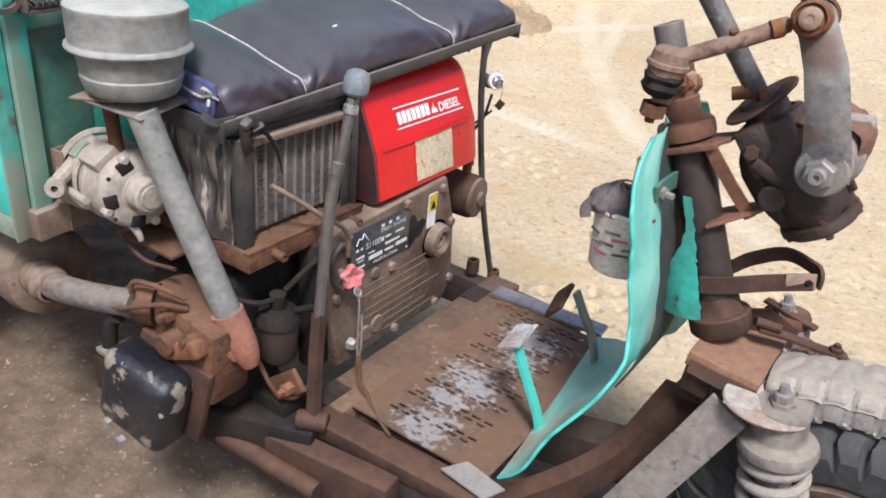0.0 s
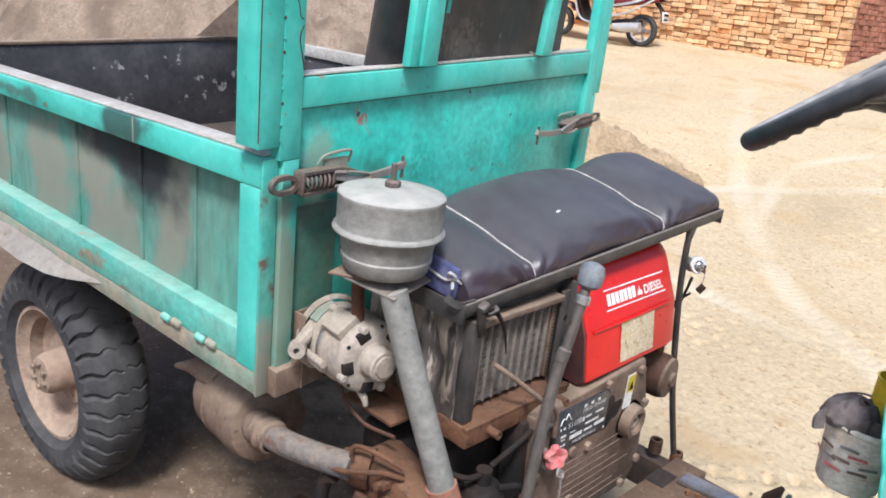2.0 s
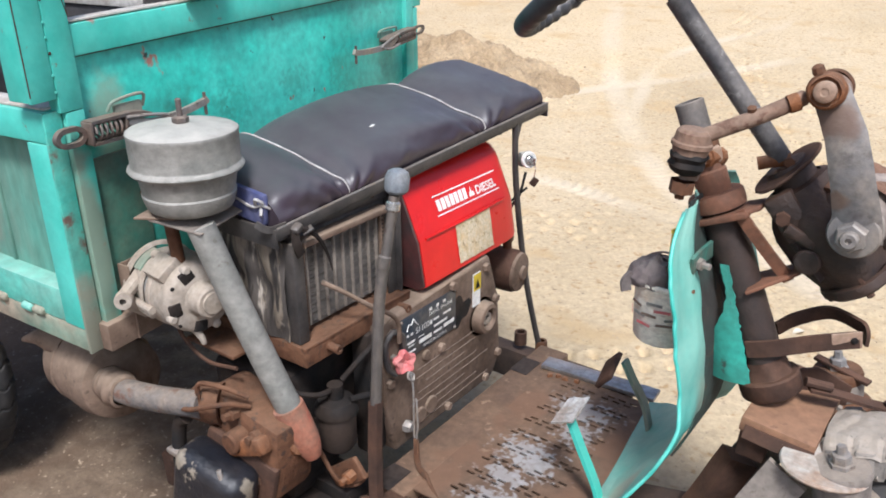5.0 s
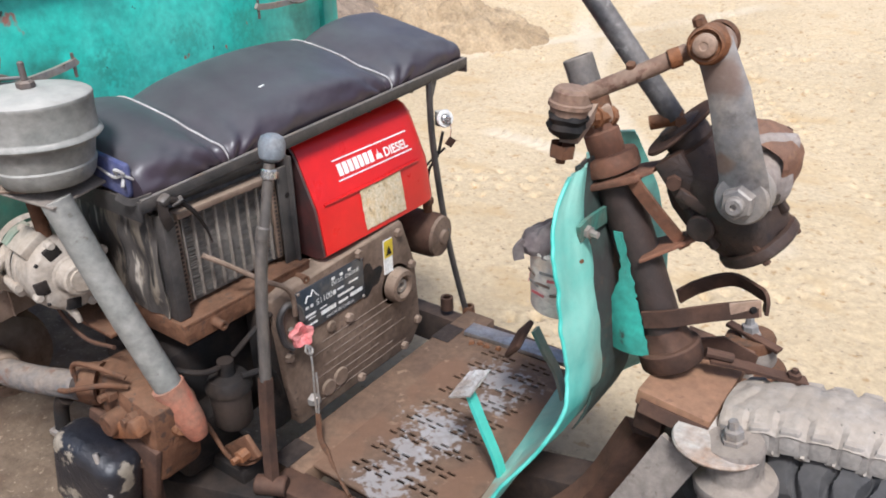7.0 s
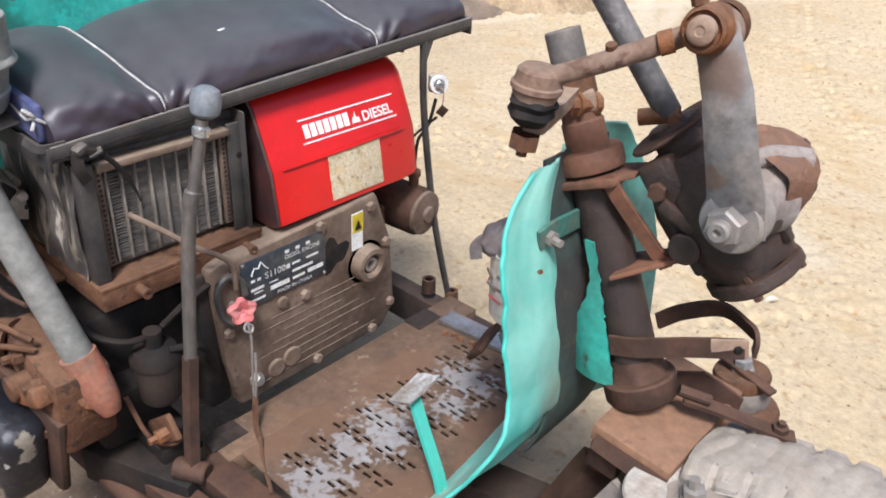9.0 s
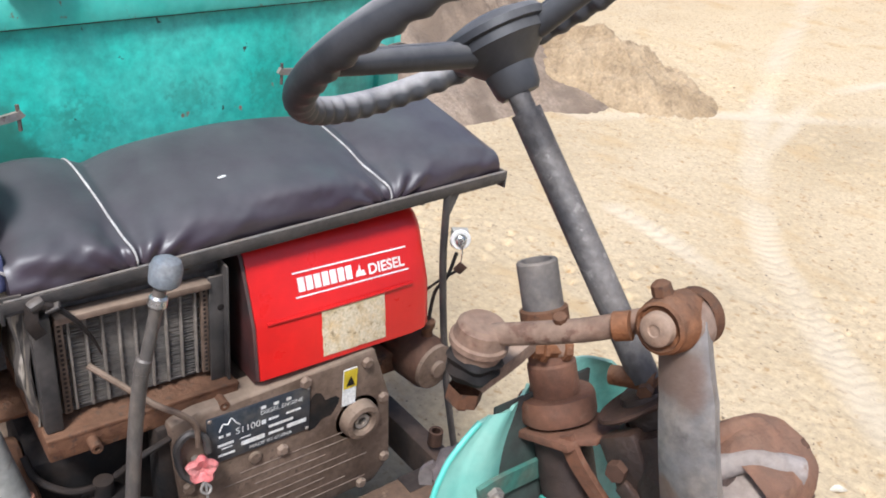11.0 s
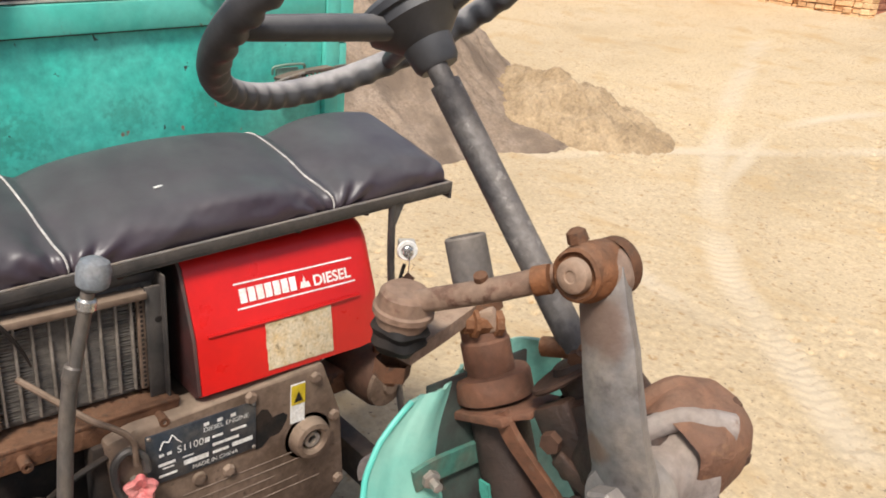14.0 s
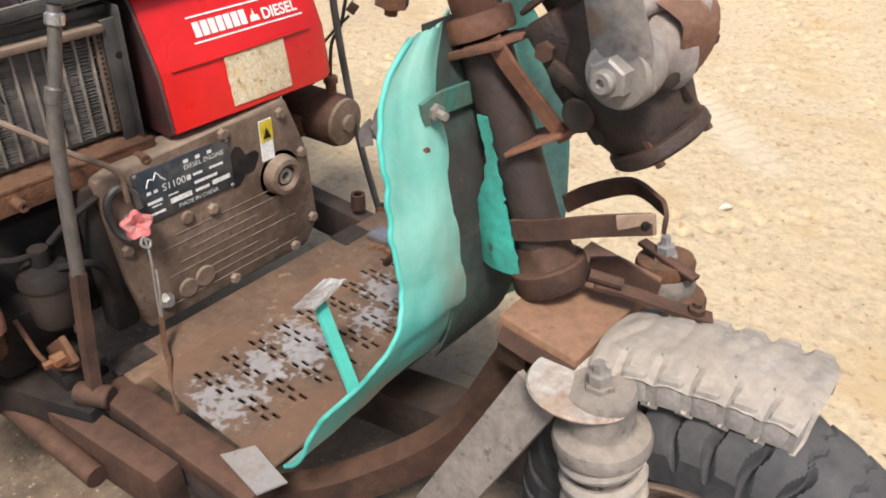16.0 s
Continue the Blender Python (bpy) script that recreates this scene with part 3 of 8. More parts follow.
def cargo_box():
    t = thing("cargo_box", "open steel dump box in worn teal paint on the truck", "cargo box", bx(-BL / 2, BW / 2, BZ0))
    part("side_panel", add_bbox(N(), -BL, -0.02, 0.02, 0.028, BZ0 + 0.03, BZ1 - 0.02, 0.001), TEAL_SIDE, t, "faded panel with soot and bleached streaks")
    rail = part("top_rail", add_bbox(N(), -BL, -0.005, -0.022, 0.03, BZ1 - 0.055, BZ1), TEAL, t)
    for k in (0.385, 0.99, 1.3):
        part("rail_joint", add_bbox(N(), -k - 0.004, -k, -0.0235, 0.01, BZ1 - 0.054, BZ1 - 0.001, 0.001), TEAL_OLD, rail)
    part("top_lip", add_bbox(N(), -BL, -0.008, -0.014, 0.034, BZ1 + 0.001, BZ1 + 0.005, 0.001), BARE_TOP, t, "paint worn to pale metal")
    part("bottom_rail", add_bbox(N(), -BL, -0.06, -0.021, 0.022, BZ0 + 0.036, BZ0 + 0.105), TEAL_LEDGE, t, "pale ledge at the foot of the panel, its lit top put into the colour")
    part("sill_beam", add_bbox(N(), -BL, 0.0, -0.0205, 0.06, BZ0 - 0.012, BZ0 + 0.0355), SILL, t)
    part("corner_angle", add_bbox(N(), -0.0595, -0.001, -0.0225, 0.02, BZ0 + 0.036, BZ1 - 0.056), TEAL, t)
    part("corner_angle", add_bbox(N(), -0.0005, 0.006, -0.0265, 0.008, BZ0 - 0.01, BZ1 - 0.001, 0.002), TEAL_FLANGE, t, "front flange worn to rust along its edge")
    for k in (0.235, 0.42, 0.67, 1.0, 1.33):
        part("panel_seam", add_bbox(N(), -k - 0.01, -k, 0.015, 0.024, BZ0 + 0.105, BZ1 - 0.056, 0.002), TEAL_SIDE, t)
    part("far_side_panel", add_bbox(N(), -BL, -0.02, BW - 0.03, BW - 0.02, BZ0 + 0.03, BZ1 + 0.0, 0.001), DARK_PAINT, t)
    part("far_top_rail", add_bbox(N(), -BL, -0.04, BW - 0.04, BW, BZ1 - 0.03, BZ1 + 0.01), BARE_TOP, t)
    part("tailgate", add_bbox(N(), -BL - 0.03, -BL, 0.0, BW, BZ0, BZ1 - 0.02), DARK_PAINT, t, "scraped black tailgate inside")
    part("tailgate_rim", add_bbox(N(), -BL - 0.034, -BL + 0.004, 0.0, BW, BZ1 - 0.019, BZ1 - 0.005), CLAY, t)
    part("tailgate_wing", add_prism(N(), [(0, 0), (0.22, 0), (0.22, 0.17)], 0.006, bx(-BL + 0.01, BW - 0.25, BZ1 + 0.03), BOX.to_3x3() @ V(0, 1, 0), (0, 0, 1)), CLAY, t)
    part("box_floor", add_bbox(N(), -BL, -0.014, 0.03, BW - 0.032, BZ0 + 0.036, BZ0 + 0.06), DUSTY_BLACK, t)
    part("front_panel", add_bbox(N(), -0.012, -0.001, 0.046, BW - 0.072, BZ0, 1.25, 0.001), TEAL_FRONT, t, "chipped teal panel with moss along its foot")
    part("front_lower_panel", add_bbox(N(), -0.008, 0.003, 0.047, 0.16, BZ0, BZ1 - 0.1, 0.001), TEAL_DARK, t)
    part("front_top_rail", add_bbox(N(), -0.03, 0.012, 0.046, BW - 0.074, 1.216, 1.268), TEAL, t)
    # rust-dark strip drawn in for the shadow gap below the rail
    part("rail_seam", add_bbox(N(), -0.002, 0.0035, 0.048, BW - 0.076, 1.2132, 1.2155, 0.0005), RUST_DARK, t, "dark strip for the shadow gap and rust chips under the rail")
    part("rail_lip", add_bbox(N(), -0.03, 0.004, 0.046, BW - 0.074, 1.27, 1.274, 0.001), BARE_TOP, t)
    post = part("corner_post", add_bbox(N(), -0.012, 0.016, 0.001, 0.047, BZ1 - 0.005, 1.45, 0.002), TEAL, t)
    part("corner_post", add_bbox(N(), -0.012, 0.0155, 0.0105, 0.0465, BZ0, BZ1 - 0.006, 0.002), TEAL, t)
    part("corner_post", add_bbox(N(), 0.006, 0.0155, -0.047, 0.0, BZ1 + 0.02, 1.45, 0.002), TEAL, t)
    part("corner_post", add_bbox(N(), -0.044, 0.0055, -0.046, -0.04, BZ1 + 0.021, 1.449, 0.0015), TEAL, t)
    for pts in ([(0.004, 1.398), (0.024, 1.402), (0.031, 1.385), (0.034, 1.372), (0.041, 1.368)], [(0.042, 1.357), (0.036, 1.345), (0.035, 1.33), (0.041, 1.31), (0.047, 1.285)]):
        part("paint_crack", add_tube(N(), [bx(0.0161, y, z) for y, z in pts], 0.0011, 5, 4), RUST_DARK, post)
    part("corner_post", add_bbox(N(), -0.012, 0.013, BW - 0.07, BW - 0.0295, BZ0, 1.455), TEAL, t)
    part("corner_post", add_bbox(N(), -0.012, 0.0115, BW - 0.029, BW + 0.012, BZ0 + 0.47, 1.452), TEAL, t)
    part("corner_post", add_bbox(N(), -0.03, 0.010, BW - 0.029, BW - 0.004, BZ0, BZ0 + 0.468), TEAL, t)
    part("paint_crack", add_tube(N(), [bx(0.0152, -0.0468, BZ1 + 0.03), bx(0.0152, -0.0468, 1.44)], 0.0012, 5, 1), RUST_DARK, post)
    rng = random.Random(4)
    for k in range(11):
        p = bx(0.0165, -0.001 + 0.003 * rng.random(), BZ1 + 0.03 + 0.028 * k + 0.01 * rng.random())
        part("weld_bead", add_lathe(N(), [(0, -0.001), (0.003, 0), (0, 0.0022)], p, BOX.to_3x3() @ V(1, 0, 0), 8), TEAL if rng.random() < 0.7 else RUST_DARK, post)
    for k in (0.15, 0.262):
        hinge = part("hinge", add_box(N(), bx(-k, -0.018, BZ0 + 0.047), (0.062, 0.006, 0.026), (0, 3.7, 7.5), 0.002), SILL, t)
        for d in (-0.017, 0.017):
            z = BZ0 + 0.042 + 0.04 * k
            part("knuckle", add_cyl(N(), bx(-k + d + 0.0145, -0.022, z - 0.001), bx(-k + d - 0.0145, -0.022, z + 0.001), 0.0085, seg=12), TEAL_LEDGE if d < 0 else SILL, hinge)
    part("support_angle", add_bbox(N(), 0.004, 0.034, 0.062, 0.066, BZ0 - 0.01, 0.832), CLAY, t, "dusty upright angle iron")
    part("support_angle", add_bbox(N(), 0.006, 0.010, 0.0665, 0.095, BZ0 - 0.01, 0.832), CLAY, t)
    part("front_sill", add_bbox(N(), 0.0, 0.03, 0.0, 0.35, BZ0 - 0.01, BZ0 + 0.045), CLAY, t)
    def flap(u, v):
        # bent sheet lip hanging under the sill over the wheel
        x = -0.47 - 1.0 * u
        drop = 0.055 * min(1, u / 0.45) + 0.02 * math.sin(u * 9) * min(1, u * 4)
        return bx(x, -0.012 - 0.05 * v * min(1, u * 3), 0.742 + 0.045 * u - drop * v + 0.006 * noise.noise(V(u * 12, v * 2, 1)))
    part("mudguard", add_sheet(N(), flap, 40, 6, 0.003), MUD_SHEET, t, "bent pale sheet mudguard")
    for k in (0.3, 0.8, 1.3):
        part("cross_bearer", add_bbox(N(), -k - 0.05, -k, 0.06, BW - 0.06, BZ0 - 0.07, BZ0 + 0.02), RUST_DARK, t)
    return t


# pale up-facing tint carries the light that falls on the ledge's top
TEAL_LEDGE = mat("pale_lit_teal_ledge", (0.085, 0.38, 0.305), 0.6, second=(0.16, 0.36, 0.29), scale=6, amount=0.5, third=(0.24, 0.17, 0.11), scale3=9, amount3=0.3, dust=0.3, dust_color=(0.42, 0.47, 0.39))
TEAL_FLANGE = mat("rubbed_teal_flange", (0.05, 0.40, 0.32), 0.6, second=(0.11, 0.36, 0.28), scale=8, amount=0.5, third=(0.13, 0.085, 0.065), scale3=16, amount3=0.5, dust=0.1)
stain(TEAL_FLANGE, bx(0, -0.01, 0.72), (0.06, 0.06, 0.12), (0.26, 0.22, 0.16), 16, 0.9, 0.85)
# darker teal for the low front panel by the near corner
TEAL_DARK = mat("dark_teal_paint", (0.03, 0.14, 0.10), 0.7, second=(0.09, 0.13, 0.09), scale=8, amount=0.5, dust=0.3)
SILL = mat("dust_worn_teal_sill", (0.18, 0.27, 0.20), 0.75, second=(0.29, 0.235, 0.17), scale=7, amount=0.65, third=(0.10, 0.31, 0.24), scale3=10, amount3=0.35, dust=0.25)
BARE_TOP = mat("bare_pale_metal", (0.50, 0.475, 0.44), 0.6, metal=0.1, second=(0.38, 0.34, 0.29), scale=14, amount=0.4, dust=0.2)
MUD_SHEET = mat("dusty_bent_sheet", (0.27, 0.25, 0.225), 0.75, metal=0.1, second=(0.20, 0.17, 0.14), scale=5, amount=0.5, third=(0.12, 0.08, 0.055), scale3=20, amount3=0.2, dust=0.2)
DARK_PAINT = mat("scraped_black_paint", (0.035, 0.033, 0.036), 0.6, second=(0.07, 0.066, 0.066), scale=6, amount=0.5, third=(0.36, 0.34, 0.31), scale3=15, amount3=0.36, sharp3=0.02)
TEAL_SIDE = mat("bleached_teal_paint", (0.055, 0.27, 0.21), 0.7, second=(0.16, 0.25, 0.195), scale=7, amount=0.5, sharp=0.2, third=(0.20, 0.10, 0.06), scale3=26, amount3=0.08, dust=0.2, stretch=(1, 1, 0.3))
TEAL_FRONT = mat("chipped_teal_paint", (0.042, 0.45, 0.36), 0.45, second=(0.09, 0.51, 0.42), scale=4, amount=0.5, bump=0.1, bump_scale=40)
specks(TEAL_FRONT, (0.30, 0.13, 0.10), 17, 0.715, 0.015)
specks(TEAL_FRONT, (0.03, 0.05, 0.04), 34, 0.72, 0.015)
for y, z, r in ((0.19, 1.0, 0.06), (0.36, 1.045, 0.06), (0.43, 1.06, 0.05), (0.62, 1.075, 0.05), (0.8, 1.08, 0.04)):
    stain(TEAL_FRONT, bx(0, y, z), (0.1, r, 0.045), (0.03, 0.17, 0.12), 70, 1.5, 0.3)
stain(TEAL_FRONT, bx(0, 0.10, 0.93), (0.1, 0.05, 0.28), (0.22, 0.30, 0.22), 14, 0.9, 0.8)
# large dark teal patch low on the front panel
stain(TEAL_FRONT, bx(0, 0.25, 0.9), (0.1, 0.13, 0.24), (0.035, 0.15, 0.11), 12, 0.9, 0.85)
for x_, z_, a_, c_ in ((0.33, 0.9, 0.075, 0.22), (0.52, 0.86, 0.10, 0.16), (0.60, 0.97, 0.07, 0.2), (0.80, 0.93, 0.13, 0.2), (1.1, 0.93, 0.13, 0.22), (1.35, 0.9, 0.12, 0.2)):
    stain(TEAL_SIDE, bx(-x_, 0.02, z_), (a_, 0.1, c_), (0.225, 0.215, 0.17), 10, 0.9, 0.85)
stain(TEAL_SIDE, bx(-0.40, 0.02, 1.03), (0.13, 0.1, 0.13), (0.014, 0.014, 0.016), 7, 0.7, 0.97)
stain(TEAL_SIDE, bx(-0.53, 0.02, 1.07), (0.18, 0.1, 0.08), (0.016, 0.017, 0.018), 7, 0.8, 0.92)
stain(TEAL_SIDE, bx(-1.2, 0.02, 1.06), (0.2, 0.1, 0.07), (0.05, 0.055, 0.05), 8, 1.0, 0.7)
specks(TEAL, (0.28, 0.14, 0.11), 15, 0.75, 0.02)
stain(TEAL, bx(0.01, 0.02, 0.86), (0.05, 0.035, 0.24), (0.20, 0.22, 0.16), 16, 0.7, 0.85)
stain(TEAL, bx(-0.43, -0.01, 1.11), (0.12, 0.05, 0.05), (0.03, 0.045, 0.042), 16, 0.9, 0.85)
stain(TEAL, bx(-0.9, -0.01, 1.11), (0.2, 0.05, 0.02), (0.06, 0.07, 0.06), 18, 1.4, 0.7)
cargo_box()


def headboard():
    t = thing("headboard_frame", "teal steel frame wired on the box front with black rubber", "frame", bx(-0.01, 0.6, 1.27))
    y0, y1, z0, z1 = 0.33, 0.835, 1.276, 1.442

    def leg(y_low, y_top, x_low, w):
        b = N()
        add_prism(b, [(y_low, z0 + 0.04 * y_low), (y_low + w, z0 + 0.04 * y_low), (y_top + w, z1 + 0.04 * y_top), (y_top, z1 + 0.04 * y_top)], 0.02, bx(x_low + 0.02, 0, 0), BOX.to_3x3() @ V(0, 1, 0), (0, 0, 1), 0.002)
        return b
    part("frame_post", leg(y0, y0 + 0.012, 0.012, 0.05), TEAL, t)
    part("frame_post", leg(y0 - 0.0295, y0 - 0.018, 0.006, 0.0285), TEAL, t)
    part("frame_post", leg(y1 - 0.05, y1 - 0.03, 0.012, 0.045), TEAL, t)
    part("frame_rail", add_bbox(N(), 0.018, 0.048, y0 - 0.02, y1 + 0.012, z1 - 0.008, z1 + 0.036), TEAL, t)
    part("rail_lip", add_bbox(N(), 0.016, 0.04, y0 - 0.02, y1 + 0.012, z1 + 0.038, z1 + 0.041, 0.001), BARE_TOP, t)

    def flap(u, v):
        y = y0 - 0.085 + v * (y1 - y0 + 0.235)
        z = z0 - 0.03 + u * (0.228 - 0.05 * max(0, (v - 0.9) / 0.1) ** 2) + 0.04 * y
        sag = 0.012 * math.sin(v * 9) * (1 - u) + 0.02 * math.sin(v * 3.1 + u)
        low = 0.012 * noise.noise(V(v * 9, 0, 3)) * (1 - u)
        return bx(-0.012 - 0.02 * (1 - u) * (0.5 + abs(v - 0.5)) + sag * 0.6, y, z + low)
    part("rubber_sheet", add_sheet(N(), flap, 12, 40, 0.008), RUBBER_SHEET, t, "scuffed black rubber sheet")
    for y, za, zb in ((y0 + 0.075, 1.36, 1.45), (y0 + 0.125, 1.39, 1.47)):
        part("paint_drip", add_tube(N(), [bx(0.0, y - 0.004, za), bx(0.002, y, (za + zb) / 2), bx(0.004, y + 0.002, zb)], 0, flat=(0.005, 0.0015), n=4, hint=(0, 1, 0)), TEAL, t)
    for y in (y0 + 0.02, y1 - 0.02):
        bm = N()
        z = z1 + 0.04 * y
        add_tube(bm, [bx(0.052, y, z + 0.04), bx(0.054, y - 0.004, z), bx(0.048, y + 0.008, z - 0.03), bx(0.01, y + 0.01, z - 0.03), bx(0.01, y, z + 0.045), bx(0.052, y + 0.006, z + 0.04)], 0.0022, 6, 4)
        part("tie_wire", bm, STEEL, t)
    bm = N()
    z = z0 + 0.04 * y1
    add_tube(bm, [bx(0.02, y1 - 0.07, z + 0.004), bx(0.024, y1 - 0.03, z - 0.004), bx(0.02, y1 + 0.02, z + 0.006), bx(-0.01, y1 + 0.02, z + 0.012)], 0.0025, 6, 4)
    part("tie_wire", bm, STEEL, t)
    return t


# the brown second colour stands in for a reflection; pale chips are scuffs
RUBBER_SHEET = mat("scuffed_black_rubber", (0.02, 0.021, 0.026), 0.5, second=(0.07, 0.058, 0.055), scale=6, amount=0.4, third=(0.3, 0.3, 0.28), scale3=22, amount3=0.1, stretch=(1, 1, 0.6), dust=0.2)
stain(RUBBER_SHEET, bx(-0.04, 0.53, 1.33), (0.1, 0.06, 0.05), (0.14, 0.13, 0.12), 60, 1.6, 0.4)
stain(RUBBER_SHEET, bx(-0.04, 0.45, 1.40), (0.1, 0.02, 0.09), (0.15, 0.14, 0.13), 60, 1.6, 0.4)
stain(RUBBER_SHEET, bx(-0.04, 0.40, 1.36), (0.1, 0.022, 0.10), (0.12, 0.035, 0.025), 14, 0.9, 0.8)
headboard()


IRON_GREY = mat("rust_dulled_iron", (0.10, 0.085, 0.078), 0.65, metal=0.2, second=(0.15, 0.10, 0.075), scale=25, amount=0.45, third=(0.05, 0.035, 0.03), scale3=60, amount3=0.35, dust=0.25, bump=0.3)


def latch(label, o, along, length, flip):
    """A spring toggle latch: slotted eye, coil spring in a yoke, and a long handle."""
    t = thing("toggle_latch", label, "latch", o, "box latches")
    a = Vector(along).normalized()
    out = BOX.to_3x3() @ V(1, 0, 0)
    up = V(0, 0, 1)
    o = Vector(o)
    P = lambda s, k, h: o + a * s * length + out * k + up * h
    big = flip
    ring = []
    for k in range(20):
        c_, s_ = math.cos(k * math.pi / 10), math.sin(k * math.pi / 10)
        ring.append(P(0.1 + 0.062 * c_ + 0.022 * max(-1, min(1, 4 * c_)), 0.014, 0.0135 * s_ * big))
    part("eye", add_tube(N(), ring + ring[:1], 0, n=2, flat=(0.0052 * big, 0.0042 * big), hint=out), IRON_GREY, t, "flat forged slotted eye")
    bm = N()
    for h in (0.0185, -0.0185):
        add_tube(bm, [P(0.205, 0.018, h * big), P(0.5, 0.018, h * big), P(0.62, 0.022, h * 0.55 * big)], 0, flat=(0.0028, 0.013), n=2, hint=(0, 0, 1))
    for q in (0.205, 0.445):
        add_box(bm, P(q, 0.018, 0), (0.026, 0.006, 0.038 * big), (0, 0, 7.5), 0.0015)
    part("yoke", bm, IRON_GREY, t)
    pts = [P(0.225 + 0.205 * k / 56, 0.02 + 0.0135 * math.cos(k * 0.68), 0.0135 * big * math.sin(k * 0.68)) for k in range(57)]
    part("spring", add_tube(N(), pts, 0.0026, 6, 2), IRON_GREY, t, "dull coil spring")
    part("handle", add_tube(N(), [P(0.46, 0.026, 0.006), P(0.62, 0.034, -0.004), P(0.85, 0.036, 0.0), P(1.02, 0.036, 0.008), P(1.05, 0.036, 0.013)], 0, flat=(0.0065, 0.004), hint=(0, 0, 1)), STEEL, t, "rubbed flat handle")
    part("handle_tip", add_tube(N(), [P(1.03, 0.036, 0.026), P(1.032, 0.036, -0.018)], 0.0032, 8, 1), IRON_GREY, t)
    part("link_wire", add_tube(N(), [P(0.44, 0.03, 0.014), P(0.6, 0.038, 0.010), P(0.72, 0.04, 0.0), P(0.6, 0.038, -0.013), P(0.44, 0.03, -0.012)], 0.0034, 8, 4), STEEL, t)
    part("mount_plate", add_box(N(), P(0.52, 0.006, 0.004), (0.008, 0.06, 0.06 * big), (0, 0, 7.5), 0.002), TEAL_OLD, t)
    part("keeper_loop", add_tube(N(), [P(0.38, 0.006, 0.026 * big), P(0.42, 0.012, 0.042 * big), P(0.62, 0.012, 0.046 * big), P(0.63, 0.006, 0.022 * big)], 0.003, 8, 4), TEAL_OLD, t)
    return t


latch("steel spring toggle latch holding the near corner of the box front", bx(0.014, -0.03, 1.092), BOX.to_3x3() @ V(0, 1, 0.0), 0.31, 1)
latch("steel spring toggle latch holding the far corner of the box front", bx(0.018, BW - 0.005, 1.138), BOX.to_3x3() @ V(0, -1, -0.07), 0.36, 0.7)


# ---- wheels ----
TAN_DUST = mat("tan_dust_on_iron", (0.25, 0.165, 0.115), 0.9, second=(0.32, 0.23, 0.165), scale=9, amount=0.5, third=(0.15, 0.085, 0.055), scale3=26, amount3=0.3, dust=0.25, bump=0.4)
def wheel(name, label, centre, axis, r, width, rim_r, lugs, tyre_mat, base):
    """A tyre with lug blocks on its shoulders, a dished rim and a hub."""
    t = thing(name, label, "wheel", base)
    u, w, a = frame_of(axis)
    c = Vector(centre)
    hw = width / 2
    prof = [(rim_r, -hw * 0.72), (rim_r + 0.02, -hw * 0.86), (r - 0.075, -hw), (r - 0.03, -hw * 0.93), (r - 0.014, -hw * 0.8), (r - 0.010, -hw * 0.4), (r - 0.009, 0),
            (r - 0.010, hw * 0.4), (r - 0.014, hw * 0.8), (r - 0.03, hw * 0.93), (r - 0.075, hw), (rim_r + 0.02, hw * 0.86), (rim_r, hw * 0.72)]
    # carcass with a tread of blocks parted by narrow zigzag grooves
    bm = N()
    steps = lugs * 20
    full = [prof[0], prof[1], (r - 0.11, -hw * 0.97)] + [(r - 0.062 * abs(k / 22 - 1) ** 3.2, (k / 22 - 1) * hw) for k in range(45)] + [(r - 0.11, hw * 0.97), prof[-2], prof[-1]]
    rings = []
    for i in range(steps):
        th = 2 * math.pi * i / steps
        d = u * math.cos(th) + w * math.sin(th)
        ring = []
        for k, (rad, off) in enumerate(full):
            s_ = off / hw
            cut = 0.0
            if 3 <= k <= len(full) - 4:
                e = abs(s_)
                ph = (i / 20 + 0.09 * math.sin(s_ * 13) + 0.06 * s_) % 1
                half = 0.06 + 0.11 * min(1.0, max(0.0, (e - 0.5) / 0.35))
                deep = 0.004 + 0.019 * min(1.0, max(0.0, (e - 0.42) / 0.25))
                cut = deep * max(0.0, 1 - (abs(ph - 0.5) / half) ** 4) if e > 0.06 else 0.0
            ring.append(bm.verts.new(c + d * (rad - cut) + a * off))
        rings.append(ring)
    for A, B in zip(rings, rings[1:] + rings[:1]):
        for k in range(len(full) - 1):
            bm.faces.new((A[k], A[k + 1], B[k + 1], B[k]))
    tyre = part("tyre", bm, tyre_mat, t, "worn rubber tyre with wavy cross grooves", angle=25)
    rp = [(rim_r + 0.012, -hw * 0.75), (rim_r - 0.004, -hw * 0.78), (rim_r - 0.012, -hw * 0.62), (rim_r - 0.03, -hw * 0.5), (rim_r - 0.035, -hw * 0.1), (rim_r * 0.62, hw * 0.05),
          (rim_r * 0.55, -hw * 0.12), (0.0, -hw * 0.12)]
    rim = part("rim", add_lathe(N(), rp, c, axis, 48), TAN_DUST, t, "dust-coated steel rim")
    bm = N()
    add_lathe(bm, [(0.062, -hw * 0.1), (0.058, -hw * 0.75), (0.05, -hw * 0.95), (0.0, -hw * 1.0)], c, axis, 28)
    hub = part("hub", bm, TAN_DUST, t)
    for k in range(6):
        th = 2 * math.pi * k / 6
        d = u * math.cos(th) + w * math.sin(th)
        p = c + d * 0.033 - a * hw * 0.96
        part("wheel_nut", add_lathe(N(), [(0, 0), (0.008, 0), (0.008, 0.011), (0, 0.012)], p, -a, 6), CLAY, hub)
    return t


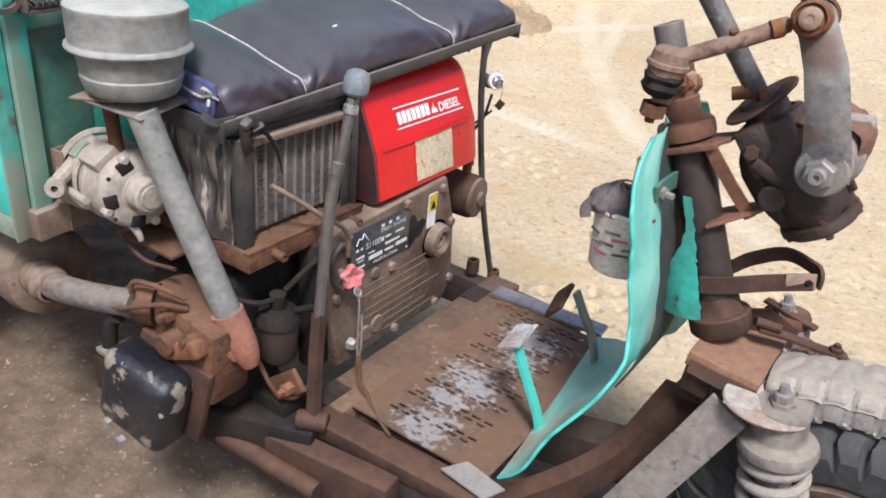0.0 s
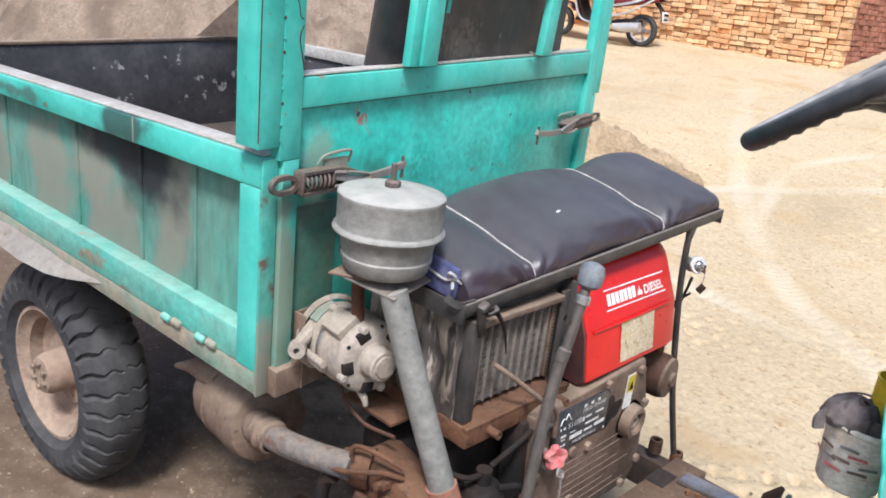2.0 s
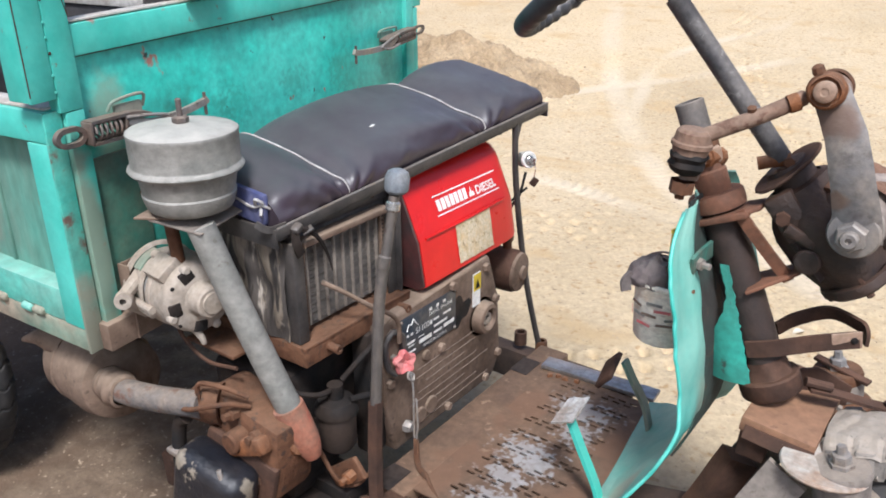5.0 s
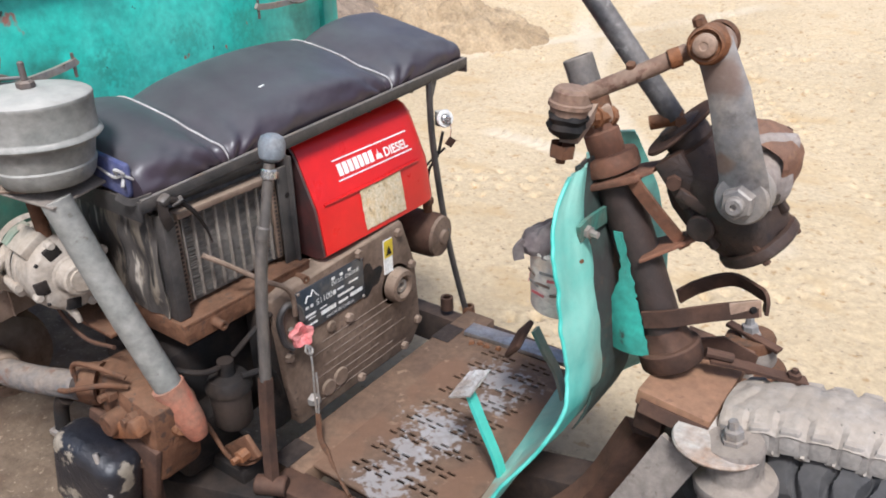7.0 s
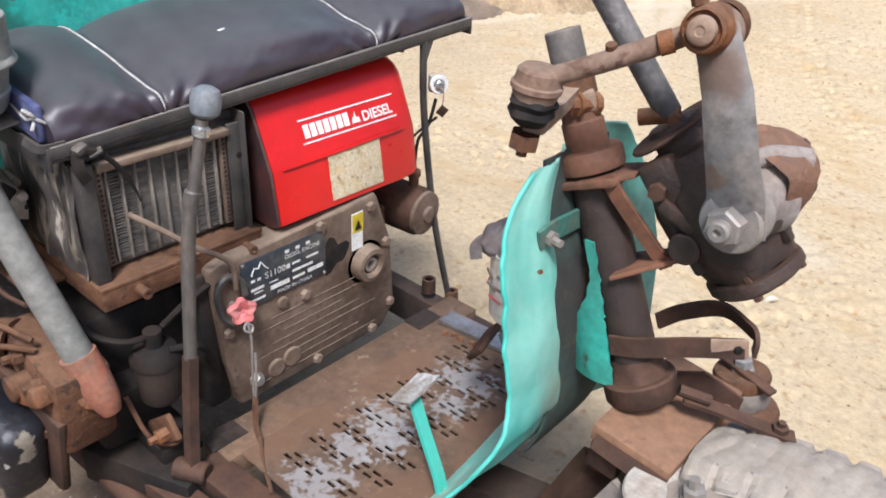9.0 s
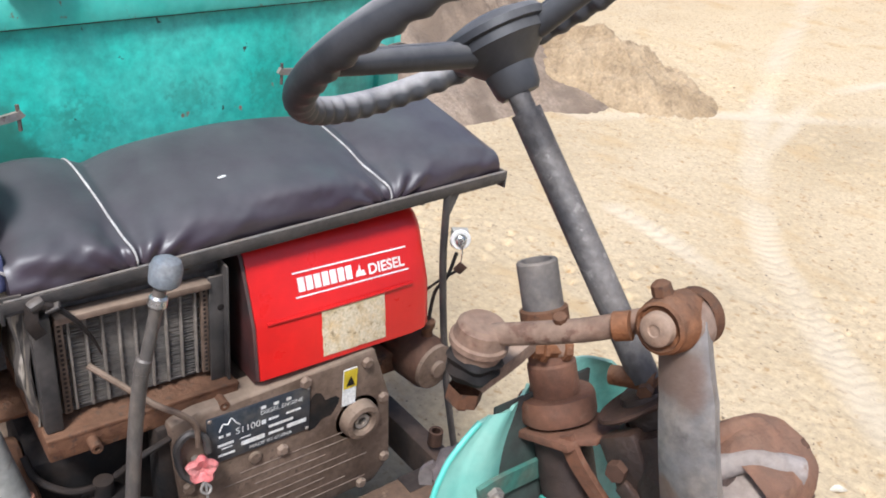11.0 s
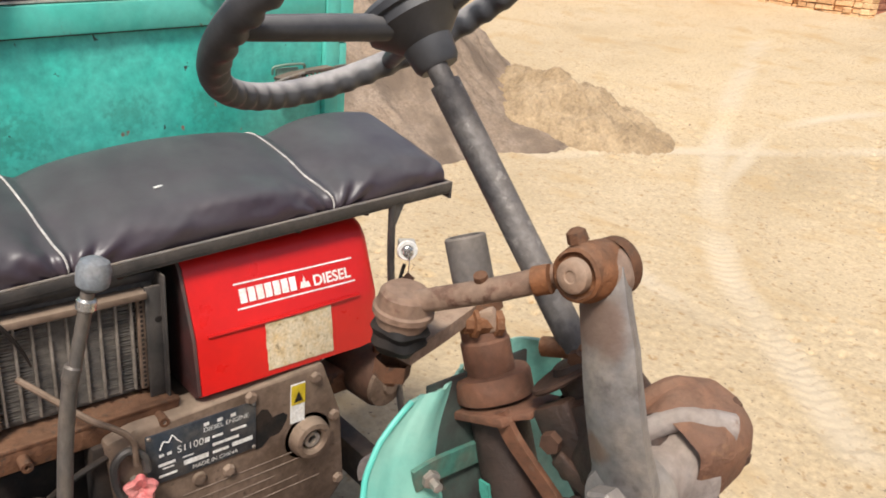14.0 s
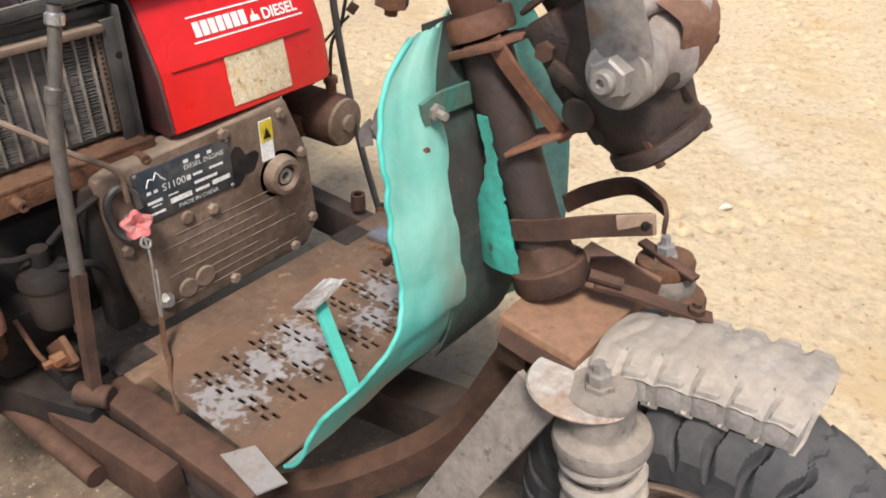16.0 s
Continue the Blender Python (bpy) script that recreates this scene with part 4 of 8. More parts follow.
rear_axis = V(-math.sin(radians(5)), math.cos(radians(5)), 0)
hubc = V(-1.30, -0.66, 0.320)
wheel("rear_wheel", "dusty rear wheel with a chunky tyre under the box", hubc, rear_axis, 0.322, 0.175, 0.185, 34, RUBBER, (hubc.x, hubc.y, 0))
far_hub = hubc + rear_axis * 1.1
wheel("rear_wheel", "dusty rear wheel on the far side of the truck", far_hub, -rear_axis, 0.322, 0.175, 0.185, 34, RUBBER, (far_hub.x, far_hub.y, 0))
FW = V(1.0, 0.03, 0.285)
wheel("steered_wheel", "single front wheel with a worn grey tyre in the fork", FW, (0, 1, 0), 0.305, 0.17, 0.17, 34, RUBBER, (FW.x, FW.y, 0))
# ---- seat ----
def bench():
    t = thing("bench_seat", "long padded bench seat in dark vinyl tied with string", "seat", (-0.2, 0, 0.95))
    x0, x1, y0, y1 = -0.33, -0.072, -0.452, 0.455
    ties = (-0.278, 0.188)

    def base_z(y):
        """The frame climbs a little towards the far end."""
        return 0.958 + 0.056 * y

    def surf(u, v):
        # v runs along the bench, u round the section from the front bottom over the top to the back
        y = y0 + (y1 - y0) * v
        prof = [(x1 + 0.017, -0.007), (x1 + 0.022, 0.013), (x1 + 0.013, 0.034), (x1 - 0.006, 0.046), (x1 - 0.05, 0.055), (x1 - 0.11, 0.070), (x0 + 0.075, 0.085), (x0 + 0.03, 0.090), (x0 + 0.004, 0.075), (x0, 0.034), (x0 + 0.004, 0.0)]
        k = u * (len(prof) - 1)
        i = min(int(k), len(prof) - 2)
        a, b, c, d = (prof[max(0, min(len(prof) - 1, i + q))] for q in (-1, 0, 1, 2))
        f = k - i
        x, z = (0.5 * (2 * b[q] + (c[q] - a[q]) * f + (2 * a[q] - 5 * b[q] + 4 * c[q] - d[q]) * f * f + (3 * b[q] - a[q] - 3 * c[q] + d[q]) * f ** 3) for q in (0, 1))
        pinch = max(math.exp(-(abs(y - s_) / 0.045) ** 1.3) for s_ in ties)
        swell = 0.016 * math.sin(math.pi * (y - ties[0]) / (ties[1] - ties[0])) if ties[0] < y < ties[1] else 0.013 * math.sin(math.pi * ((y - ties[1]) / (y1 - ties[1]) if y > 0 else (y - y0) / (ties[0] - y0)))
        end = 1 - 0.16 * math.exp(-((y - y0) / 0.014) ** 2) - 0.16 * math.exp(-((y - y1) / 0.014) ** 2)
        front = max(0.0, min(1.0, (x - x1 + 0.10) / 0.10))
        z *= end * (1 - (0.16 + 0.20 * front) * pinch)
        z += swell * min(1.0, z / 0.05)
        # creases fan out from the cords over the front edge, soft sags on top
        fan = sum(math.exp(-abs(y - s_) / 0.10) * math.sin(46 * math.atan2(y - s_, 0.035 + 1.4 * max(0.0, z)) / 3.0 + 1.3 * s_ * 10) for s_ in ties)
        wr = 0.0028 * noise.noise(V(x * 6, y * 5, 3)) + front * (0.0030 * fan + 0.0036 * noise.noise(V(x * 14, y * 11 + z * 26, z * 30)) + 0.0016 * noise.noise(V(x * 30, y * 34 - z * 50, 8)))
        return (x + wr * 1.4 * front, y, base_z(y) + z + wr * min(1.0, z / 0.02))

    bm = N()
    add_sheet(bm, surf, 50, 190, 0.004)
    for v, y in ((0.004, y0), (0.996, y1)):
        rim = [bm.verts.new((p[0], y, p[2] - 0.003)) for p in (surf(k / 24, v) for k in range(25))]
        bm.faces.new(rim)
    part("cushion", bm, VINYL, t, "wrinkled dark vinyl cushion", angle=75)
    tilt = math.degrees(math.atan(0.056))
    ym = (y0 + y1) / 2
    zm = base_z(ym)
    long_ = y1 - y0 + 0.03
    bm = N()
    add_box(bm, (x1 + 0.028, ym, zm - 0.008), (0.005, long_, 0.017), (tilt, 0, 0), 0.001)
    add_box(bm, (x1 + 0.010, ym, zm - 0.020), (0.036, long_, 0.005), (tilt, 0, 0), 0.001)
    add_box(bm, (x0, ym, zm - 0.012), (0.03, long_, 0.02), (tilt, 0, 0), 0.001)
    for y in (y0 - 0.015, y1 + 0.015):
        add_box(bm, ((x0 + x1) / 2 + 0.01, y, base_z(y) - 0.016), (x1 - x0 + 0.04, 0.005, 0.036), None, 0.001)
    part("seat_frame", bm, DUSTY_BLACK, t, "angle iron frame")
    # thin pale line along the top of the front angle
    part("worn_edge", add_box(N(), (x1 + 0.028, ym, zm + 0.0028), (0.0045, long_ - 0.006, 0.002), (tilt, 0, 0), 0), STEEL, t)
    part("seat_board", add_box(N(), ((x0 + x1) / 2, ym, zm - 0.004), (x1 - x0 - 0.01, long_ - 0.04, 0.008), (tilt, 0, 0), 0.002), DUSTY_BLACK, t)
    for y in (-0.2, 0.12, 0.27):
        part("frame_bolt", add_lathe(N(), [(0.006, 0), (0.006, 0.008), (0, 0.009)], (x1 + 0.012, y, base_z(y) - 0.023), (0, 0, -1), 6), RUST_DARK, t)
    for s_, lean in ((ties[0], -0.035), (ties[1], -0.05)):
        pts = []
        for k in range(0, 33):
            u = k / 32 * 0.97 + 0.01
            yy = s_ + lean * max(0.0, u - 0.15) * 1.3
            p = V(*surf(u, (yy - y0) / (y1 - y0)))
            pts.append(p + V(0.0015, 0, 0.0032))
        part("tie_cord", add_tube(N(), pts, 0.002, 6, 2), CORD, t, "pale cord")
    bm = N()
    add_tube(bm, [(-0.16, -0.462, 0.975), (-0.10, -0.468, 0.966), (-0.075, -0.466, 0.972), (-0.07, -0.45, 0.962), (-0.062, -0.43, 0.95)], 0.0026, 6)
    add_tube(bm, [(-0.088, -0.468, 0.972), (-0.078, -0.476, 0.985), (-0.07, -0.468, 0.978), (-0.08, -0.462, 0.968), (-0.072, -0.472, 0.955)], 0.003, 6)
    part("knot", bm, CORD, t)
    part("torn_cover_corner", add_box(N(), (-0.185, -0.4575, 0.970), (0.225, 0.014, 0.060), (0, 5, 0), 0.006), BLUE, t, "faded blue lining showing")
    part("white_fleck", add_box(N(), V(*surf(0.43, (-0.101 - y0) / (y1 - y0))) + V(0, 0, 0.003), (0.006, 0.017, 0.002), (0, 0, 20), 0.0005), WHITE, t)
    return t


CORD = mat("pale_dirty_cord", (0.5, 0.48, 0.45), 0.9, second=(0.35, 0.32, 0.3), scale=60)
bench()

# ---- engine ----
def text(name, body, width, origin, right, up, material, parent, depth=0.0006, bold=0.0):
    """Raised lettering of a given width; origin is the lower left corner."""
    cu = bpy.data.curves.new(name, "FONT")
    cu.body, cu.size, cu.extrude, cu.offset = body, 1.0, 0.0, bold
    ob = bpy.data.objects.new(name, cu)
    scene.collection.objects.link(ob)
    bpy.context.view_layer.update()
    me = bpy.data.meshes.new_from_object(ob.evaluated_get(bpy.context.evaluated_depsgraph_get()))
    bpy.data.objects.remove(ob)
    bpy.data.curves.remove(cu)
    xs = [v.co.x for v in me.vertices]
    k = width / (max(xs) - min(xs))
    r, u = Vector(right).normalized(), Vector(up).normalized()
    n = r.cross(u)
    x0 = min(xs)
    for v in me.vertices:
        v.co = Vector(origin) + r * (v.co.x - x0) * k + u * v.co.y * k + n * depth
    me.materials.clear()
    me.materials.append(material)
    me.name = name
    ob = new(name, me)
    ob.parent = parent
    if parent.type == "EMPTY":
        ob.matrix_parent_inverse = parent.matrix_basis.inverted()
    return ob


def strip(origin, right, up, x, y, w, h, lift=0.0008):
    """A thin printed bar on a face."""
    r, u = Vector(right).normalized(), Vector(up).normalized()
    o = Vector(origin) + r * x + u * y + r.cross(u) * lift
    bm = N()
    bm.faces.new([bm.verts.new(o + r * a + u * b) for a, b in ((0, 0), (w, 0), (w, h), (0, h))])
    return bm


eng = thing("diesel_engine", "single cylinder diesel engine caked in brown clay", "engine", (-0.15, -0.1, 0.33))


def engine():
    t = eng
    outline = [(-0.222, 0.335), (0.165, 0.335), (0.205, 0.385), (0.19, 0.56), (0.145, 0.685), (-0.03, 0.672), (-0.215, 0.672), (-0.262, 0.66), (-0.245, 0.45)]
    bm = add_prism(N(), outline, 0.06, (-0.03, 0, 0), (0, 1, 0), (0, 0, 1), 0.01)
    cover = part("gear_cover", bm, CLAY, t, "clay-coated cast gear cover")
    for k, z in enumerate((0.365, 0.385, 0.405, 0.425, 0.445, 0.465, 0.485, 0.505)):
        part("casting_rib", add_tube(N(), [(0.0005, -0.17 + 0.03 * (k % 3), z), (0.0005, 0.0, z + 0.001), (0.0005, 0.14 - 0.05 * (k % 3), z + 0.002)], 0.0011, 6, 2), RIB, cover)
    for y, z in ((-0.225, 0.635), (-0.01, 0.662), (0.125, 0.66), (0.17, 0.56), (0.185, 0.40), (0.13, 0.352), (-0.03, 0.352), (-0.235, 0.52), (-0.055, 0.525)):
        part("bolt", add_lathe(N(), [(0, 0), (0.0115, 0), (0.0115, 0.009), (0.009, 0.012), (0, 0.012)], (-0.002, y, z), (1, 0, 0), 6), CLAY, cover)
    for y, z, r in ((-0.11, 0.53, 0.013), (-0.135, 0.385, 0.02), (-0.095, 0.392, 0.022)):
        part("cap_plug", add_cyl(N(), (-0.002, y, z), (0.006, y, z), r), CLAY, cover)
    part("drain_plug", add_lathe(N(), [(0, 0), (0.015, 0), (0.015, 0.012), (0.01, 0.02), (0, 0.02)], (-0.002, -0.185, 0.385), (1, 0, 0), 6), STEEL, cover)
    ring = part("crank_socket", add_lathe(N(), [(0.022, 0.002), (0.022, 0.022), (0.028, 0.026), (0.037, 0.024), (0.041, 0.016), (0.042, 0), (0.05, 0)], (0, 0.112, 0.532), (1, 0, 0), 32), CLAY, cover)
    part("crank_shaft_end", add_lathe(N(), [(0.009, 0.004), (0.009, 0.018), (0.0165, 0.018), (0.0175, 0.0)], (0, 0.112, 0.532), (1, 0, 0), 20), STEEL, ring)
    part("crank_bore", add_lathe(N(), [(0, 0.003), (0.022, 0.003)], (0, 0.112, 0.532), (1, 0, 0), 20), BLACK, ring)
    # nameplate with its print
    plate = part("nameplate", add_box(N(), (0.002, -0.1, 0.602), (0.004, 0.2, 0.1), None, 0.001), PLATE, cover, "dark metal plate with white print")
    o, r, u = V(0.0042, -0.2, 0.552), (0, 1, 0), (0, 0, 1)
    text("lettering", "DIESEL ENGINE", 0.085, o + V(0, 0.1, 0.073), r, u, WHITE, plate)
    text("lettering", "S1100", 0.047, o + V(0, 0.052, 0.05), r, u, WHITE, plate)
    text("lettering", "MADE IN CHINA", 0.085, o + V(0, 0.078, 0.006), r, u, WHITE, plate)
    for x, y, w, h in ((0.1, 0.085, 0.010, 0.007), (0.125, 0.085, 0.010, 0.007), (0.15, 0.085, 0.01, 0.007), (0.101, 0.051, 0.009, 0.01), (0.02, 0.053, 0.009, 0.006), (0.034, 0.053, 0.008, 0.006),
                       (0.018, 0.034, 0.03, 0.006), (0.115, 0.055, 0.02, 0.005), (0.15, 0.055, 0.03, 0.005), (0.115, 0.038, 0.05, 0.006), (0.115, 0.022, 0.03, 0.006), (0.062, 0.02, 0.045, 0.01),
                       (0.152, 0.022, 0.04, 0.009), (0.018, 0.012, 0.032, 0.005), (0.06, 0.036, 0.02, 0.003), (0.025, 0.027, 0.02, 0.003)):
        part("print_bar", strip(o, r, u, x, y, w, h), WHITE, plate)
    logo = N()
    add_tube(logo, [(0.005, -0.178, 0.62), (0.005, -0.171, 0.634), (0.005, -0.162, 0.63), (0.005, -0.156, 0.642), (0.005, -0.148, 0.63), (0.005, -0.14, 0.622)], 0.0012, 5, 2)
    part("mountain_outline", logo, WHITE, plate)
    for y in (-0.195, -0.005):
        for z in (0.556, 0.648):
            part("rivet", add_lathe(N(), [(0.004, 0), (0.003, 0.002), (0, 0.003)], (0.004, y, z), (1, 0, 0), 10), STEEL, plate)
    st = part("warning_sticker", add_box(N(), (0.001, 0.088, 0.615), (0.002, 0.03, 0.085), None, 0), WHITE, cover, "white and yellow warning sticker")
    part("yellow_half", strip((0.0025, 0.073, 0.61), r, u, 0, 0.004, 0.03, 0.042), YELLOW, st)
    tri_ = N()
    tri_.faces.new([tri_.verts.new(p) for p in ((0.0045, 0.078, 0.62), (0.0045, 0.098, 0.62), (0.0045, 0.088, 0.643))])
    part("warning_triangle", tri_, BLACK, st)
    part("oil_stain", add_lathe(N(), [(0.034, 0), (0, 0.0006)], (0.0006, 0.025, 0.585), (1, 0, 0), 24, wobble=lambda a, h: 1 + 0.25 * math.sin(3 * a) + 0.15 * math.sin(5 * a + 1)), BLACK, cover)
    # block behind
    part("crankcase", add_box(N(), (-0.19, -0.02, 0.50), (0.255, 0.42, 0.34), None, 0.02), BLACK, t)
    part("cylinder_block", add_box(N(), (-0.19, -0.33, 0.48), (0.2, 0.26, 0.24), None, 0.02), BLACK, t)
    part("side_flange", add_box(N(), (-0.04, -0.255, 0.5), (0.05, 0.05, 0.3), None, 0.01), BLACK, t)
    head_ = part("cylinder_head", add_box(N(), (-0.10, -0.505, 0.51), (0.2, 0.10, 0.17), (0, 8, 0), 0.018), RUST, t, "rust-brown cylinder head")
    for x, z in ((-0.17, 0.57), (-0.10, 0.585), (-0.04, 0.56), (-0.05, 0.46), (-0.16, 0.45)):
        part("head_nut", add_lathe(N(), [(0, 0), (0.013, 0), (0.013, 0.016), (0.008, 0.018), (0.008, 0.03), (0, 0.031)], (x, -0.553, z), (0, -1, 0.1), 6), RUST, head_)
    part("exhaust_port", add_lathe(N(), [(0.03, 0), (0.04, 0.0), (0.04, 0.02), (0.03, 0.06)], (-0.155, -0.54, 0.575), (-0.8, -0.5, 0), 18), RUST, head_)
    part("injector_bridge", add_box(N(), (-0.06, -0.565, 0.535), (0.11, 0.03, 0.035), (0, -25, 0), 0.008), RUST_ORANGE, head_)
    part("rocker_boss", add_cyl(N(), (-0.085, -0.55, 0.54), (-0.085, -0.59, 0.54), 0.022), RUST, head_)
    vc = part("valve_cover", add_box(N(), (-0.125, -0.605, 0.425), (0.165, 0.085, 0.175), (0, 14, 6), 0.03, 4), FLAKED, t, "oily black valve cover with chipped paint")
    part("cover_flange", add_box(N(), (-0.105, -0.56, 0.43), (0.175, 0.02, 0.18), (0, 14, 6), 0.02), RUST_DARK, vc)
    for x, z in ((-0.18, 0.36), (-0.145, 0.335)):
        part("cover_bolt", add_lathe(N(), [(0, 0), (0.011, 0), (0.011, 0.012), (0, 0.014)], (x, -0.648, z), (0, -1, 0), 6), STEEL, vc)
    part("breather_hose", add_tube(N(), [(-0.215, -0.585, 0.545), (-0.235, -0.59, 0.52), (-0.235, -0.6, 0.44), (-0.22, -0.61, 0.35)], 0.014, 12, 5), BLACK, t)
    part("hose_bracket", add_box(N(), (-0.235, -0.6, 0.47), (0.034, 0.034, 0.012), None, 0.003), STEEL, t)
    part("fuel_pipe", add_tube(N(), [(-0.225, -0.585, 0.54), (-0.205, -0.6, 0.575), (-0.16, -0.605, 0.595), (-0.12, -0.595, 0.612), (-0.09, -0.57, 0.615), (-0.075, -0.54, 0.6)], 0.005, 8, 6), RUST, t)
    part("fuel_pipe", add_tube(N(), [(-0.17, -0.58, 0.585), (-0.172, -0.58, 0.625), (-0.155, -0.575, 0.638), (-0.11, -0.56, 0.635), (-0.075, -0.54, 0.62)], 0.005, 8, 6), RUST, t)
    part("lever_pin", add_tube(N(), [(-0.075, -0.625, 0.51), (-0.045, -0.63, 0.43)], 0.005, 8, 1), STEEL, t)
    part("crankcase_side", add_box(N(), (-0.13, -0.40, 0.41), (0.16, 0.14, 0.14), (0, 10, 0), 0.02), BLACK, t)
    return t


FLAKED = mat("flaked_black_enamel", (0.012, 0.013, 0.018), 0.38, second=(0.03, 0.025, 0.024), scale=9, amount=0.4, third=(0.24, 0.20, 0.15), scale3=13, amount3=0.5, sharp3=0.015, bump=0.25, bump_scale=30)
RIB = mat("clay_rubbed_rib", (0.24, 0.18, 0.14), 0.8, second=(0.15, 0.10, 0.072), scale=40, amount=0.5)
engine()


def fuel_filter():
    t = thing("fuel_filter", "dusty black fuel filter with a bowl beside the engine", "filter", (-0.03, -0.365, 0.42))
    c = V(-0.03, -0.365, 0.425)
    part("bowl", add_lathe(N(), [(0, 0), (0.03, 0.002), (0.037, 0.012), (0.04, 0.08), (0.04, 0.085)], c, (0, 0, 1), 28), FILTER_BOWL, t)
    part("cap", add_lathe(N(), [(0.04, 0.085), (0.045, 0.088), (0.045, 0.1), (0.036, 0.115), (0.016, 0.12), (0.016, 0.15), (0, 0.152)], c, (0, 0, 1), 28), BLACK, t)
    part("hose", add_tube(N(), [c + V(0, 0, 0.14), c + V(0.0, -0.05, 0.15), c + V(-0.03, -0.09, 0.17), c + V(-0.06, -0.1, 0.2)], 0.006, 8, 6), BLACK, t)
    part("hose", add_tube(N(), [c + V(0.03, 0.01, 0.12), c + V(0.045, 0.06, 0.11), c + V(0.04, 0.085, 0.07), c + V(0.03, 0.1, 0.02)], 0.007, 8, 6), BLACK, t)
    part("hose", add_tube(N(), [c + V(0.0, 0.02, 0.15), c + V(0.02, 0.06, 0.19), c + V(0.02, 0.12, 0.21)], 0.006, 8, 6), BLACK, t)
    part("feed_line", add_tube(N(), [c + V(0.01, -0.07, 0.05), c + V(0.05, -0.06, -0.02), c + V(0.07, -0.03, -0.045), c + V(0.09, 0.0, -0.02)], 0.0045, 8, 5), RUST, t)
    return t


FILTER_BOWL = mat("dusty_brown_bowl", (0.05, 0.034, 0.026), 0.6, second=(0.035, 0.025, 0.02), scale=20, dust=0.12)
fuel_filter()


def engine_mount():
    t = thing("engine_mount", "rusty engine mount bracket with a bolt", "bracket", (0.02, -0.4, 0.33))
    part("plate", add_box(N(), (0.02, -0.395, 0.40), (0.10, 0.012, 0.05), (0, -40, 0), 0.004), RUST, t)
    part("bolt", add_lathe(N(), [(0, 0), (0.013, 0), (0.013, 0.02), (0.007, 0.022), (0.007, 0.035), (0, 0.036)], (0.04, -0.4, 0.41), (0, -1, 0), 6), RUST_ORANGE, t)
    part("foot", add_box(N(), (-0.03, -0.37, 0.34), (0.12, 0.08, 0.04), None, 0.005), BLACK, t)
    return t


engine_mount()


def stop_tap():
    t = thing("stop_tap", "faded red five-lobed hand tap on the engine cover", "tap", (0.03, -0.225, 0.575))
    c = V(0.032, -0.222, 0.578)
    part("handwheel", add_lathe(N(), [(0.008, -0.008), (0.021, -0.010), (0.025, 0.0), (0.021, 0.009), (0.009, 0.006), (0.005, 0.002), (0, 0.002)], c, (1, -0.35, 0.1), 40, wobble=lambda a, h: 1 + 0.16 * math.cos(5 * a)), PINK, t)
    part("spindle", add_cyl(N(), c - V(0.035, 0, 0), c, 0.007), STEEL, t)
    loop = [(0.02, -0.235, 0.55), (0.012, -0.25, 0.57), (0.01, -0.255, 0.62), (0.012, -0.235, 0.645), (0.016, -0.21, 0.63), (0.02, -0.205, 0.6)]
    part("bracket_loop", add_tube(N(), loop, 0.007, 8, 5), DUSTY_BLACK, t)
    return t


stop_tap()


def stop_wire():
    t = thing("pull_wire", "looped steel wire and strap hanging from the tap to the deck", "wire", (0.1, -0.28, 0.36))
    part("wire", add_tube(N(), [(0.045, -0.222, 0.56), (0.05, -0.222, 0.545), (0.056, -0.224, 0.52), (0.062, -0.232, 0.44), (0.068, -0.236, 0.395), (0.072, -0.232, 0.44), (0.062, -0.222, 0.5)], 0.0024, 6, 6), STEEL, t)
    part("lever_rod", add_tube(N(), [(-0.045, -0.365, 0.795), (-0.02, -0.335, 0.77), (0.01, -0.285, 0.725), (0.022, -0.245, 0.695), (0.022, -0.225, 0.665), (0.02, -0.222, 0.62)], 0.0052, 8, 5), CLAY, t, "thin dusty rod across the radiator")
    part("ring", add_tube(N(), [(0.045, -0.225, 0.56), (0.05, -0.215, 0.55), (0.055, -0.222, 0.542), (0.05, -0.232, 0.55), (0.045, -0.225, 0.56)], 0.0025, 6, 5), STEEL, t)
    part("strap", add_tube(N(), [(0.07, -0.236, 0.41), (0.085, -0.25, 0.36), (0.12, -0.265, 0.352)], 0, flat=(0.006, 0.002), n=4), RUST, t)
    part("pull_rod", add_tube(N(), [(0.115, -0.262, 0.356), (0.16, -0.29, 0.345), (0.23, -0.325, 0.345)], 0.004, 6, 4), RUST, t)
    return t


stop_wire()


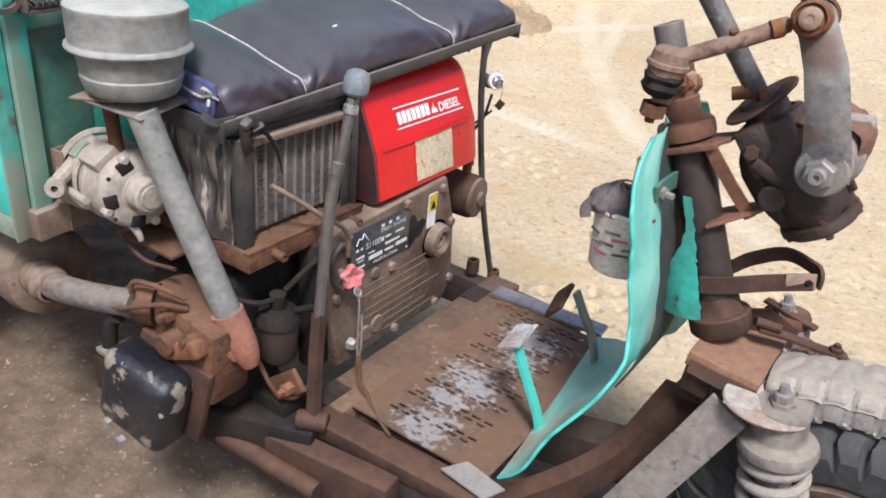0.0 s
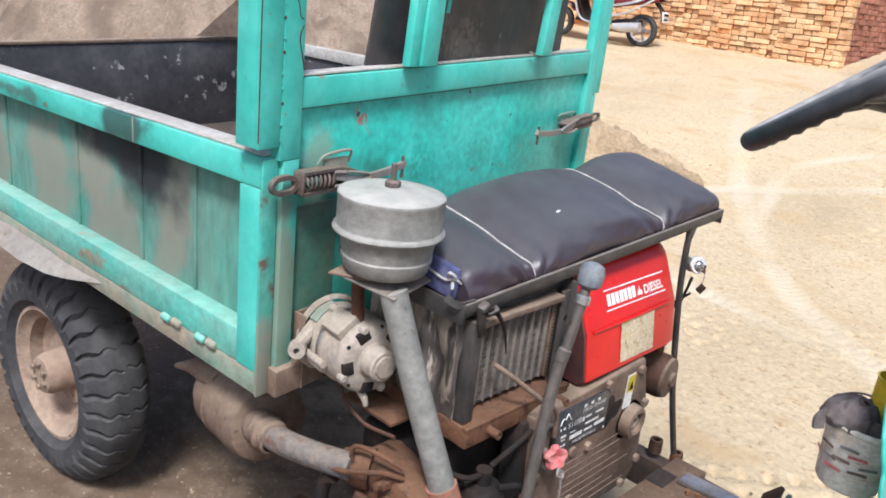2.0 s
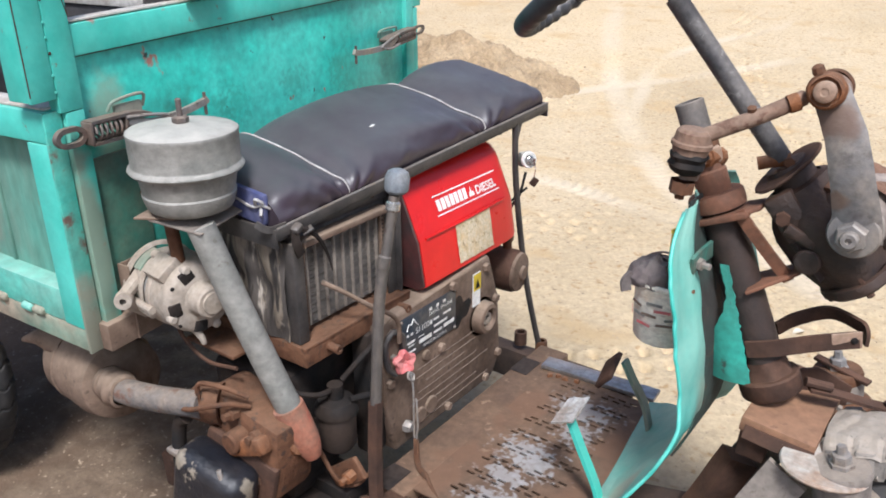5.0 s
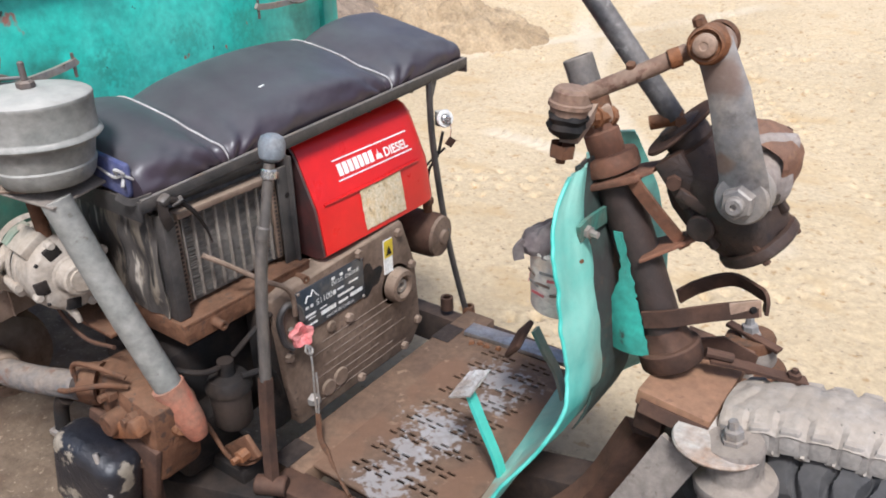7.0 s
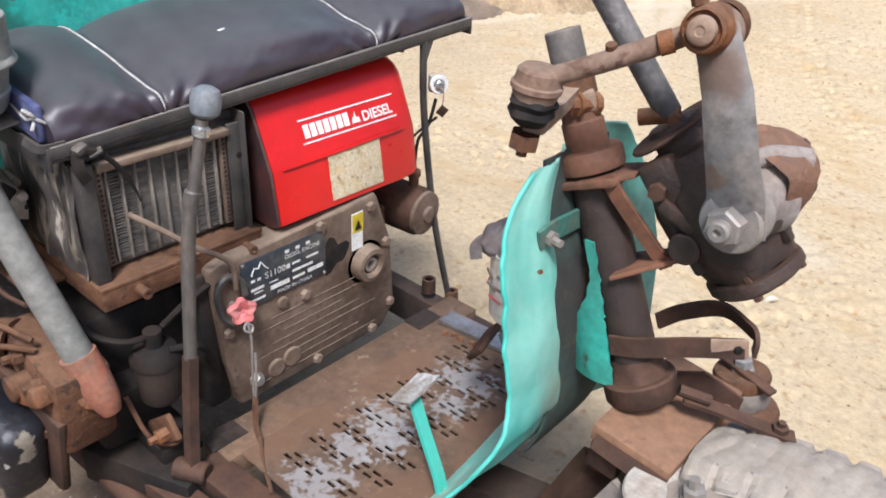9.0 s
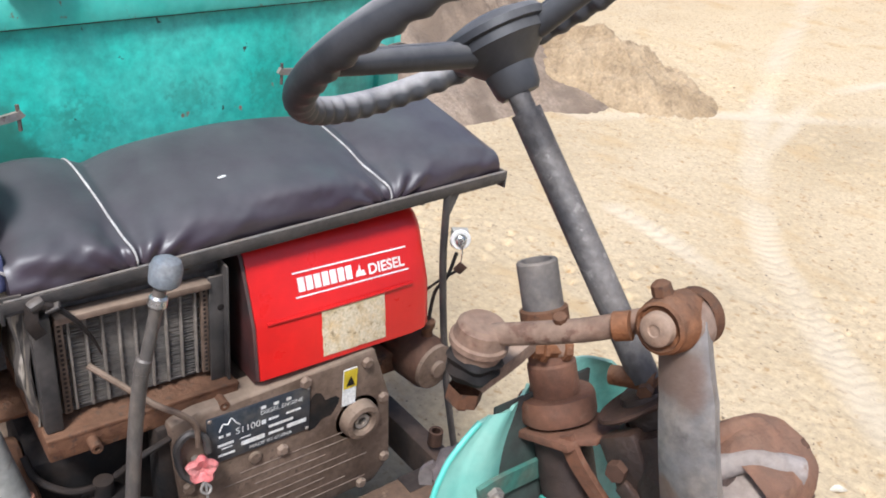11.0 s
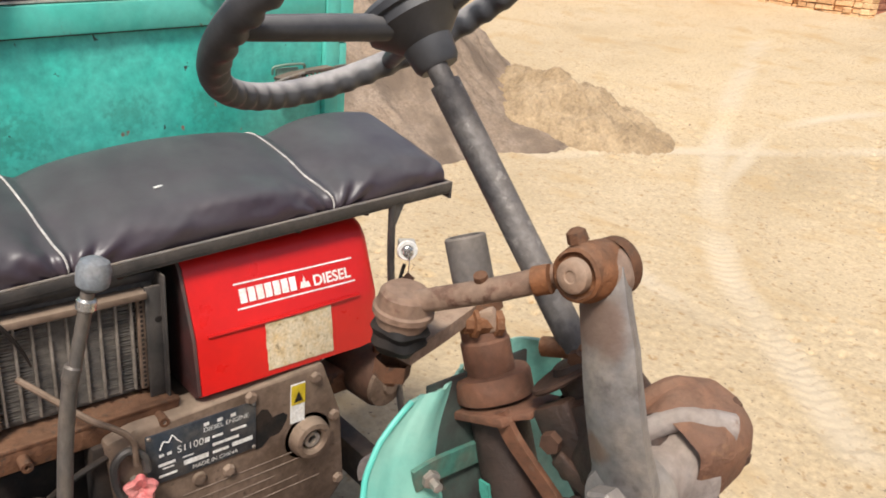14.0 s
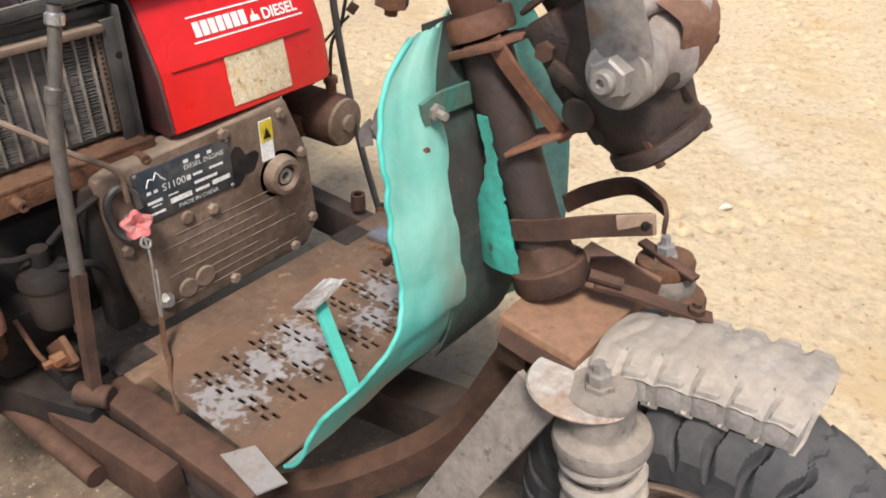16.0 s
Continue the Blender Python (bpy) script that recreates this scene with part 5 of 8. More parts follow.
def dynamo():
    t = thing("starter_dynamo", "round rusty brown dynamo beyond the engine", "dynamo", (-0.08, 0.31, 0.5))
    o, ax = V(-0.16, 0.30, 0.572), V(1, 0.12, -0.02)
    part("drum", add_lathe(N(), [(0, 0), (0.055, 0), (0.057, 0.01), (0.057, 0.13), (0.053, 0.138)], o, ax, 32), RUST_DARK, t)
    part("end_plate", add_lathe(N(), [(0.053, 0.138), (0.051, 0.146), (0.02, 0.15), (0.018, 0.158), (0, 0.16)], o, ax, 32), CLAY, t)
    part("terminal", add_lathe(N(), [(0, 0), (0.012, 0), (0.012, 0.02), (0.016, 0.022), (0.016, 0.035), (0, 0.04)], o + V(0.1, 0.02, 0.055), (0, 0, 1), 12), RUST, t)
    part("bracket", add_box(N(), (-0.12, 0.24, 0.56), (0.07, 0.06, 0.05), None, 0.006), RUST, t)
    part("wire", add_tube(N(), [o + V(0.1, 0.02, 0.09), o + V(0.1, 0.03, 0.16), o + V(0.12, 0.04, 0.2), o + V(0.13, 0.05, 0.26)], 0.004, 6, 5), BLACK, t)
    part("wire", add_tube(N(), [o + V(0.08, 0.0, 0.09), o + V(0.06, 0.01, 0.12), o + V(0.09, 0.03, 0.17), o + V(0.135, 0.05, 0.22)], 0.003, 6, 5), BLACK, t)
    return t


dynamo()


def tank():
    t = thing("fuel_tank", "bright red enamelled fuel tank with white lettering", "fuel tank", (-0.15, 0.09, 0.68))
    sec = [(-0.25, 0.68), (-0.02, 0.68), (-0.006, 0.69), (-0.022, 0.789), (-0.026, 0.797), (-0.064, 0.886), (-0.072, 0.902), (-0.088, 0.918), (-0.115, 0.93), (-0.25, 0.935)]
    y0, y1 = -0.095, 0.285
    bm = N()
    rings = []
    for y, sh in ((y0, 1.0), (y0 + 0.002, 1.004), (y1 - 0.05, 1.004), (y1 - 0.02, 0.985), (y1 - 0.006, 0.94), (y1, 0.86)):
        cx, cz = -0.14, 0.8
        rings.append([bm.verts.new((cx + (x - cx) * sh, y, cz + (z - cz) * sh)) for x, z in sec])
    for A, B in zip(rings, rings[1:]):
        for i in range(len(sec)):
            j = (i + 1) % len(sec)
            bm.faces.new((A[i], A[j], B[j], B[i]))
    bm.faces.new(rings[-1])
    bm.faces.new(rings[0][::-1])
    part("tank_shell", bm, RED, t, angle=40)
    part("tank_end", add_prism(N(), [(x * 0.99 - 0.002, z) for x, z in sec], 0.006, (0, y0 - 0.004, 0), (1, 0, 0), (0, 0, 1)), TANK_END, t, "red-black end plate, its shade put into the colour")
    part("crease", add_tube(N(), [(-0.0215, y0 + 0.02, 0.792), (-0.0195, 0.1, 0.794), (-0.021, y1 - 0.05, 0.797)], 0.0035, 8, 2), RED, t)
    # print on the sloping upper face
    r, u = V(0, 1, 0), V(-0.038, 0, 0.089).normalized()
    o = V(-0.0352, -0.013, 0.8205)
    part("white_line", strip(o, r, u, 0.0, 0.0, 0.247, 0.003), WHITE, t)
    part("white_line", strip(o, r, u, 0.0, 0.044, 0.247, 0.003), WHITE, t)
    for k in range(7):
        part("brand_block", strip(o, r, u, 0.008 + k * 0.0165, 0.010, 0.0135, 0.026), WHITE, t)
    peak = N()
    oo = o + r.cross(u) * 0.0008
    peak.faces.new([peak.verts.new(oo + r * a + u * b) for a, b in ((0.127, 0.011), (0.150, 0.011), (0.146, 0.022), (0.141, 0.02), (0.138, 0.034), (0.134, 0.022), (0.131, 0.023))])
    part("peak_mark", peak, WHITE, t)
    text("lettering", "DIESEL", 0.082, o + r * 0.157 + u * 0.010, r, u, WHITE, t, bold=0.025)
    # torn paper label on the lower face
    u2 = V(-0.016, 0, 0.099).normalized()
    o2 = V(-0.0068, 0.03, 0.7)
    lab = N()
    rng = random.Random(8)
    edge = []
    for k in range(40):
        s_ = k / 40 * 4
        i, f = int(s_), s_ - int(s_)
        a, b = ((f, 0), (1, f), (1 - f, 1), (0, 1 - f))[i]
        j = 0.012 * rng.random()
        edge.append((0.5 + (a - 0.5) * (1 - j * 2), 0.5 + (b - 0.5) * (1 - j * 2)))
    nn = r.cross(u2) * 0.0022
    lab.faces.new([lab.verts.new(o2 + r * 0.14 * a + u2 * 0.093 * b + nn) for a, b in edge])
    part("paper_label", lab, PAPER, t, "torn yellowed paper label")
    return t


# the tank's end is darkened in colour for the shade on that side
TANK_END = mat("shaded_red_black_end_plate", (0.025, 0.018, 0.018), 0.6, second=(0.08, 0.02, 0.018), scale=10, dust=0.15)
PAPER = mat("torn_yellow_paper", (0.52, 0.37, 0.19), 0.8, second=(0.62, 0.52, 0.36), scale=34, amount=0.6, third=(0.3, 0.22, 0.12), scale3=60, amount3=0.35, bump=0.2)
tank()


def radiator():
    t = thing("radiator", "dented dusty radiator on the engine", "radiator", (-0.17, -0.29, 0.68))
    y0, y1, z0, z1 = -0.432, -0.135, 0.690, 0.895
    part("core", add_box(N(), (-0.195, (y0 + y1) / 2, (z0 + z1) / 2), (0.23, y1 - y0 - 0.004, z1 - z0), None, 0.006), FIN, t)

    def side(u, v):
        x = -0.31 + 0.245 * v
        dent = 0.010 * noise.noise(V(v * 7, u * 3, 2)) + 0.010 * abs(math.sin(v * 11 + u * 2)) * (0.4 + 0.6 * noise.noise(V(v * 2, u * 3, 7)))
        return (x, y0 - 0.004 - dent, z0 + 0.002 + (z1 - z0 - 0.004) * u)
    part("side_sheet", add_sheet(N(), side, 24, 30, 0.003), SCRAPED, t, "scraped and dented side sheet")
    part("top_tank", add_box(N(), (-0.19, (y0 + y1) / 2, z1 + 0.008), (0.24, y1 - y0, 0.018), None, 0.006), DUSTY_BLACK, t)
    for k in range(9):
        y = y0 + 0.05 + k * (y1 - y0 - 0.10) / 8
        part("cooling_tube", add_box(N(), (-0.070, y, (z0 + z1) / 2), (0.015, 0.004, z1 - z0 - 0.03), None, 0.001), TUBE_TAN, t)
    for k in range(56):
        z = z0 + 0.016 + k * (z1 - z0 - 0.045) / 55
        part("fin", add_box(N(), (-0.0735, (y0 + y1) / 2, z), (0.010, y1 - y0 - 0.07, 0.0021), (2 * math.sin(k), 0, 0), 0), FIN, t)
    bm = add_box(N(), (-0.062, y1 - 0.004, (z0 + z1) / 2 + 0.01), (0.05, 0.005, z1 - z0 + 0.02), None, 0.002)
    add_box(bm, (-0.052, y1 - 0.017, (z0 + z1) / 2), (0.006, 0.03, z1 - z0), None, 0.002)
    fr = part("front_frame", bm, DUSTY_BLACK, t)
    part("frame_hole", add_cyl(N(), (-0.05, y1 - 0.012, z1 - 0.06), (-0.0475, y1 - 0.012, z1 - 0.06), 0.006), BLACK, fr)
    bm = add_box(N(), (-0.056, y0 + 0.010, (z0 + z1) / 2), (0.03, 0.026, z1 - z0), None, 0.003)
    part("front_frame", bm, DUSTY_BLACK, t)
    part("front_frame", add_box(N(), (-0.058, (y0 + y1) / 2, z1 - 0.012), (0.03, y1 - y0 - 0.06, 0.012), None, 0.002), CLAY, t)
    for y in (y0 + 0.036, y1 - 0.036):
        pf = part("perforated_strip", add_box(N(), (-0.063, y, (z0 + z1) / 2), (0.008, 0.012, z1 - z0 - 0.03), None, 0.001), CLAY, t)
        for k in range(20):
            part("hole", add_box(N(), (-0.0588, y, z0 + 0.022 + k * 0.0086), (0.001, 0.0045, 0.0045), None, 0), BLACK, pf)
    tray = part("tray", add_box(N(), (-0.165, (y0 + y1) / 2, z0 - 0.022), (0.28, y1 - y0 + 0.015, 0.042), None, 0.004), RUST, t, "rusty tray under the radiator")
    part("tray_lip", add_box(N(), (-0.03, (y0 + y1) / 2, z0 - 0.003), (0.012, y1 - y0 + 0.016, 0.008), None, 0.002), RUST, tray)
    for y in (-0.375, -0.165):
        part("drain_stub", add_lathe(N(), [(0.004, 0), (0.004, 0.026), (0.009, 0.026), (0.009, 0)], (-0.025, y, z0 - 0.022), (1, 0, 0), 14), RUST, t)
    for x in (-0.12, -0.2, -0.27):
        part("tray_bolt", add_lathe(N(), [(0.008, 0), (0.008, 0.007), (0, 0.008)], (x, y0 - 0.002, z0 + 0.002), (0, 0, 1), 6), RUST, t)
    part("shelf_bracket", add_box(N(), (-0.22, -0.475, z0 - 0.03), (0.14, 0.07, 0.008), None, 0.002), RUST, t)
    return t


TUBE_TAN = mat("dusty_tan_tube", (0.25, 0.212, 0.175), 0.7, second=(0.17, 0.14, 0.115), scale=30)
FIN = mat("dusty_radiator_fins", (0.11, 0.097, 0.085), 0.8, second=(0.18, 0.155, 0.13), scale=14)
SCRAPED = mat("scraped_grey_sheet", (0.065, 0.055, 0.048), 0.7, second=(0.22, 0.18, 0.135), scale=32, amount=0.4, sharp=0.03, stretch=(1, 1, 0.14), third=(0.04, 0.034, 0.03), scale3=45, amount3=0.4, dust=0.2, bump=0.4, bump_scale=60)
specks(SCRAPED, (0.36, 0.31, 0.255), 60, 0.62, 0.03, (1, 1, 0.12))
specks(SCRAPED, (0.03, 0.025, 0.022), 40, 0.62, 0.03, (1, 1, 0.2))
radiator()


def inner_tube_tie():
    t = thing("rubber_tie", "strip of black inner tube knotted round the seat frame", "strap", (-0.03, -0.42, 0.9))
    part("knot", add_box(N(), (-0.036, -0.425, 0.925), (0.018, 0.024, 0.016), (20, 10, 15), 0.006), DUSTY_BLACK, t)
    part("tail", add_tube(N(), [(-0.036, -0.425, 0.925), (-0.03, -0.40, 0.915), (-0.028, -0.375, 0.885), (-0.032, -0.355, 0.845), (-0.035, -0.345, 0.815)], lambda k: 0.0065 - 0.005 * k, 6, 5), BLACK, t)
    part("tail", add_tube(N(), [(-0.036, -0.43, 0.925), (-0.028, -0.435, 0.90), (-0.03, -0.425, 0.875)], 0, flat=(0.009, 0.0015), hint=(0, 1, 0)), BLACK, t)
    part("knot_end", add_box(N(), (-0.03, -0.405, 0.917), (0.014, 0.022, 0.006), (30, 20, -20), 0.002), DUSTY_BLACK, t)
    part("wrap", add_tube(N(), [(-0.045, -0.44, 0.935), (-0.05, -0.475, 0.935), (-0.07, -0.487, 0.945)], 0, flat=(0.006, 0.002), hint=(0, 0, 1)), DUSTY_BLACK, t)
    return t


inner_tube_tie()


def air_cleaner():
    t = thing("air_cleaner", "dented grey oil-bath air cleaner on its intake pipe", "air cleaner", (-0.19, -0.54, 0.965))
    c = V(-0.177, -0.533, 0.953)
    dent = lambda a, h: 1 + 0.012 * math.sin(2 * a + 1) + 0.008 * math.sin(5 * a + 20 * h)
    part("bowl", add_lathe(N(), [(0, 0.014), (0.060, 0.014), (0.069, 0.018), (0.074, 0.025), (0.079, 0.042), (0.0795, 0.046), (0.0775, 0.049), (0.082, 0.074), (0.086, 0.090), (0.09, 0.092)], c, (0, 0, 1), 48, wobble=dent), GREY, t)
    part("lid", add_lathe(N(), [(0.088, 0.085), (0.0955, 0.087), (0.097, 0.090), (0.0955, 0.094), (0.0915, 0.097), (0.0905, 0.10), (0.0915, 0.146), (0.0925, 0.150), (0.0915, 0.153), (0.088, 0.1555), (0.06, 0.160), (0.03, 0.1635), (0.0, 0.165)], c, (0, 0, 1), 48, wobble=dent), GREY, t)
    part("rust_scrape", add_lathe(N(), [(0.0785, 0.036), (0.0806, 0.041), (0.0812, 0.046), (0.0795, 0.051)], c, (0, 0, 1), 48, wobble=lambda a, h: dent(a, h) * (1.004 if 4.0 < (a + 0.8) % 6.283 < 4.75 else 0.92)), RUST_ORANGE, t)
    part("stud", add_cyl(N(), c + V(0, 0, 0.16), c + V(0, 0, 0.205), 0.005, seg=10), IRON_GREY, t)
    part("wing_nut", add_cyl(N(), c + V(0, 0, 0.163), c + V(0, 0, 0.176), 0.014, seg=6), IRON_GREY, t)
    part("bracket", add_box(N(), c + V(0.004, 0.012, 0.001), (0.11, 0.14, 0.004), (2, 6, 14), 0.001), TUBE_TAN, t, "bent tan mounting plate")
    part("bracket", add_box(N(), c + V(-0.04, -0.015, 0.008), (0.08, 0.11, 0.004), (0, -4, 22), 0.001), CLAY, t)
    part("intake_pipe", add_tube(N(), [(-0.128, -0.556, 0.95), (-0.072, -0.528, 0.77), (-0.010, -0.490, 0.568)], 0.0245, 24, 4), GREY, t)
    part("elbow", add_tube(N(), [(-0.020, -0.497, 0.60), (-0.006, -0.488, 0.555), (0.006, -0.481, 0.52), (0.014, -0.476, 0.490)], lambda k: 0.0295 - 0.013 * k ** 3, 18, 5), ELBOW, t, "orange-red painted intake elbow")
    part("port_flange", add_tube(N(), [(0.004, -0.492, 0.535), (-0.03, -0.492, 0.525), (-0.07, -0.495, 0.515)], lambda k: 0.03 + 0.006 * math.sin(k * 3), 16, 4), RUST_ORANGE, t)
    part("stay", add_tube(N(), [(-0.235, -0.545, 0.955), (-0.235, -0.535, 0.82)], 0.012, 12, 1), RUST, t)
    return t


ELBOW = mat("orange_primer", (0.34, 0.115, 0.065), 0.8, second=(0.22, 0.105, 0.065), scale=20, amount=0.5, third=(0.52, 0.09, 0.05), scale3=14, amount3=0.25, dust=0.2)
air_cleaner()


def alternator():
    t = thing("alternator", "dusty cast aluminium alternator with vent slots", "alternator", (-0.19, -0.6, 0.74))
    ax = V(1, -0.10, 0.03).normalized()
    o = V(-0.352, -0.511, 0.779)
    u, w, a = frame_of(ax)

    def at(along, r, deg):
        """A place on the body: along the shaft, out from it, round it (0 is up, 90 towards the camera's side)."""
        th = radians(deg)
        return o + a * along + (u * math.cos(th) + w * math.sin(th)) * r
    part("rear_housing", add_lathe(N(), [(0, 0), (0.045, 0), (0.06, 0.010), (0.067, 0.026), (0.069, 0.056), (0.073, 0.059), (0.073, 0.066), (0.069, 0.068)], o, ax, 44), ALU, t)
    part("rear_flange", add_lathe(N(), [(0.066, 0.004), (0.076, 0.006), (0.0775, 0.009), (0.0775, 0.014), (0.070, 0.017)], o, ax, 44), ALU, t)
    part("stator", add_lathe(N(), [(0.0665, 0.066), (0.0665, 0.084)], o, ax, 44), STEEL, t, "dull steel core between the castings")
    part("front_housing", add_lathe(N(), [(0.069, 0.082), (0.073, 0.084), (0.073, 0.092), (0.070, 0.095), (0.070, 0.142), (0.067, 0.152), (0.061, 0.157), (0.036, 0.160), (0.033, 0.163)], o, ax, 44), ALU, t)
    boss = part("bearing_boss", add_lathe(N(), [(0.033, 0.160), (0.031, 0.164), (0.030, 0.190), (0.027, 0.193), (0.0, 0.194)], o, ax, 30), ALU, t)
    part("bearing_cap", add_lathe(N(), [(0.021, 0.1935), (0.020, 0.197), (0.0, 0.198)], o, ax, 24), ALU, boss)
    for k in range(5):
        th = 2 * math.pi * (k + 0.35) / 5
        d = u * math.cos(th) + w * math.sin(th)
        m = Matrix((a.cross(d), d, a)).transposed().to_4x4()
        m.translation = o + a * 0.1545 + d * 0.0545
        part("vent_opening", add_box(N(), (0, 0, 0), (0.027, 0.023, 0.0115), m, 0.003, 2), BLACK, t)
        m4 = m.copy()
        e = u * math.cos(th + 0.55) + w * math.sin(th + 0.55)
        m4.translation = o + a * 0.155 + e * 0.064
        part("vent_opening", add_box(N(), (0, 0, 0), (0.007, 0.006, 0.006), m4, 0.002), BLACK, t)
    for deg in (20, 110, 200, 290):
        part("housing_screw", add_lathe(N(), [(0.009, -0.004), (0.009, 0.008), (0.006, 0.011), (0, 0.011)], at(0.150, 0.066, deg), a, 8), ALU, t)
        part("screw_lug", add_tube(N(), [at(0.052, 0.073, deg), at(0.1, 0.0745, deg)], 0.0085, 10, 1), ALU, t)
    side = V(-0.28, -0.95, -0.15).normalized()
    ear = N()
    p0, p1 = o + a * 0.03 + side * 0.045 + V(0, 0, 0.012), o + V(0.045, -0.105, 0.004)
    add_tube(ear, [p0 + V(0, 0, 0.02), p1 + V(0, 0, 0.006)], lambda k: 0.016 - 0.004 * k, 10, 2)
    add_tube(ear, [p0 - V(0, 0, 0.055), p1 - V(0, 0, 0.004)], lambda k: 0.016 - 0.004 * k, 10, 2)
    add_lathe(ear, [(0.006, -0.012), (0.016, -0.012), (0.017, -0.008), (0.017, 0.008), (0.016, 0.012), (0.006, 0.012)], p1, (0.75, -0.65, 0.1), 20)
    part("mounting_ear", ear, ALU, t)
    m = Matrix((a, (w * 0.55 + u * 0.83), a.cross(w * 0.55 + u * 0.83))).transposed().to_4x4()
    m.translation = at(0.105, 0.072, 34)
    part("terminal_box", add_box(N(), (0, 0, 0), (0.06, 0.022, 0.05), m, 0.003), ALU, t)
    part("name_strip", add_tube(N(), [at(0.034, 0.0705, 52), at(0.034, 0.0705, 30), at(0.034, 0.0705, 8)], 0, flat=(0.012, 0.0012), n=3, hint=a), TEAL_OLD, t, "worn teal maker's strip")
    part("through_bolt", add_tube(N(), [at(0.02, 0.075, 100), at(0.11, 0.077, 100)], 0.0075, 10, 1), ALU, t)
    part("adjusting_lug", add_tube(N(), [at(0.14, 0.058, 160), at(0.15, 0.078, 172), at(0.152, 0.095, 176)], lambda k: 0.009 - 0.004 * k, 10, 3), ALU, t)
    part("cable", add_tube(N(), [at(0.06, 0.07, 170), at(0.08, 0.11, 176), at(0.14, 0.14, 180), at(0.22, 0.135, 186)], 0.004, 8, 5), RUST_DARK, t)
    return t


alternator()


def muffler():
    t = thing("muffler", "round clay-brown exhaust silencer below the box", "silencer", (-0.5, -0.58, 0.45))
    ax = V(1, -0.10, 0.05).normalized()
    o = V(-0.69, -0.545, 0.52)
    part("drum", add_lathe(N(), [(0, -0.02), (0.02, -0.015), (0.05, 0.0), (0.082, 0.03), (0.093, 0.06), (0.094, 0.1), (0.096, 0.102), (0.096, 0.106), (0.094, 0.108), (0.094, 0.2), (0.086, 0.235), (0.055, 0.255), (0, 0.26)], o, ax, 40), CLAY, t)
    part("exhaust_pipe", add_tube(N(), [(-0.46, -0.60, 0.545), (-0.40, -0.615, 0.555), (-0.29, -0.605, 0.57), (-0.17, -0.575, 0.585)], 0.026, 18, 5), PIPE_PATCH, t)
    part("flange", add_lathe(N(), [(0.026, -0.012), (0.033, -0.012), (0.036, -0.005), (0.036, 0.005), (0.032, 0.01), (0.027, 0.012)], V(-0.435, -0.607, 0.55), (1, -0.15, 0.1), 28), CLAY, t)
    part("crimped_collar", add_lathe(N(), [(0.027, -0.03), (0.034, -0.028), (0.036, -0.02), (0.032, -0.012), (0.037, -0.004), (0.037, 0.004), (0.031, 0.012), (0.035, 0.02), (0.032, 0.028), (0.027, 0.03)], V(-0.395, -0.613, 0.555), (1, -0.1, 0.1), 28, wobble=lambda a_, h: 1 + 0.05 * math.sin(4 * a_ + h * 200)), CLAY, t)
    part("tail_tip", add_tube(N(), [(-0.60, -0.60, 0.575), (-0.66, -0.615, 0.585), (-0.70, -0.62, 0.575), (-0.76, -0.62, 0.55)], lambda k: 0.032 - 0.026 * k, 14, 3), CLAY, t)
    return t


PIPE_PATCH = mat("flaking_grey_pipe", (0.10, 0.093, 0.09), 0.8, second=(0.19, 0.15, 0.12), scale=24, amount=0.5, third=(0.12, 0.055, 0.035), scale3=34, amount3=0.5, dust=0.2, bump=0.6, bump_scale=60)
muffler()


LEVER = mat("rubbed_lever_steel", (0.088, 0.082, 0.078), 0.5, metal=0.3, second=(0.17, 0.14, 0.115), scale=18, amount=0.4, third=(0.06, 0.035, 0.026), scale3=26, amount3=0.38, dust=0.08, stretch=(1, 1, 0.45))
KNOB = mat("grey_blue_knob", (0.15, 0.165, 0.18), 0.6, second=(0.22, 0.22, 0.22), scale=30)
CHROME = mat("dull_chrome", (0.62, 0.62, 0.61), 0.28, metal=0.8, second=(0.5, 0.48, 0.45), scale=30, bump=0)


def hand_lever():
    t = thing("gear_lever", "long steel hand lever with a grey knob", "lever", (0.09, -0.40, 0.33))
    part("upper_shaft", add_tube(N(), [(0.074, -0.287, 0.97), (0.073, -0.297, 0.925), (0.071, -0.314, 0.855), (0.069, -0.323, 0.82)], 0.0095, 14, 6), LEVER, t)
    part("ferrule", add_cyl(N(), (0.074, -0.293, 0.942), (0.074, -0.289, 0.96), 0.0135), CHROME, t)
    part("joint", add_cyl(N(), (0.071, -0.314, 0.862), (0.069, -0.321, 0.836), 0.0122), LEVER, t)
    part("shaft", add_tube(N(), [(0.0695, -0.319, 0.845), (0.066, -0.334, 0.74), (0.066, -0.352, 0.56)], 0.0112, 14, 6), LEVER, t)
    part("lower_shaft", add_tube(N(), [(0.066, -0.352, 0.565), (0.075, -0.37, 0.46), (0.09, -0.39, 0.34)], 0, flat=(0.011, 0.009), n=4), RUST_DARK, t)
    part("knob", add_lathe(N(), [(0, 0), (0.014, 0), (0.021, 0.006), (0.0225, 0.012), (0.023, 0.03), (0.019, 0.041), (0.01, 0.046), (0, 0.047)], (0.0745, -0.282, 0.972), (0.0, 0.18, 1), 24), KNOB, t)
    part("pivot", add_cyl(N(), (0.06, -0.405, 0.345), (0.115, -0.375, 0.345), 0.02), RUST_DARK, t)
    return t


hand_lever()


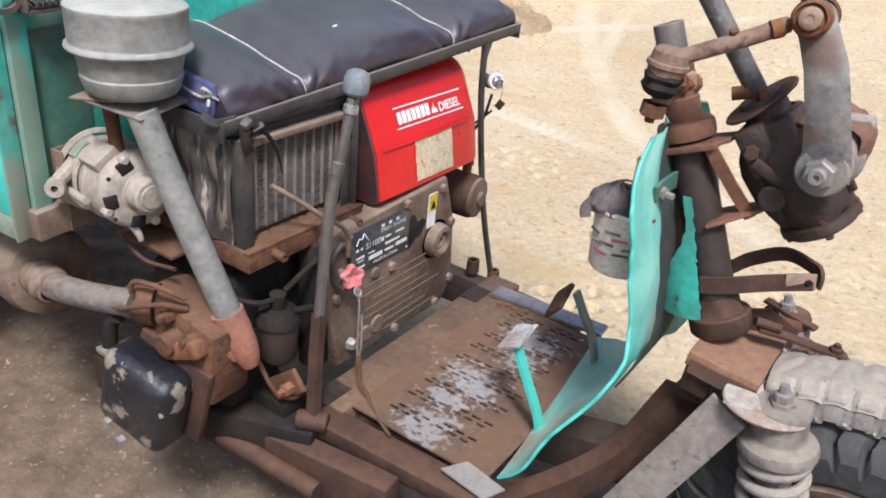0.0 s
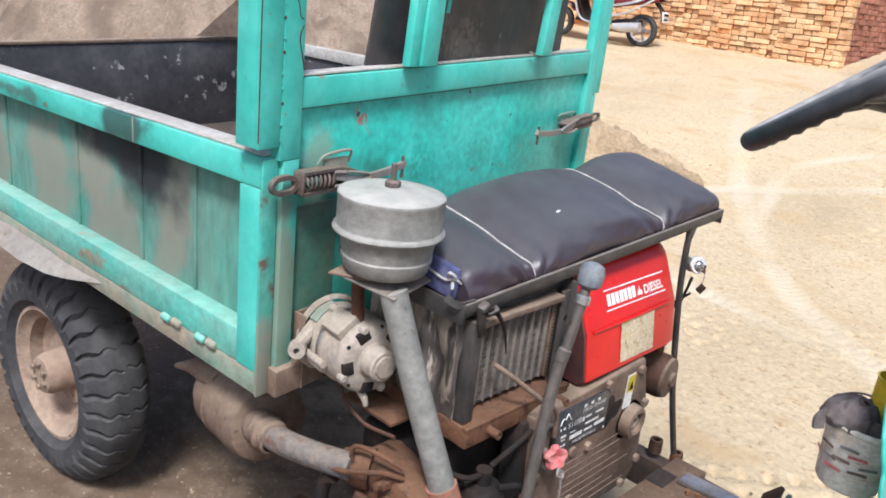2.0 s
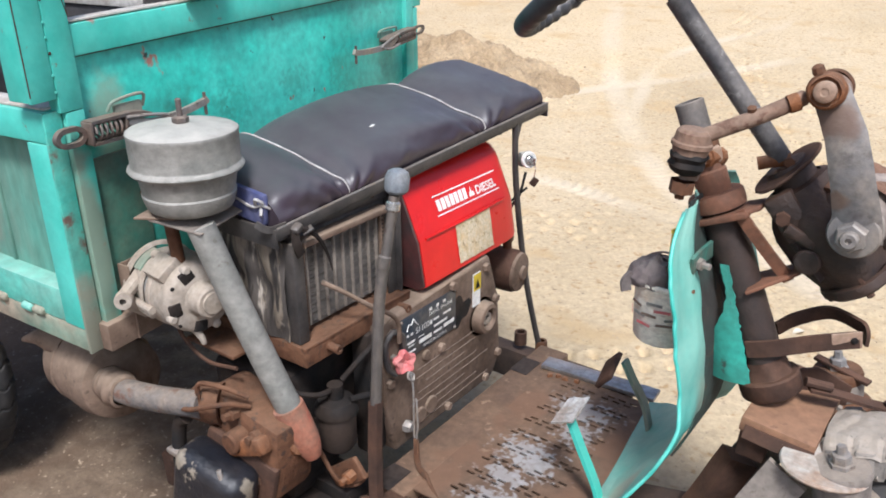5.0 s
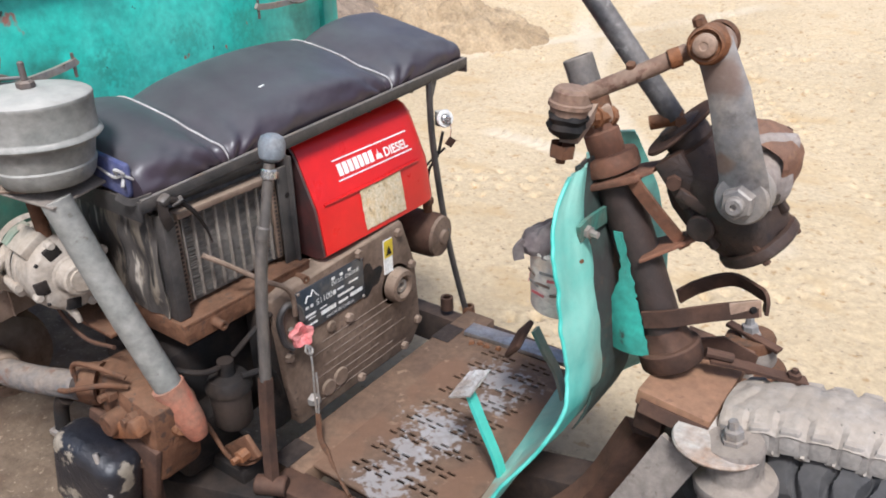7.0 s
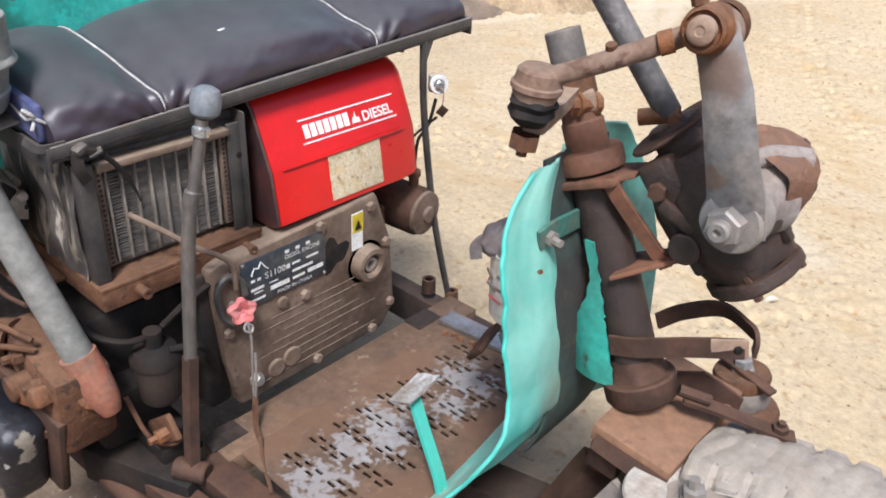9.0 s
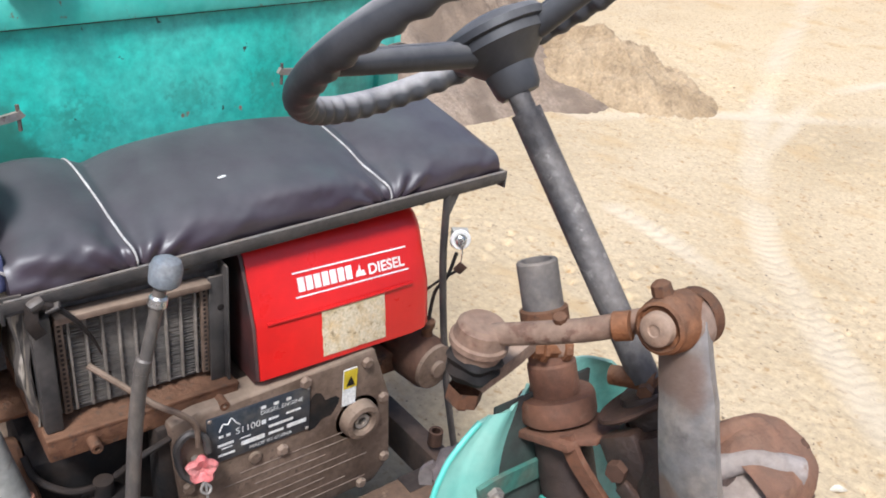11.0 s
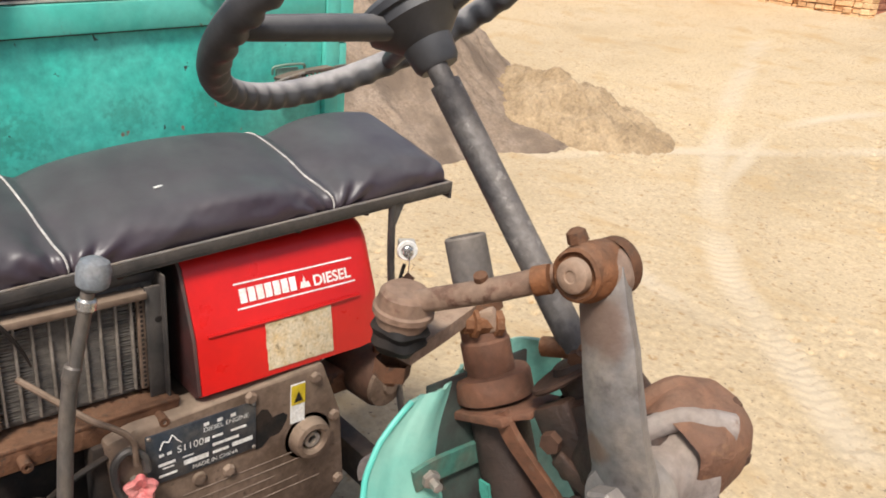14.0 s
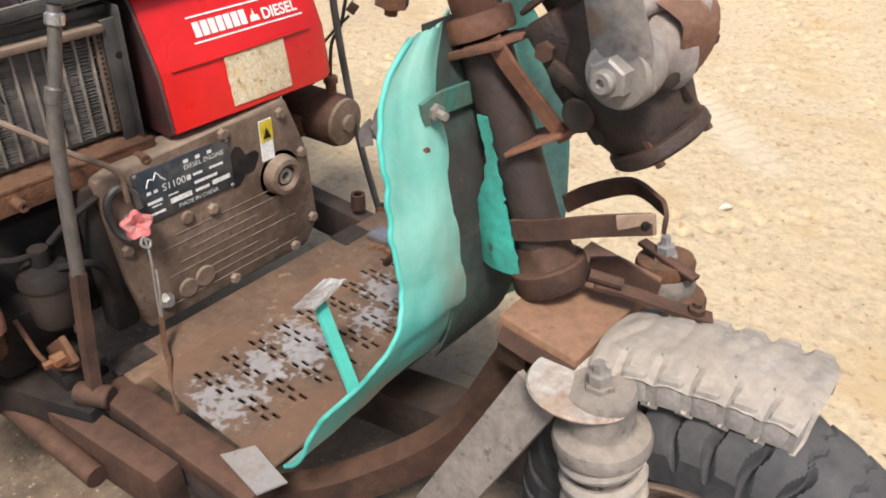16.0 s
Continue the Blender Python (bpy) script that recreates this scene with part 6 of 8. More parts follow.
# ---- deck and chassis ----
def chassis():
    t = thing("chassis_frame", "rusty welded steel chassis frame caked with clay", "chassis", (0.1, 0, 0.25))
    part("side_rail", add_box(N(), (-0.10, -0.43, 0.25), (0.80, 0.05, 0.09), (0, -3, 5), 0.004), RUST_DARK, t)
    part("side_rail", add_box(N(), (-0.45, 0.36, 0.27), (1.5, 0.05, 0.09), None, 0.004), OILY_IRON, t)
    part("near_tube", add_tube(N(), [(-0.45, -0.48, 0.28), (-0.2, -0.47, 0.26), (0.16, -0.45, 0.25)], 0.02, 12, 3), RUST_DARK, t)
    part("front_sill", add_box(N(), (0.26, -0.345, 0.322), (0.38, 0.062, 0.035), (0, 0, 3), 0.004), RUST_DARK, t, "flat clay-dusted steel sill")
    part("sill_web", add_box(N(), (0.26, -0.365, 0.28), (0.36, 0.008, 0.06), (0, 0, 3), 0.002), OILY_IRON, t)
    part("cross_member", add_box(N(), (0.07, 0.02, 0.318), (0.085, 0.70, 0.05), None, 0.004), DECK, t, "clay-dusted cross member")
    part("cross_member", add_box(N(), (-0.02, -0.42, 0.29), (0.24, 0.07, 0.08), (0, 0, 20), 0.005), BLACK, t)
    part("spine_beam", add_box(N(), (0.47, 0.03, 0.235), (0.5, 0.09, 0.09), (0, -14, 0), 0.006), OILY_IRON, t)
    part("front_beam", add_tube(N(), [(0.34, -0.31, 0.20), (0.46, -0.18, 0.22), (0.59, -0.05, 0.32), (0.665, 0.0, 0.49)], 0, flat=(0.03, 0.022), hint=(0, 0, 1)), RUST_DARK, t)
    part("far_sill", add_box(N(), (0.24, 0.292, 0.352), (0.30, 0.05, 0.012), (0, 0, 4), 0.002), WET_STEEL, t, "bare shiny steel edge strip")
    part("socket", add_lathe(N(), [(0.011, 0.03), (0.011, 0.036), (0.017, 0.036), (0.018, 0)], (-0.03, 0.355, 0.335), (0, 0, 1), 18), RUST_DARK, t)
    for y in (0.15, 0.0):
        part("dark_slot", add_box(N(), (0.052, 0.245 if y else -0.3, 0.3445), (0.05, 0.075, 0.001), None, 0), BLACK, t)
    return t


OILY_IRON = mat("oily_dark_iron", (0.016, 0.012, 0.0105), 0.8, second=(0.045, 0.028, 0.02), scale=14, amount=0.45, dust=0.15, dust_color=(0.2, 0.12, 0.08), bump=0.3, bump_scale=120)
WET_STEEL = mat("bare_scuffed_steel", (0.42, 0.42, 0.43), 0.35, metal=0.7, second=(0.3, 0.27, 0.24), scale=16, amount=0.4, bump=0.1)
DECK = mat("clay_worn_foot_plate", (0.16, 0.097, 0.058), 0.85, second=(0.105, 0.063, 0.039), scale=9, amount=0.4, third=(0.25, 0.165, 0.105), scale3=30, amount3=0.3, bump=0.35, bump_scale=160)
for x_, y_, a_, b_ in ((0.262, -0.255, 0.055, 0.06), (0.235, -0.065, 0.06, 0.05), (0.275, -0.09, 0.05, 0.055), (0.30, 0.06, 0.045, 0.04), (0.27, 0.15, 0.07, 0.05), (0.245, -0.16, 0.05, 0.035)):
    stain(DECK, (x_, y_, 0.347), (a_, b_, 0.05), (0.30, 0.285, 0.275), 55, 1.9, 0.7)
for x_, y_ in ((0.14, -0.2), (0.15, 0.1), (0.40, 0.05), (0.39, -0.2)):
    stain(DECK, (x_, y_, 0.347), (0.05, 0.13, 0.05), (0.15, 0.08, 0.045), 14, 1.2, 0.7)
chassis()


def deck():
    t = thing("foot_deck", "perforated steel foot plate with worn paint and clay", "foot plate", (0.26, 0, 0.34))
    x0, x1, y0, y1, z = 0.115, 0.435, -0.305, 0.268, 0.347
    holes = []
    for g in range(10):
        for block, ox in ((0, 0.172), (1, 0.278)):
            gy = y0 + 0.050 + g * 0.0585 + (0.010 if block else 0)
            for row in range(2):
                for k in range(3):
                    hx = ox + k * 0.029 + 0.010 * row
                    hy = gy + row * 0.0145
                    if hy < y1 - 0.02:
                        holes.append((hx, hx + 0.0195, hy, hy + 0.0075))
    xs = sorted({x0, x1, *[h[0] for h in holes], *[h[1] for h in holes]})
    ys = sorted({y0, y1, *[h[2] for h in holes], *[h[3] for h in holes]})
    bm = N()
    grid, low = {}, {}
    for i, x in enumerate(xs):
        for j, y in enumerate(ys):
            dz = 0.002 * noise.noise(V(x * 9, y * 9, 1))
            grid[i, j] = bm.verts.new((x, y, z + dz))
            low[i, j] = bm.verts.new((x, y, z + dz - 0.004))
    openings = set()
    for i in range(len(xs) - 1):
        for j in range(len(ys) - 1):
            cx, cy = (xs[i] + xs[i + 1]) / 2, (ys[j] + ys[j + 1]) / 2
            if any(h[0] < cx < h[1] and h[2] < cy < h[3] for h in holes):
                openings.add((i, j))
    for i in range(len(xs) - 1):
        for j in range(len(ys) - 1):
            q = ((i, j), (i + 1, j), (i + 1, j + 1), (i, j + 1))
            if (i, j) in openings:
                for a, b, nb in zip(q, q[1:] + q[:1], ((i, j - 1), (i + 1, j), (i, j + 1), (i - 1, j))):
                    if nb not in openings:
                        bm.faces.new((grid[a], grid[b], low[b], low[a]))
            else:
                bm.faces.new([grid[k] for k in q])
                bm.faces.new([low[k] for k in q[::-1]])
    bmesh.ops.delete(bm, geom=[v for v in bm.verts if not v.link_faces], context="VERTS")
    part("deck_plate", bm, DECK, t)
    part("under_tray", add_box(N(), (0.27, -0.02, 0.318), (0.30, 0.54, 0.004), None, 0), RUST_DARK, t)
    rng = random.Random(3)
    for x, y in ((0.13, 0.235), (0.15, 0.245), (0.17, 0.243), (0.20, 0.25)):
        part("clod", add_lathe(N(), [(0, 0), (0.008, 0.001), (0.006, 0.008), (0, 0.01)], (x, y, z), (0, 0, 1), 8, wobble=lambda a, h: 1 + 0.3 * math.sin(3 * a + x * 50)), RUST_ORANGE, t)
    return t


deck()


def pedals():
    t = thing("brake_pedal", "bent teal brake pedal with a foil-wrapped pad", "pedal", (0.44, -0.13, 0.37))
    part("arm", add_tube(N(), [(0.448, -0.132, 0.365), (0.437, -0.132, 0.40), (0.40, -0.13, 0.47), (0.372, -0.128, 0.525)], 0, flat=(0.011, 0.004), hint=(0, 1, 0)), TEAL, t)
    bm = N()

    def pad(u, v):
        return (0.35 + 0.04 * u, -0.165 + 0.07 * v + 0.01 * u, 0.527 + 0.012 * u + 0.018 * v + 0.004 * noise.noise(V(u * 5, v * 6, 1)))
    part("pad", add_sheet(bm, pad, 8, 12, 0.004), FOIL, t, "crumpled foil-wrapped pad")
    t2 = thing("clutch_pedal", "bent rusty clutch pedal by the shield", "pedal", (0.42, 0.13, 0.37))
    part("arm", add_tube(N(), [(0.44, 0.135, 0.37), (0.425, 0.125, 0.44), (0.40, 0.11, 0.50), (0.378, 0.105, 0.545)], 0, flat=(0.011, 0.004), hint=(0, 1, 0)), TEAL_OLD, t2)
    part("pad", add_box(N(), (0.352, 0.085, 0.522), (0.012, 0.08, 0.055), (20, 35, 20), 0.004), RUST_DARK, t2)


FOIL = mat("crumpled_foil", (0.5, 0.49, 0.46), 0.45, metal=0.4, second=(0.33, 0.28, 0.23), scale=30, amount=0.5, bump=0.4, bump_scale=90)
pedals()


def seat_post():
    t = thing("seat_stay", "bent black steel rod holding up the bench", "rod", (0.02, 0.39, 0.3))
    part("rod", add_tube(N(), [(-0.05, 0.325, 0.962), (-0.045, 0.33, 0.8), (-0.02, 0.35, 0.55), (0.01, 0.375, 0.36), (0.02, 0.385, 0.31)], 0.008, 10, 6), DUSTY_BLACK, t)
    part("foot_socket", add_lathe(N(), [(0.01, 0.035), (0.016, 0.035), (0.018, 0)], (0.02, 0.386, 0.31), (-0.05, 0, 1), 18), RUST, t)
    part("gusset", add_prism(N(), [(0, 0), (0.0, -0.05), (0.022, 0)], 0.004, (-0.048, 0.33, 0.955), (0, 1, 0), (0, 0, 1)), DUSTY_BLACK, t)
    return t


seat_post()


def key_switch():
    t = thing("key_switch", "key switch with a chrome ring and hanging keys", "switch", (-0.03, 0.35, 0.82))
    c = V(-0.025, 0.35, 0.866)
    ax = V(0.75, -0.45, 0.1).normalized()
    part("mount", add_box(N(), c - ax * 0.012, (0.02, 0.034, 0.036), (0, 0, -31), 0.003), GREY, t)
    part("barrel", add_cyl(N(), c - ax * 0.03, c, 0.012), STEEL, t)
    part("ring", add_lathe(N(), [(0.009, 0.004), (0.012, 0.004), (0.013, 0.009), (0.019, 0.010), (0.021, 0.006), (0.020, 0.0), (0.009, 0.0)], c, ax, 28), WHITE, t, "pale plastic ring")
    part("lock_barrel", add_lathe(N(), [(0.0105, 0.0), (0.0105, 0.014), (0.008, 0.016), (0, 0.016)], c, ax, 20), CHROME, t)
    side_ = ax.cross(V(0, 0, 1)).normalized()
    m = Matrix((ax, side_, V(0, 0, 1))).transposed().to_4x4()
    m.translation = c + ax * 0.027 + V(0, 0, -0.002)
    part("key", add_box(N(), (0, 0, 0), (0.024, 0.003, 0.02), m, 0.001), CHROME, t)
    part("key_chain", add_tube(N(), [c + ax * 0.036, c + ax * 0.04 + V(0, 0, -0.02), c + ax * 0.036 + V(0, 0, -0.04)], 0.0012, 6, 4), CHROME, t)
    part("spare_key", add_box(N(), c + ax * 0.036 + V(0, 0, -0.052), (0.02, 0.004, 0.022), (0, 38, 55), 0.002), RUST_DARK, t)
    return t


key_switch()


# ---- leg shield ----
SHIELD = mat("sun_bleached_shield_paint", (0.11, 0.45, 0.37), 0.55, second=(0.26, 0.50, 0.41), scale=4, amount=0.55, third=(0.2, 0.09, 0.04), scale3=24, amount3=0.1, dust=0.2, bump=0.1, bump_scale=40, grain=0.07)
stain(SHIELD, (0.50, -0.17, 0.42), (0.07, 0.09, 0.07), (0.42, 0.38, 0.28), 12, 0.8, 0.7)
stain(SHIELD, (0.575, -0.06, 0.62), (0.05, 0.05, 0.12), (0.20, 0.22, 0.16), 12, 0.8, 0.7)
stain(SHIELD, (0.43, -0.21, 0.37), (0.05, 0.06, 0.03), (0.36, 0.26, 0.17), 20, 1.0, 0.8)
TEAL_GRIME = mat("grimy_teal_paint", (0.05, 0.17, 0.13), 0.75, second=(0.13, 0.12, 0.09), scale=16, amount=0.5)
GUSSET = mat("half_grimy_teal", (0.05, 0.42, 0.33), 0.6, second=(0.045, 0.16, 0.12), scale=7, amount=0.45, sharp=0.2, third=(0.05, 0.035, 0.025), scale3=22, amount3=0.35)
# grime, plus the shadow between shield and column put into the near-black base
BACKING = mat("grimy_shaded_green_sheet", (0.034, 0.03, 0.026), 0.8, second=(0.045, 0.085, 0.068), scale=6, amount=0.4, third=(0.09, 0.05, 0.03), scale3=20, amount3=0.4)


def leg_shield():
    t = thing("leg_shield", "bent teal sheet metal leg shield in front of the deck", "shield", (0.45, 0, 0.34))

    # near edge and inner crease of the bent sheet, from the toe on the deck to the top
    steps = (0, 0.12, 0.25, 0.36, 0.45, 0.53, 0.65, 0.78, 0.9, 0.96, 1.0)
    outer = (V(0.455, -0.292, 0.356), V(0.502, -0.304, 0.42), V(0.543, -0.292, 0.515), V(0.580, -0.255, 0.585), V(0.600, -0.222, 0.644), V(0.593, -0.206, 0.69),
             V(0.58, -0.205, 0.759), V(0.562, -0.20, 0.834), V(0.546, -0.188, 0.905), V(0.536, -0.165, 0.95), V(0.53, -0.115, 0.99))
    inner = (V(0.388, 0.26, 0.356), V(0.44, 0.24, 0.385), V(0.515, 0.15, 0.45), V(0.566, 0.012, 0.55), V(0.577, -0.035, 0.643), V(0.575, -0.032, 0.70),
             V(0.568, -0.035, 0.78), V(0.551, -0.035, 0.84), V(0.532, -0.03, 0.91), V(0.522, -0.03, 0.965), V(0.517, -0.03, 1.005))

    def along(pts, u):
        k = max(i for i in range(len(steps) - 1) if steps[i] <= u)
        p0, p1, p2, p3 = pts[max(k - 1, 0)], pts[k], pts[k + 1], pts[min(k + 2, len(pts) - 1)]
        f = (u - steps[k]) / (steps[k + 1] - steps[k])
        return 0.5 * (2 * p1 + (p2 - p0) * f + (2 * p0 - 5 * p1 + 4 * p2 - p3) * f * f + (3 * p1 - p0 - 3 * p2 + p3) * f ** 3)

    def base(u):
        p = along(inner, max(0.30, u)) + V(0.004, 0.02, -0.013)
        return p.x, p.z

    def near(u, v):
        p = along(inner, u).lerp(along(outer, u), v) + V(0.004, 0.024, -0.013) * min(1.0, 2.2 * u)
        dent = 0.006 * noise.noise(V(u * 7, v * 3, 5)) + 0.010 * math.sin(math.pi * v) * (1 if u > 0.4 else 0.3)
        rag = 0.006 * noise.noise(V(u * 26, 3, 1)) * v ** 8
        return p + V(dent, rag, 0.005 * noise.noise(V(u * 9, v * 9, 8)) * (1 if u > 0.05 else 0))

    def far(u, v):
        x, z = base(0.3 + 0.7 * u)
        half = 0.17 - 0.08 * max(0, (u - 0.75) / 0.25) ** 2
        return (x + 0.03 * v * v, 0.075 + (half - 0.055) * v, z + 0.01)
    wing = part("wing", add_sheet(N(), near, 70, 30, 0.004), SHIELD, t)
    part("wing", add_sheet(N(), far, 40, 12, 0.004), TEAL_PALE, t)
    edge = [V(*near(k / 60, 1.0)) for k in range(61)]
    part("rolled_edge", add_tube(N(), edge, 0.0036, 8, 2), TEAL, wing)

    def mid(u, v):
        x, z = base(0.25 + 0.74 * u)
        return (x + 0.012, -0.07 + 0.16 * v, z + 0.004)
    part("backing_sheet", add_sheet(N(), mid, 30, 8, 0.004), BACKING, t, "grimy backing sheet, near black for the shadow in the gap")

    def gus(u, v):
        # plate from the tube back to the toe sheet, narrowing to a strip up the tube
        e = V(0.656, -0.016, 0.655).lerp(V(0.588, -0.018, 0.872), u) + V(0.010 + 0.003 * noise.noise(V(u * 37, 5, 0)) * v, 0, 0)
        k = 1.35 * (1 - v) * (0.12 + 0.88 * max(0.0, 1 - u / 0.75) ** 1.3)
        return e + V(-0.085, 0.02, -0.012 * (1 - u)) * k + V(0.004 * noise.noise(V(u * 14, v * 5, 2)), -0.01 * math.sin(math.pi * k), 0)
    part("gusset", add_sheet(N(), gus, 40, 12, 0.004), GUSSET, t, "curved teal gusset by the head tube")
    part("toe_piece", add_prism(N(), [(0, 0), (0.10, -0.012), (0.12, 0.03), (0.03, 0.045)], 0.004, (0.36, -0.34, 0.352), (1, 0, 0), (0, 1, 0.1)), STEEL, t, "torn grey sheet corner")
    bk = part("bracket", add_tube(N(), [(0.562, -0.103, 0.892), (0.564, -0.072, 0.898), (0.562, -0.004, 0.893)], 0, flat=(0.015, 0.003), hint=(0, 0, 1)), TEAL_GRIME, t)
    part("bracket_bolt", add_lathe(N(), [(0, -0.003), (0.011, -0.003), (0.011, 0.008), (0.006, 0.009), (0.006, 0.022), (0, 0.023)], (0.566, -0.084, 0.892), (1, -0.2, 0), 6), STEEL, bk)
    part("bolt_hole", add_lathe(N(), [(0.007, 0), (0, 0.001)], (0.5695, -0.104, 0.845), (1, -0.25, 0), 12), RUST_ORANGE, wing)
    return t


leg_shield()


# ---- front fork and steering ----
GREY_DUST = mat("dust_grey_flat_bar", (0.15, 0.127, 0.11), 0.85, second=(0.235, 0.20, 0.17), scale=12, amount=0.5, third=(0.09, 0.07, 0.06), scale3=50, amount3=0.4, dust=0.3, bump=0.3)
RAKE = V(0.484 - 0.692, 0.013 - 0.026, 1.137 - 0.641).normalized()
CB = V(0.692, 0.026, 0.641)


def col(h, dx=0, dy=0, dz=0):
    """A place on the steering axis, h metres up from the lower bearing."""
    return CB + RAKE * h + V(dx, dy, dz)


def front_fork():
    t = thing("front_fork", "rusty front fork with its raked steering head", "fork", col(-0.05))
    part("head_tube", add_cyl(N(), col(0.0), col(0.343), 0.035, seg=36), TUBE_RUST, t, "rusty tube, darkened in colour for its shadow")
    part("upper_collar", add_lathe(N(), [(0.034, 0), (0.046, 0.002), (0.0475, 0.007), (0.0475, 0.026), (0.045, 0.031), (0.03, 0.032)], col(0.345), RAKE, 36, wobble=lambda a, h: 1 + 0.015 * math.sin(5 * a + 1)), RUST_BRACKET, t)
    part("collar_plate", add_box(N(), col(0.334, 0.012, -0.012, 0.005), (0.09, 0.074, 0.011), (0, -22.8, 0), 0.003), RUST_BRACKET, t)
    part("neck", add_lathe(N(), [(0.0295, -0.013), (0.0295, 0.026), (0.027, 0.029), (0.027, 0.046), (0.026, 0.05), (0.0245, 0.052)], col(0.388), RAKE, 28), RUST_BRACKET, t)
    stem = part("stem", add_lathe(N(), [(0.0245, 0), (0.0245, 0.101), (0.023, 0.103), (0.018, 0.103), (0.018, 0.05), (0, 0.05)], col(0.436), RAKE, 28), STEM_GREY, t, "open grey steel stem tube")
    cl = part("stem_clamp", add_lathe(N(), [(0.025, 0), (0.029, 0.002), (0.029, 0.034), (0.025, 0.036)], col(0.447), RAKE, 28), RUST, t)
    b0 = V(0.538, 0.002, 1.053)
    part("clamp_ear", add_box(N(), (0.532, 0.006, 1.053), (0.04, 0.03, 0.03), (0, -22, 40), 0.006), RUST_PALE, cl)
    part("clamp_bolt", add_lathe(N(), [(0, -0.016), (0.006, -0.016), (0.0065, -0.010), (0.0125, -0.010), (0.0125, 0.0), (0.017, 0.001), (0.017, 0.006), (0.012, 0.007), (0.012, 0.026), (0.016, 0.027), (0.016, 0.036), (0, 0.038)], b0 + V(-0.004, -0.014, 0), (0.38, 0.92, -0.06), 8), RUST_ORANGE, cl)
    part("steering_arm", add_tube(N(), [col(0.462), (0.533, -0.06, 1.06), (0.543, -0.12, 1.052)], 0, flat=(0.014, 0.009), hint=(1, 0, 0), n=3), RUST_PALE, cl, "dusty forged steering arm")
    part("lower_collar", add_lathe(N(), [(0.034, 0.029), (0.052, 0.028), (0.0545, 0.025), (0.0545, -0.004), (0.052, -0.008), (0.0, -0.009)], col(0.0), RAKE, 36), RUST_DARK, t)
    part("weld_skirt", add_lathe(N(), [(0.036, 0.06), (0.0385, 0.048), (0.041, 0.036), (0.044, 0.028)], col(0.0), RAKE, 28, wobble=lambda a, h: 1 + 0.04 * math.sin(7 * a + h * 80)), RUST_DARK, t)
    # crown: a channel across, with a front fin
    cr = part("crown", add_box(N(), (0.733, 0.05, 0.603), (0.125, 0.245, 0.03), (0, 6, 0), 0.003), CROWN_CLAY, t, "clay-brown crown channel")
    part("crown_lip", add_tube(N(), [(0.68, -0.0745, 0.598), (0.735, -0.078, 0.594), (0.795, -0.074, 0.588)], 0, flat=(0.012, 0.004), n=4, hint=(0, 0.4, 1)), RUST_DARK, cr, "bent and broken front lip")
    part("crown_end", add_box(N(), (0.695, -0.055, 0.565), (0.05, 0.03, 0.05), (0, 4, 0), 0.004), RUST_DARK, cr)
    part("fin_plate", add_prism(N(), [(0.0, 0.0), (0.10, -0.015), (0.105, 0.025), (0.04, 0.065), (0.0, 0.06)], 0.006, (0.72, 0.08, 0.60), (0.75, 0.5, 0), (0, 0, 1)), RUST_DARK, cr)
    part("strut_plate", add_lathe(N(), [(0, -0.004), (0.068, -0.004), (0.070, 0), (0.068, 0.004), (0, 0.005)], (0.815, -0.088, 0.593), (0.02, 0.06, 1), 32, wobble=lambda a, h: 1 + 0.02 * math.cos(3 * a)), PLATE_DUST, cr)
    part("fork_leg", add_tube(N(), [(0.768, -0.112, 0.57), (0.72, -0.128, 0.46), (0.635, -0.15, 0.27), (0.605, -0.155, 0.2)], 0, flat=(0.036, 0.006), hint=(1, 0, 0.5)), GREY_DUST, t, "wide dusty grey flat bar")
    part("fork_leg", add_tube(N(), [(0.755, 0.20, 0.56), (0.70, 0.20, 0.46), (0.61, 0.20, 0.27), (0.58, 0.2, 0.2)], 0, flat=(0.045, 0.006), hint=(1, 0, 0.5)), GREY_DUST, t)
    part("rear_fork_arm", add_tube(N(), [(0.58, -0.14, 0.20), (0.8, -0.13, 0.25), (1.0, -0.12, 0.285)], 0, flat=(0.03, 0.012), hint=(0, 0, 1)), RUST_DARK, t)
    part("rear_fork_arm", add_tube(N(), [(0.58, 0.2, 0.20), (0.8, 0.19, 0.25), (1.0, 0.18, 0.285)], 0, flat=(0.03, 0.012), hint=(0, 0, 1)), RUST_DARK, t)
    part("axle", add_cyl(N(), (1.0, -0.15, 0.285), (1.0, 0.21, 0.285), 0.014), STEEL, t)
    # flat brackets
    part("lamp_bracket", add_tube(N(), [(0.648, -0.015, 0.722), (0.69, -0.008, 0.735), (0.75, 0.026, 0.75), (0.81, 0.058, 0.762)], 0, flat=(0.015, 0.003), hint=(0, 0, 1)), RUST_DARK, t)
    part("lamp_bracket", add_tube(N(), [(0.675, 0.07, 0.735), (0.70, 0.10, 0.75), (0.75, 0.115, 0.772), (0.80, 0.095, 0.772), (0.815, 0.085, 0.768), (0.817, 0.082, 0.745)], 0, flat=(0.014, 0.003), hint=(0, 0, 1)), RUST_DARK, t)
    tab = part("lamp_bracket", add_box(N(), (0.793, 0.048, 0.7585), (0.05, 0.0045, 0.032), (0, -10, 29), 0.003), RUST_PALE, t, "pale bare end with a hole")
    part("bracket_hole", add_cyl(N(), (0.803, 0.053, 0.761), (0.806, 0.048, 0.761), 0.006), BLACK, tab)
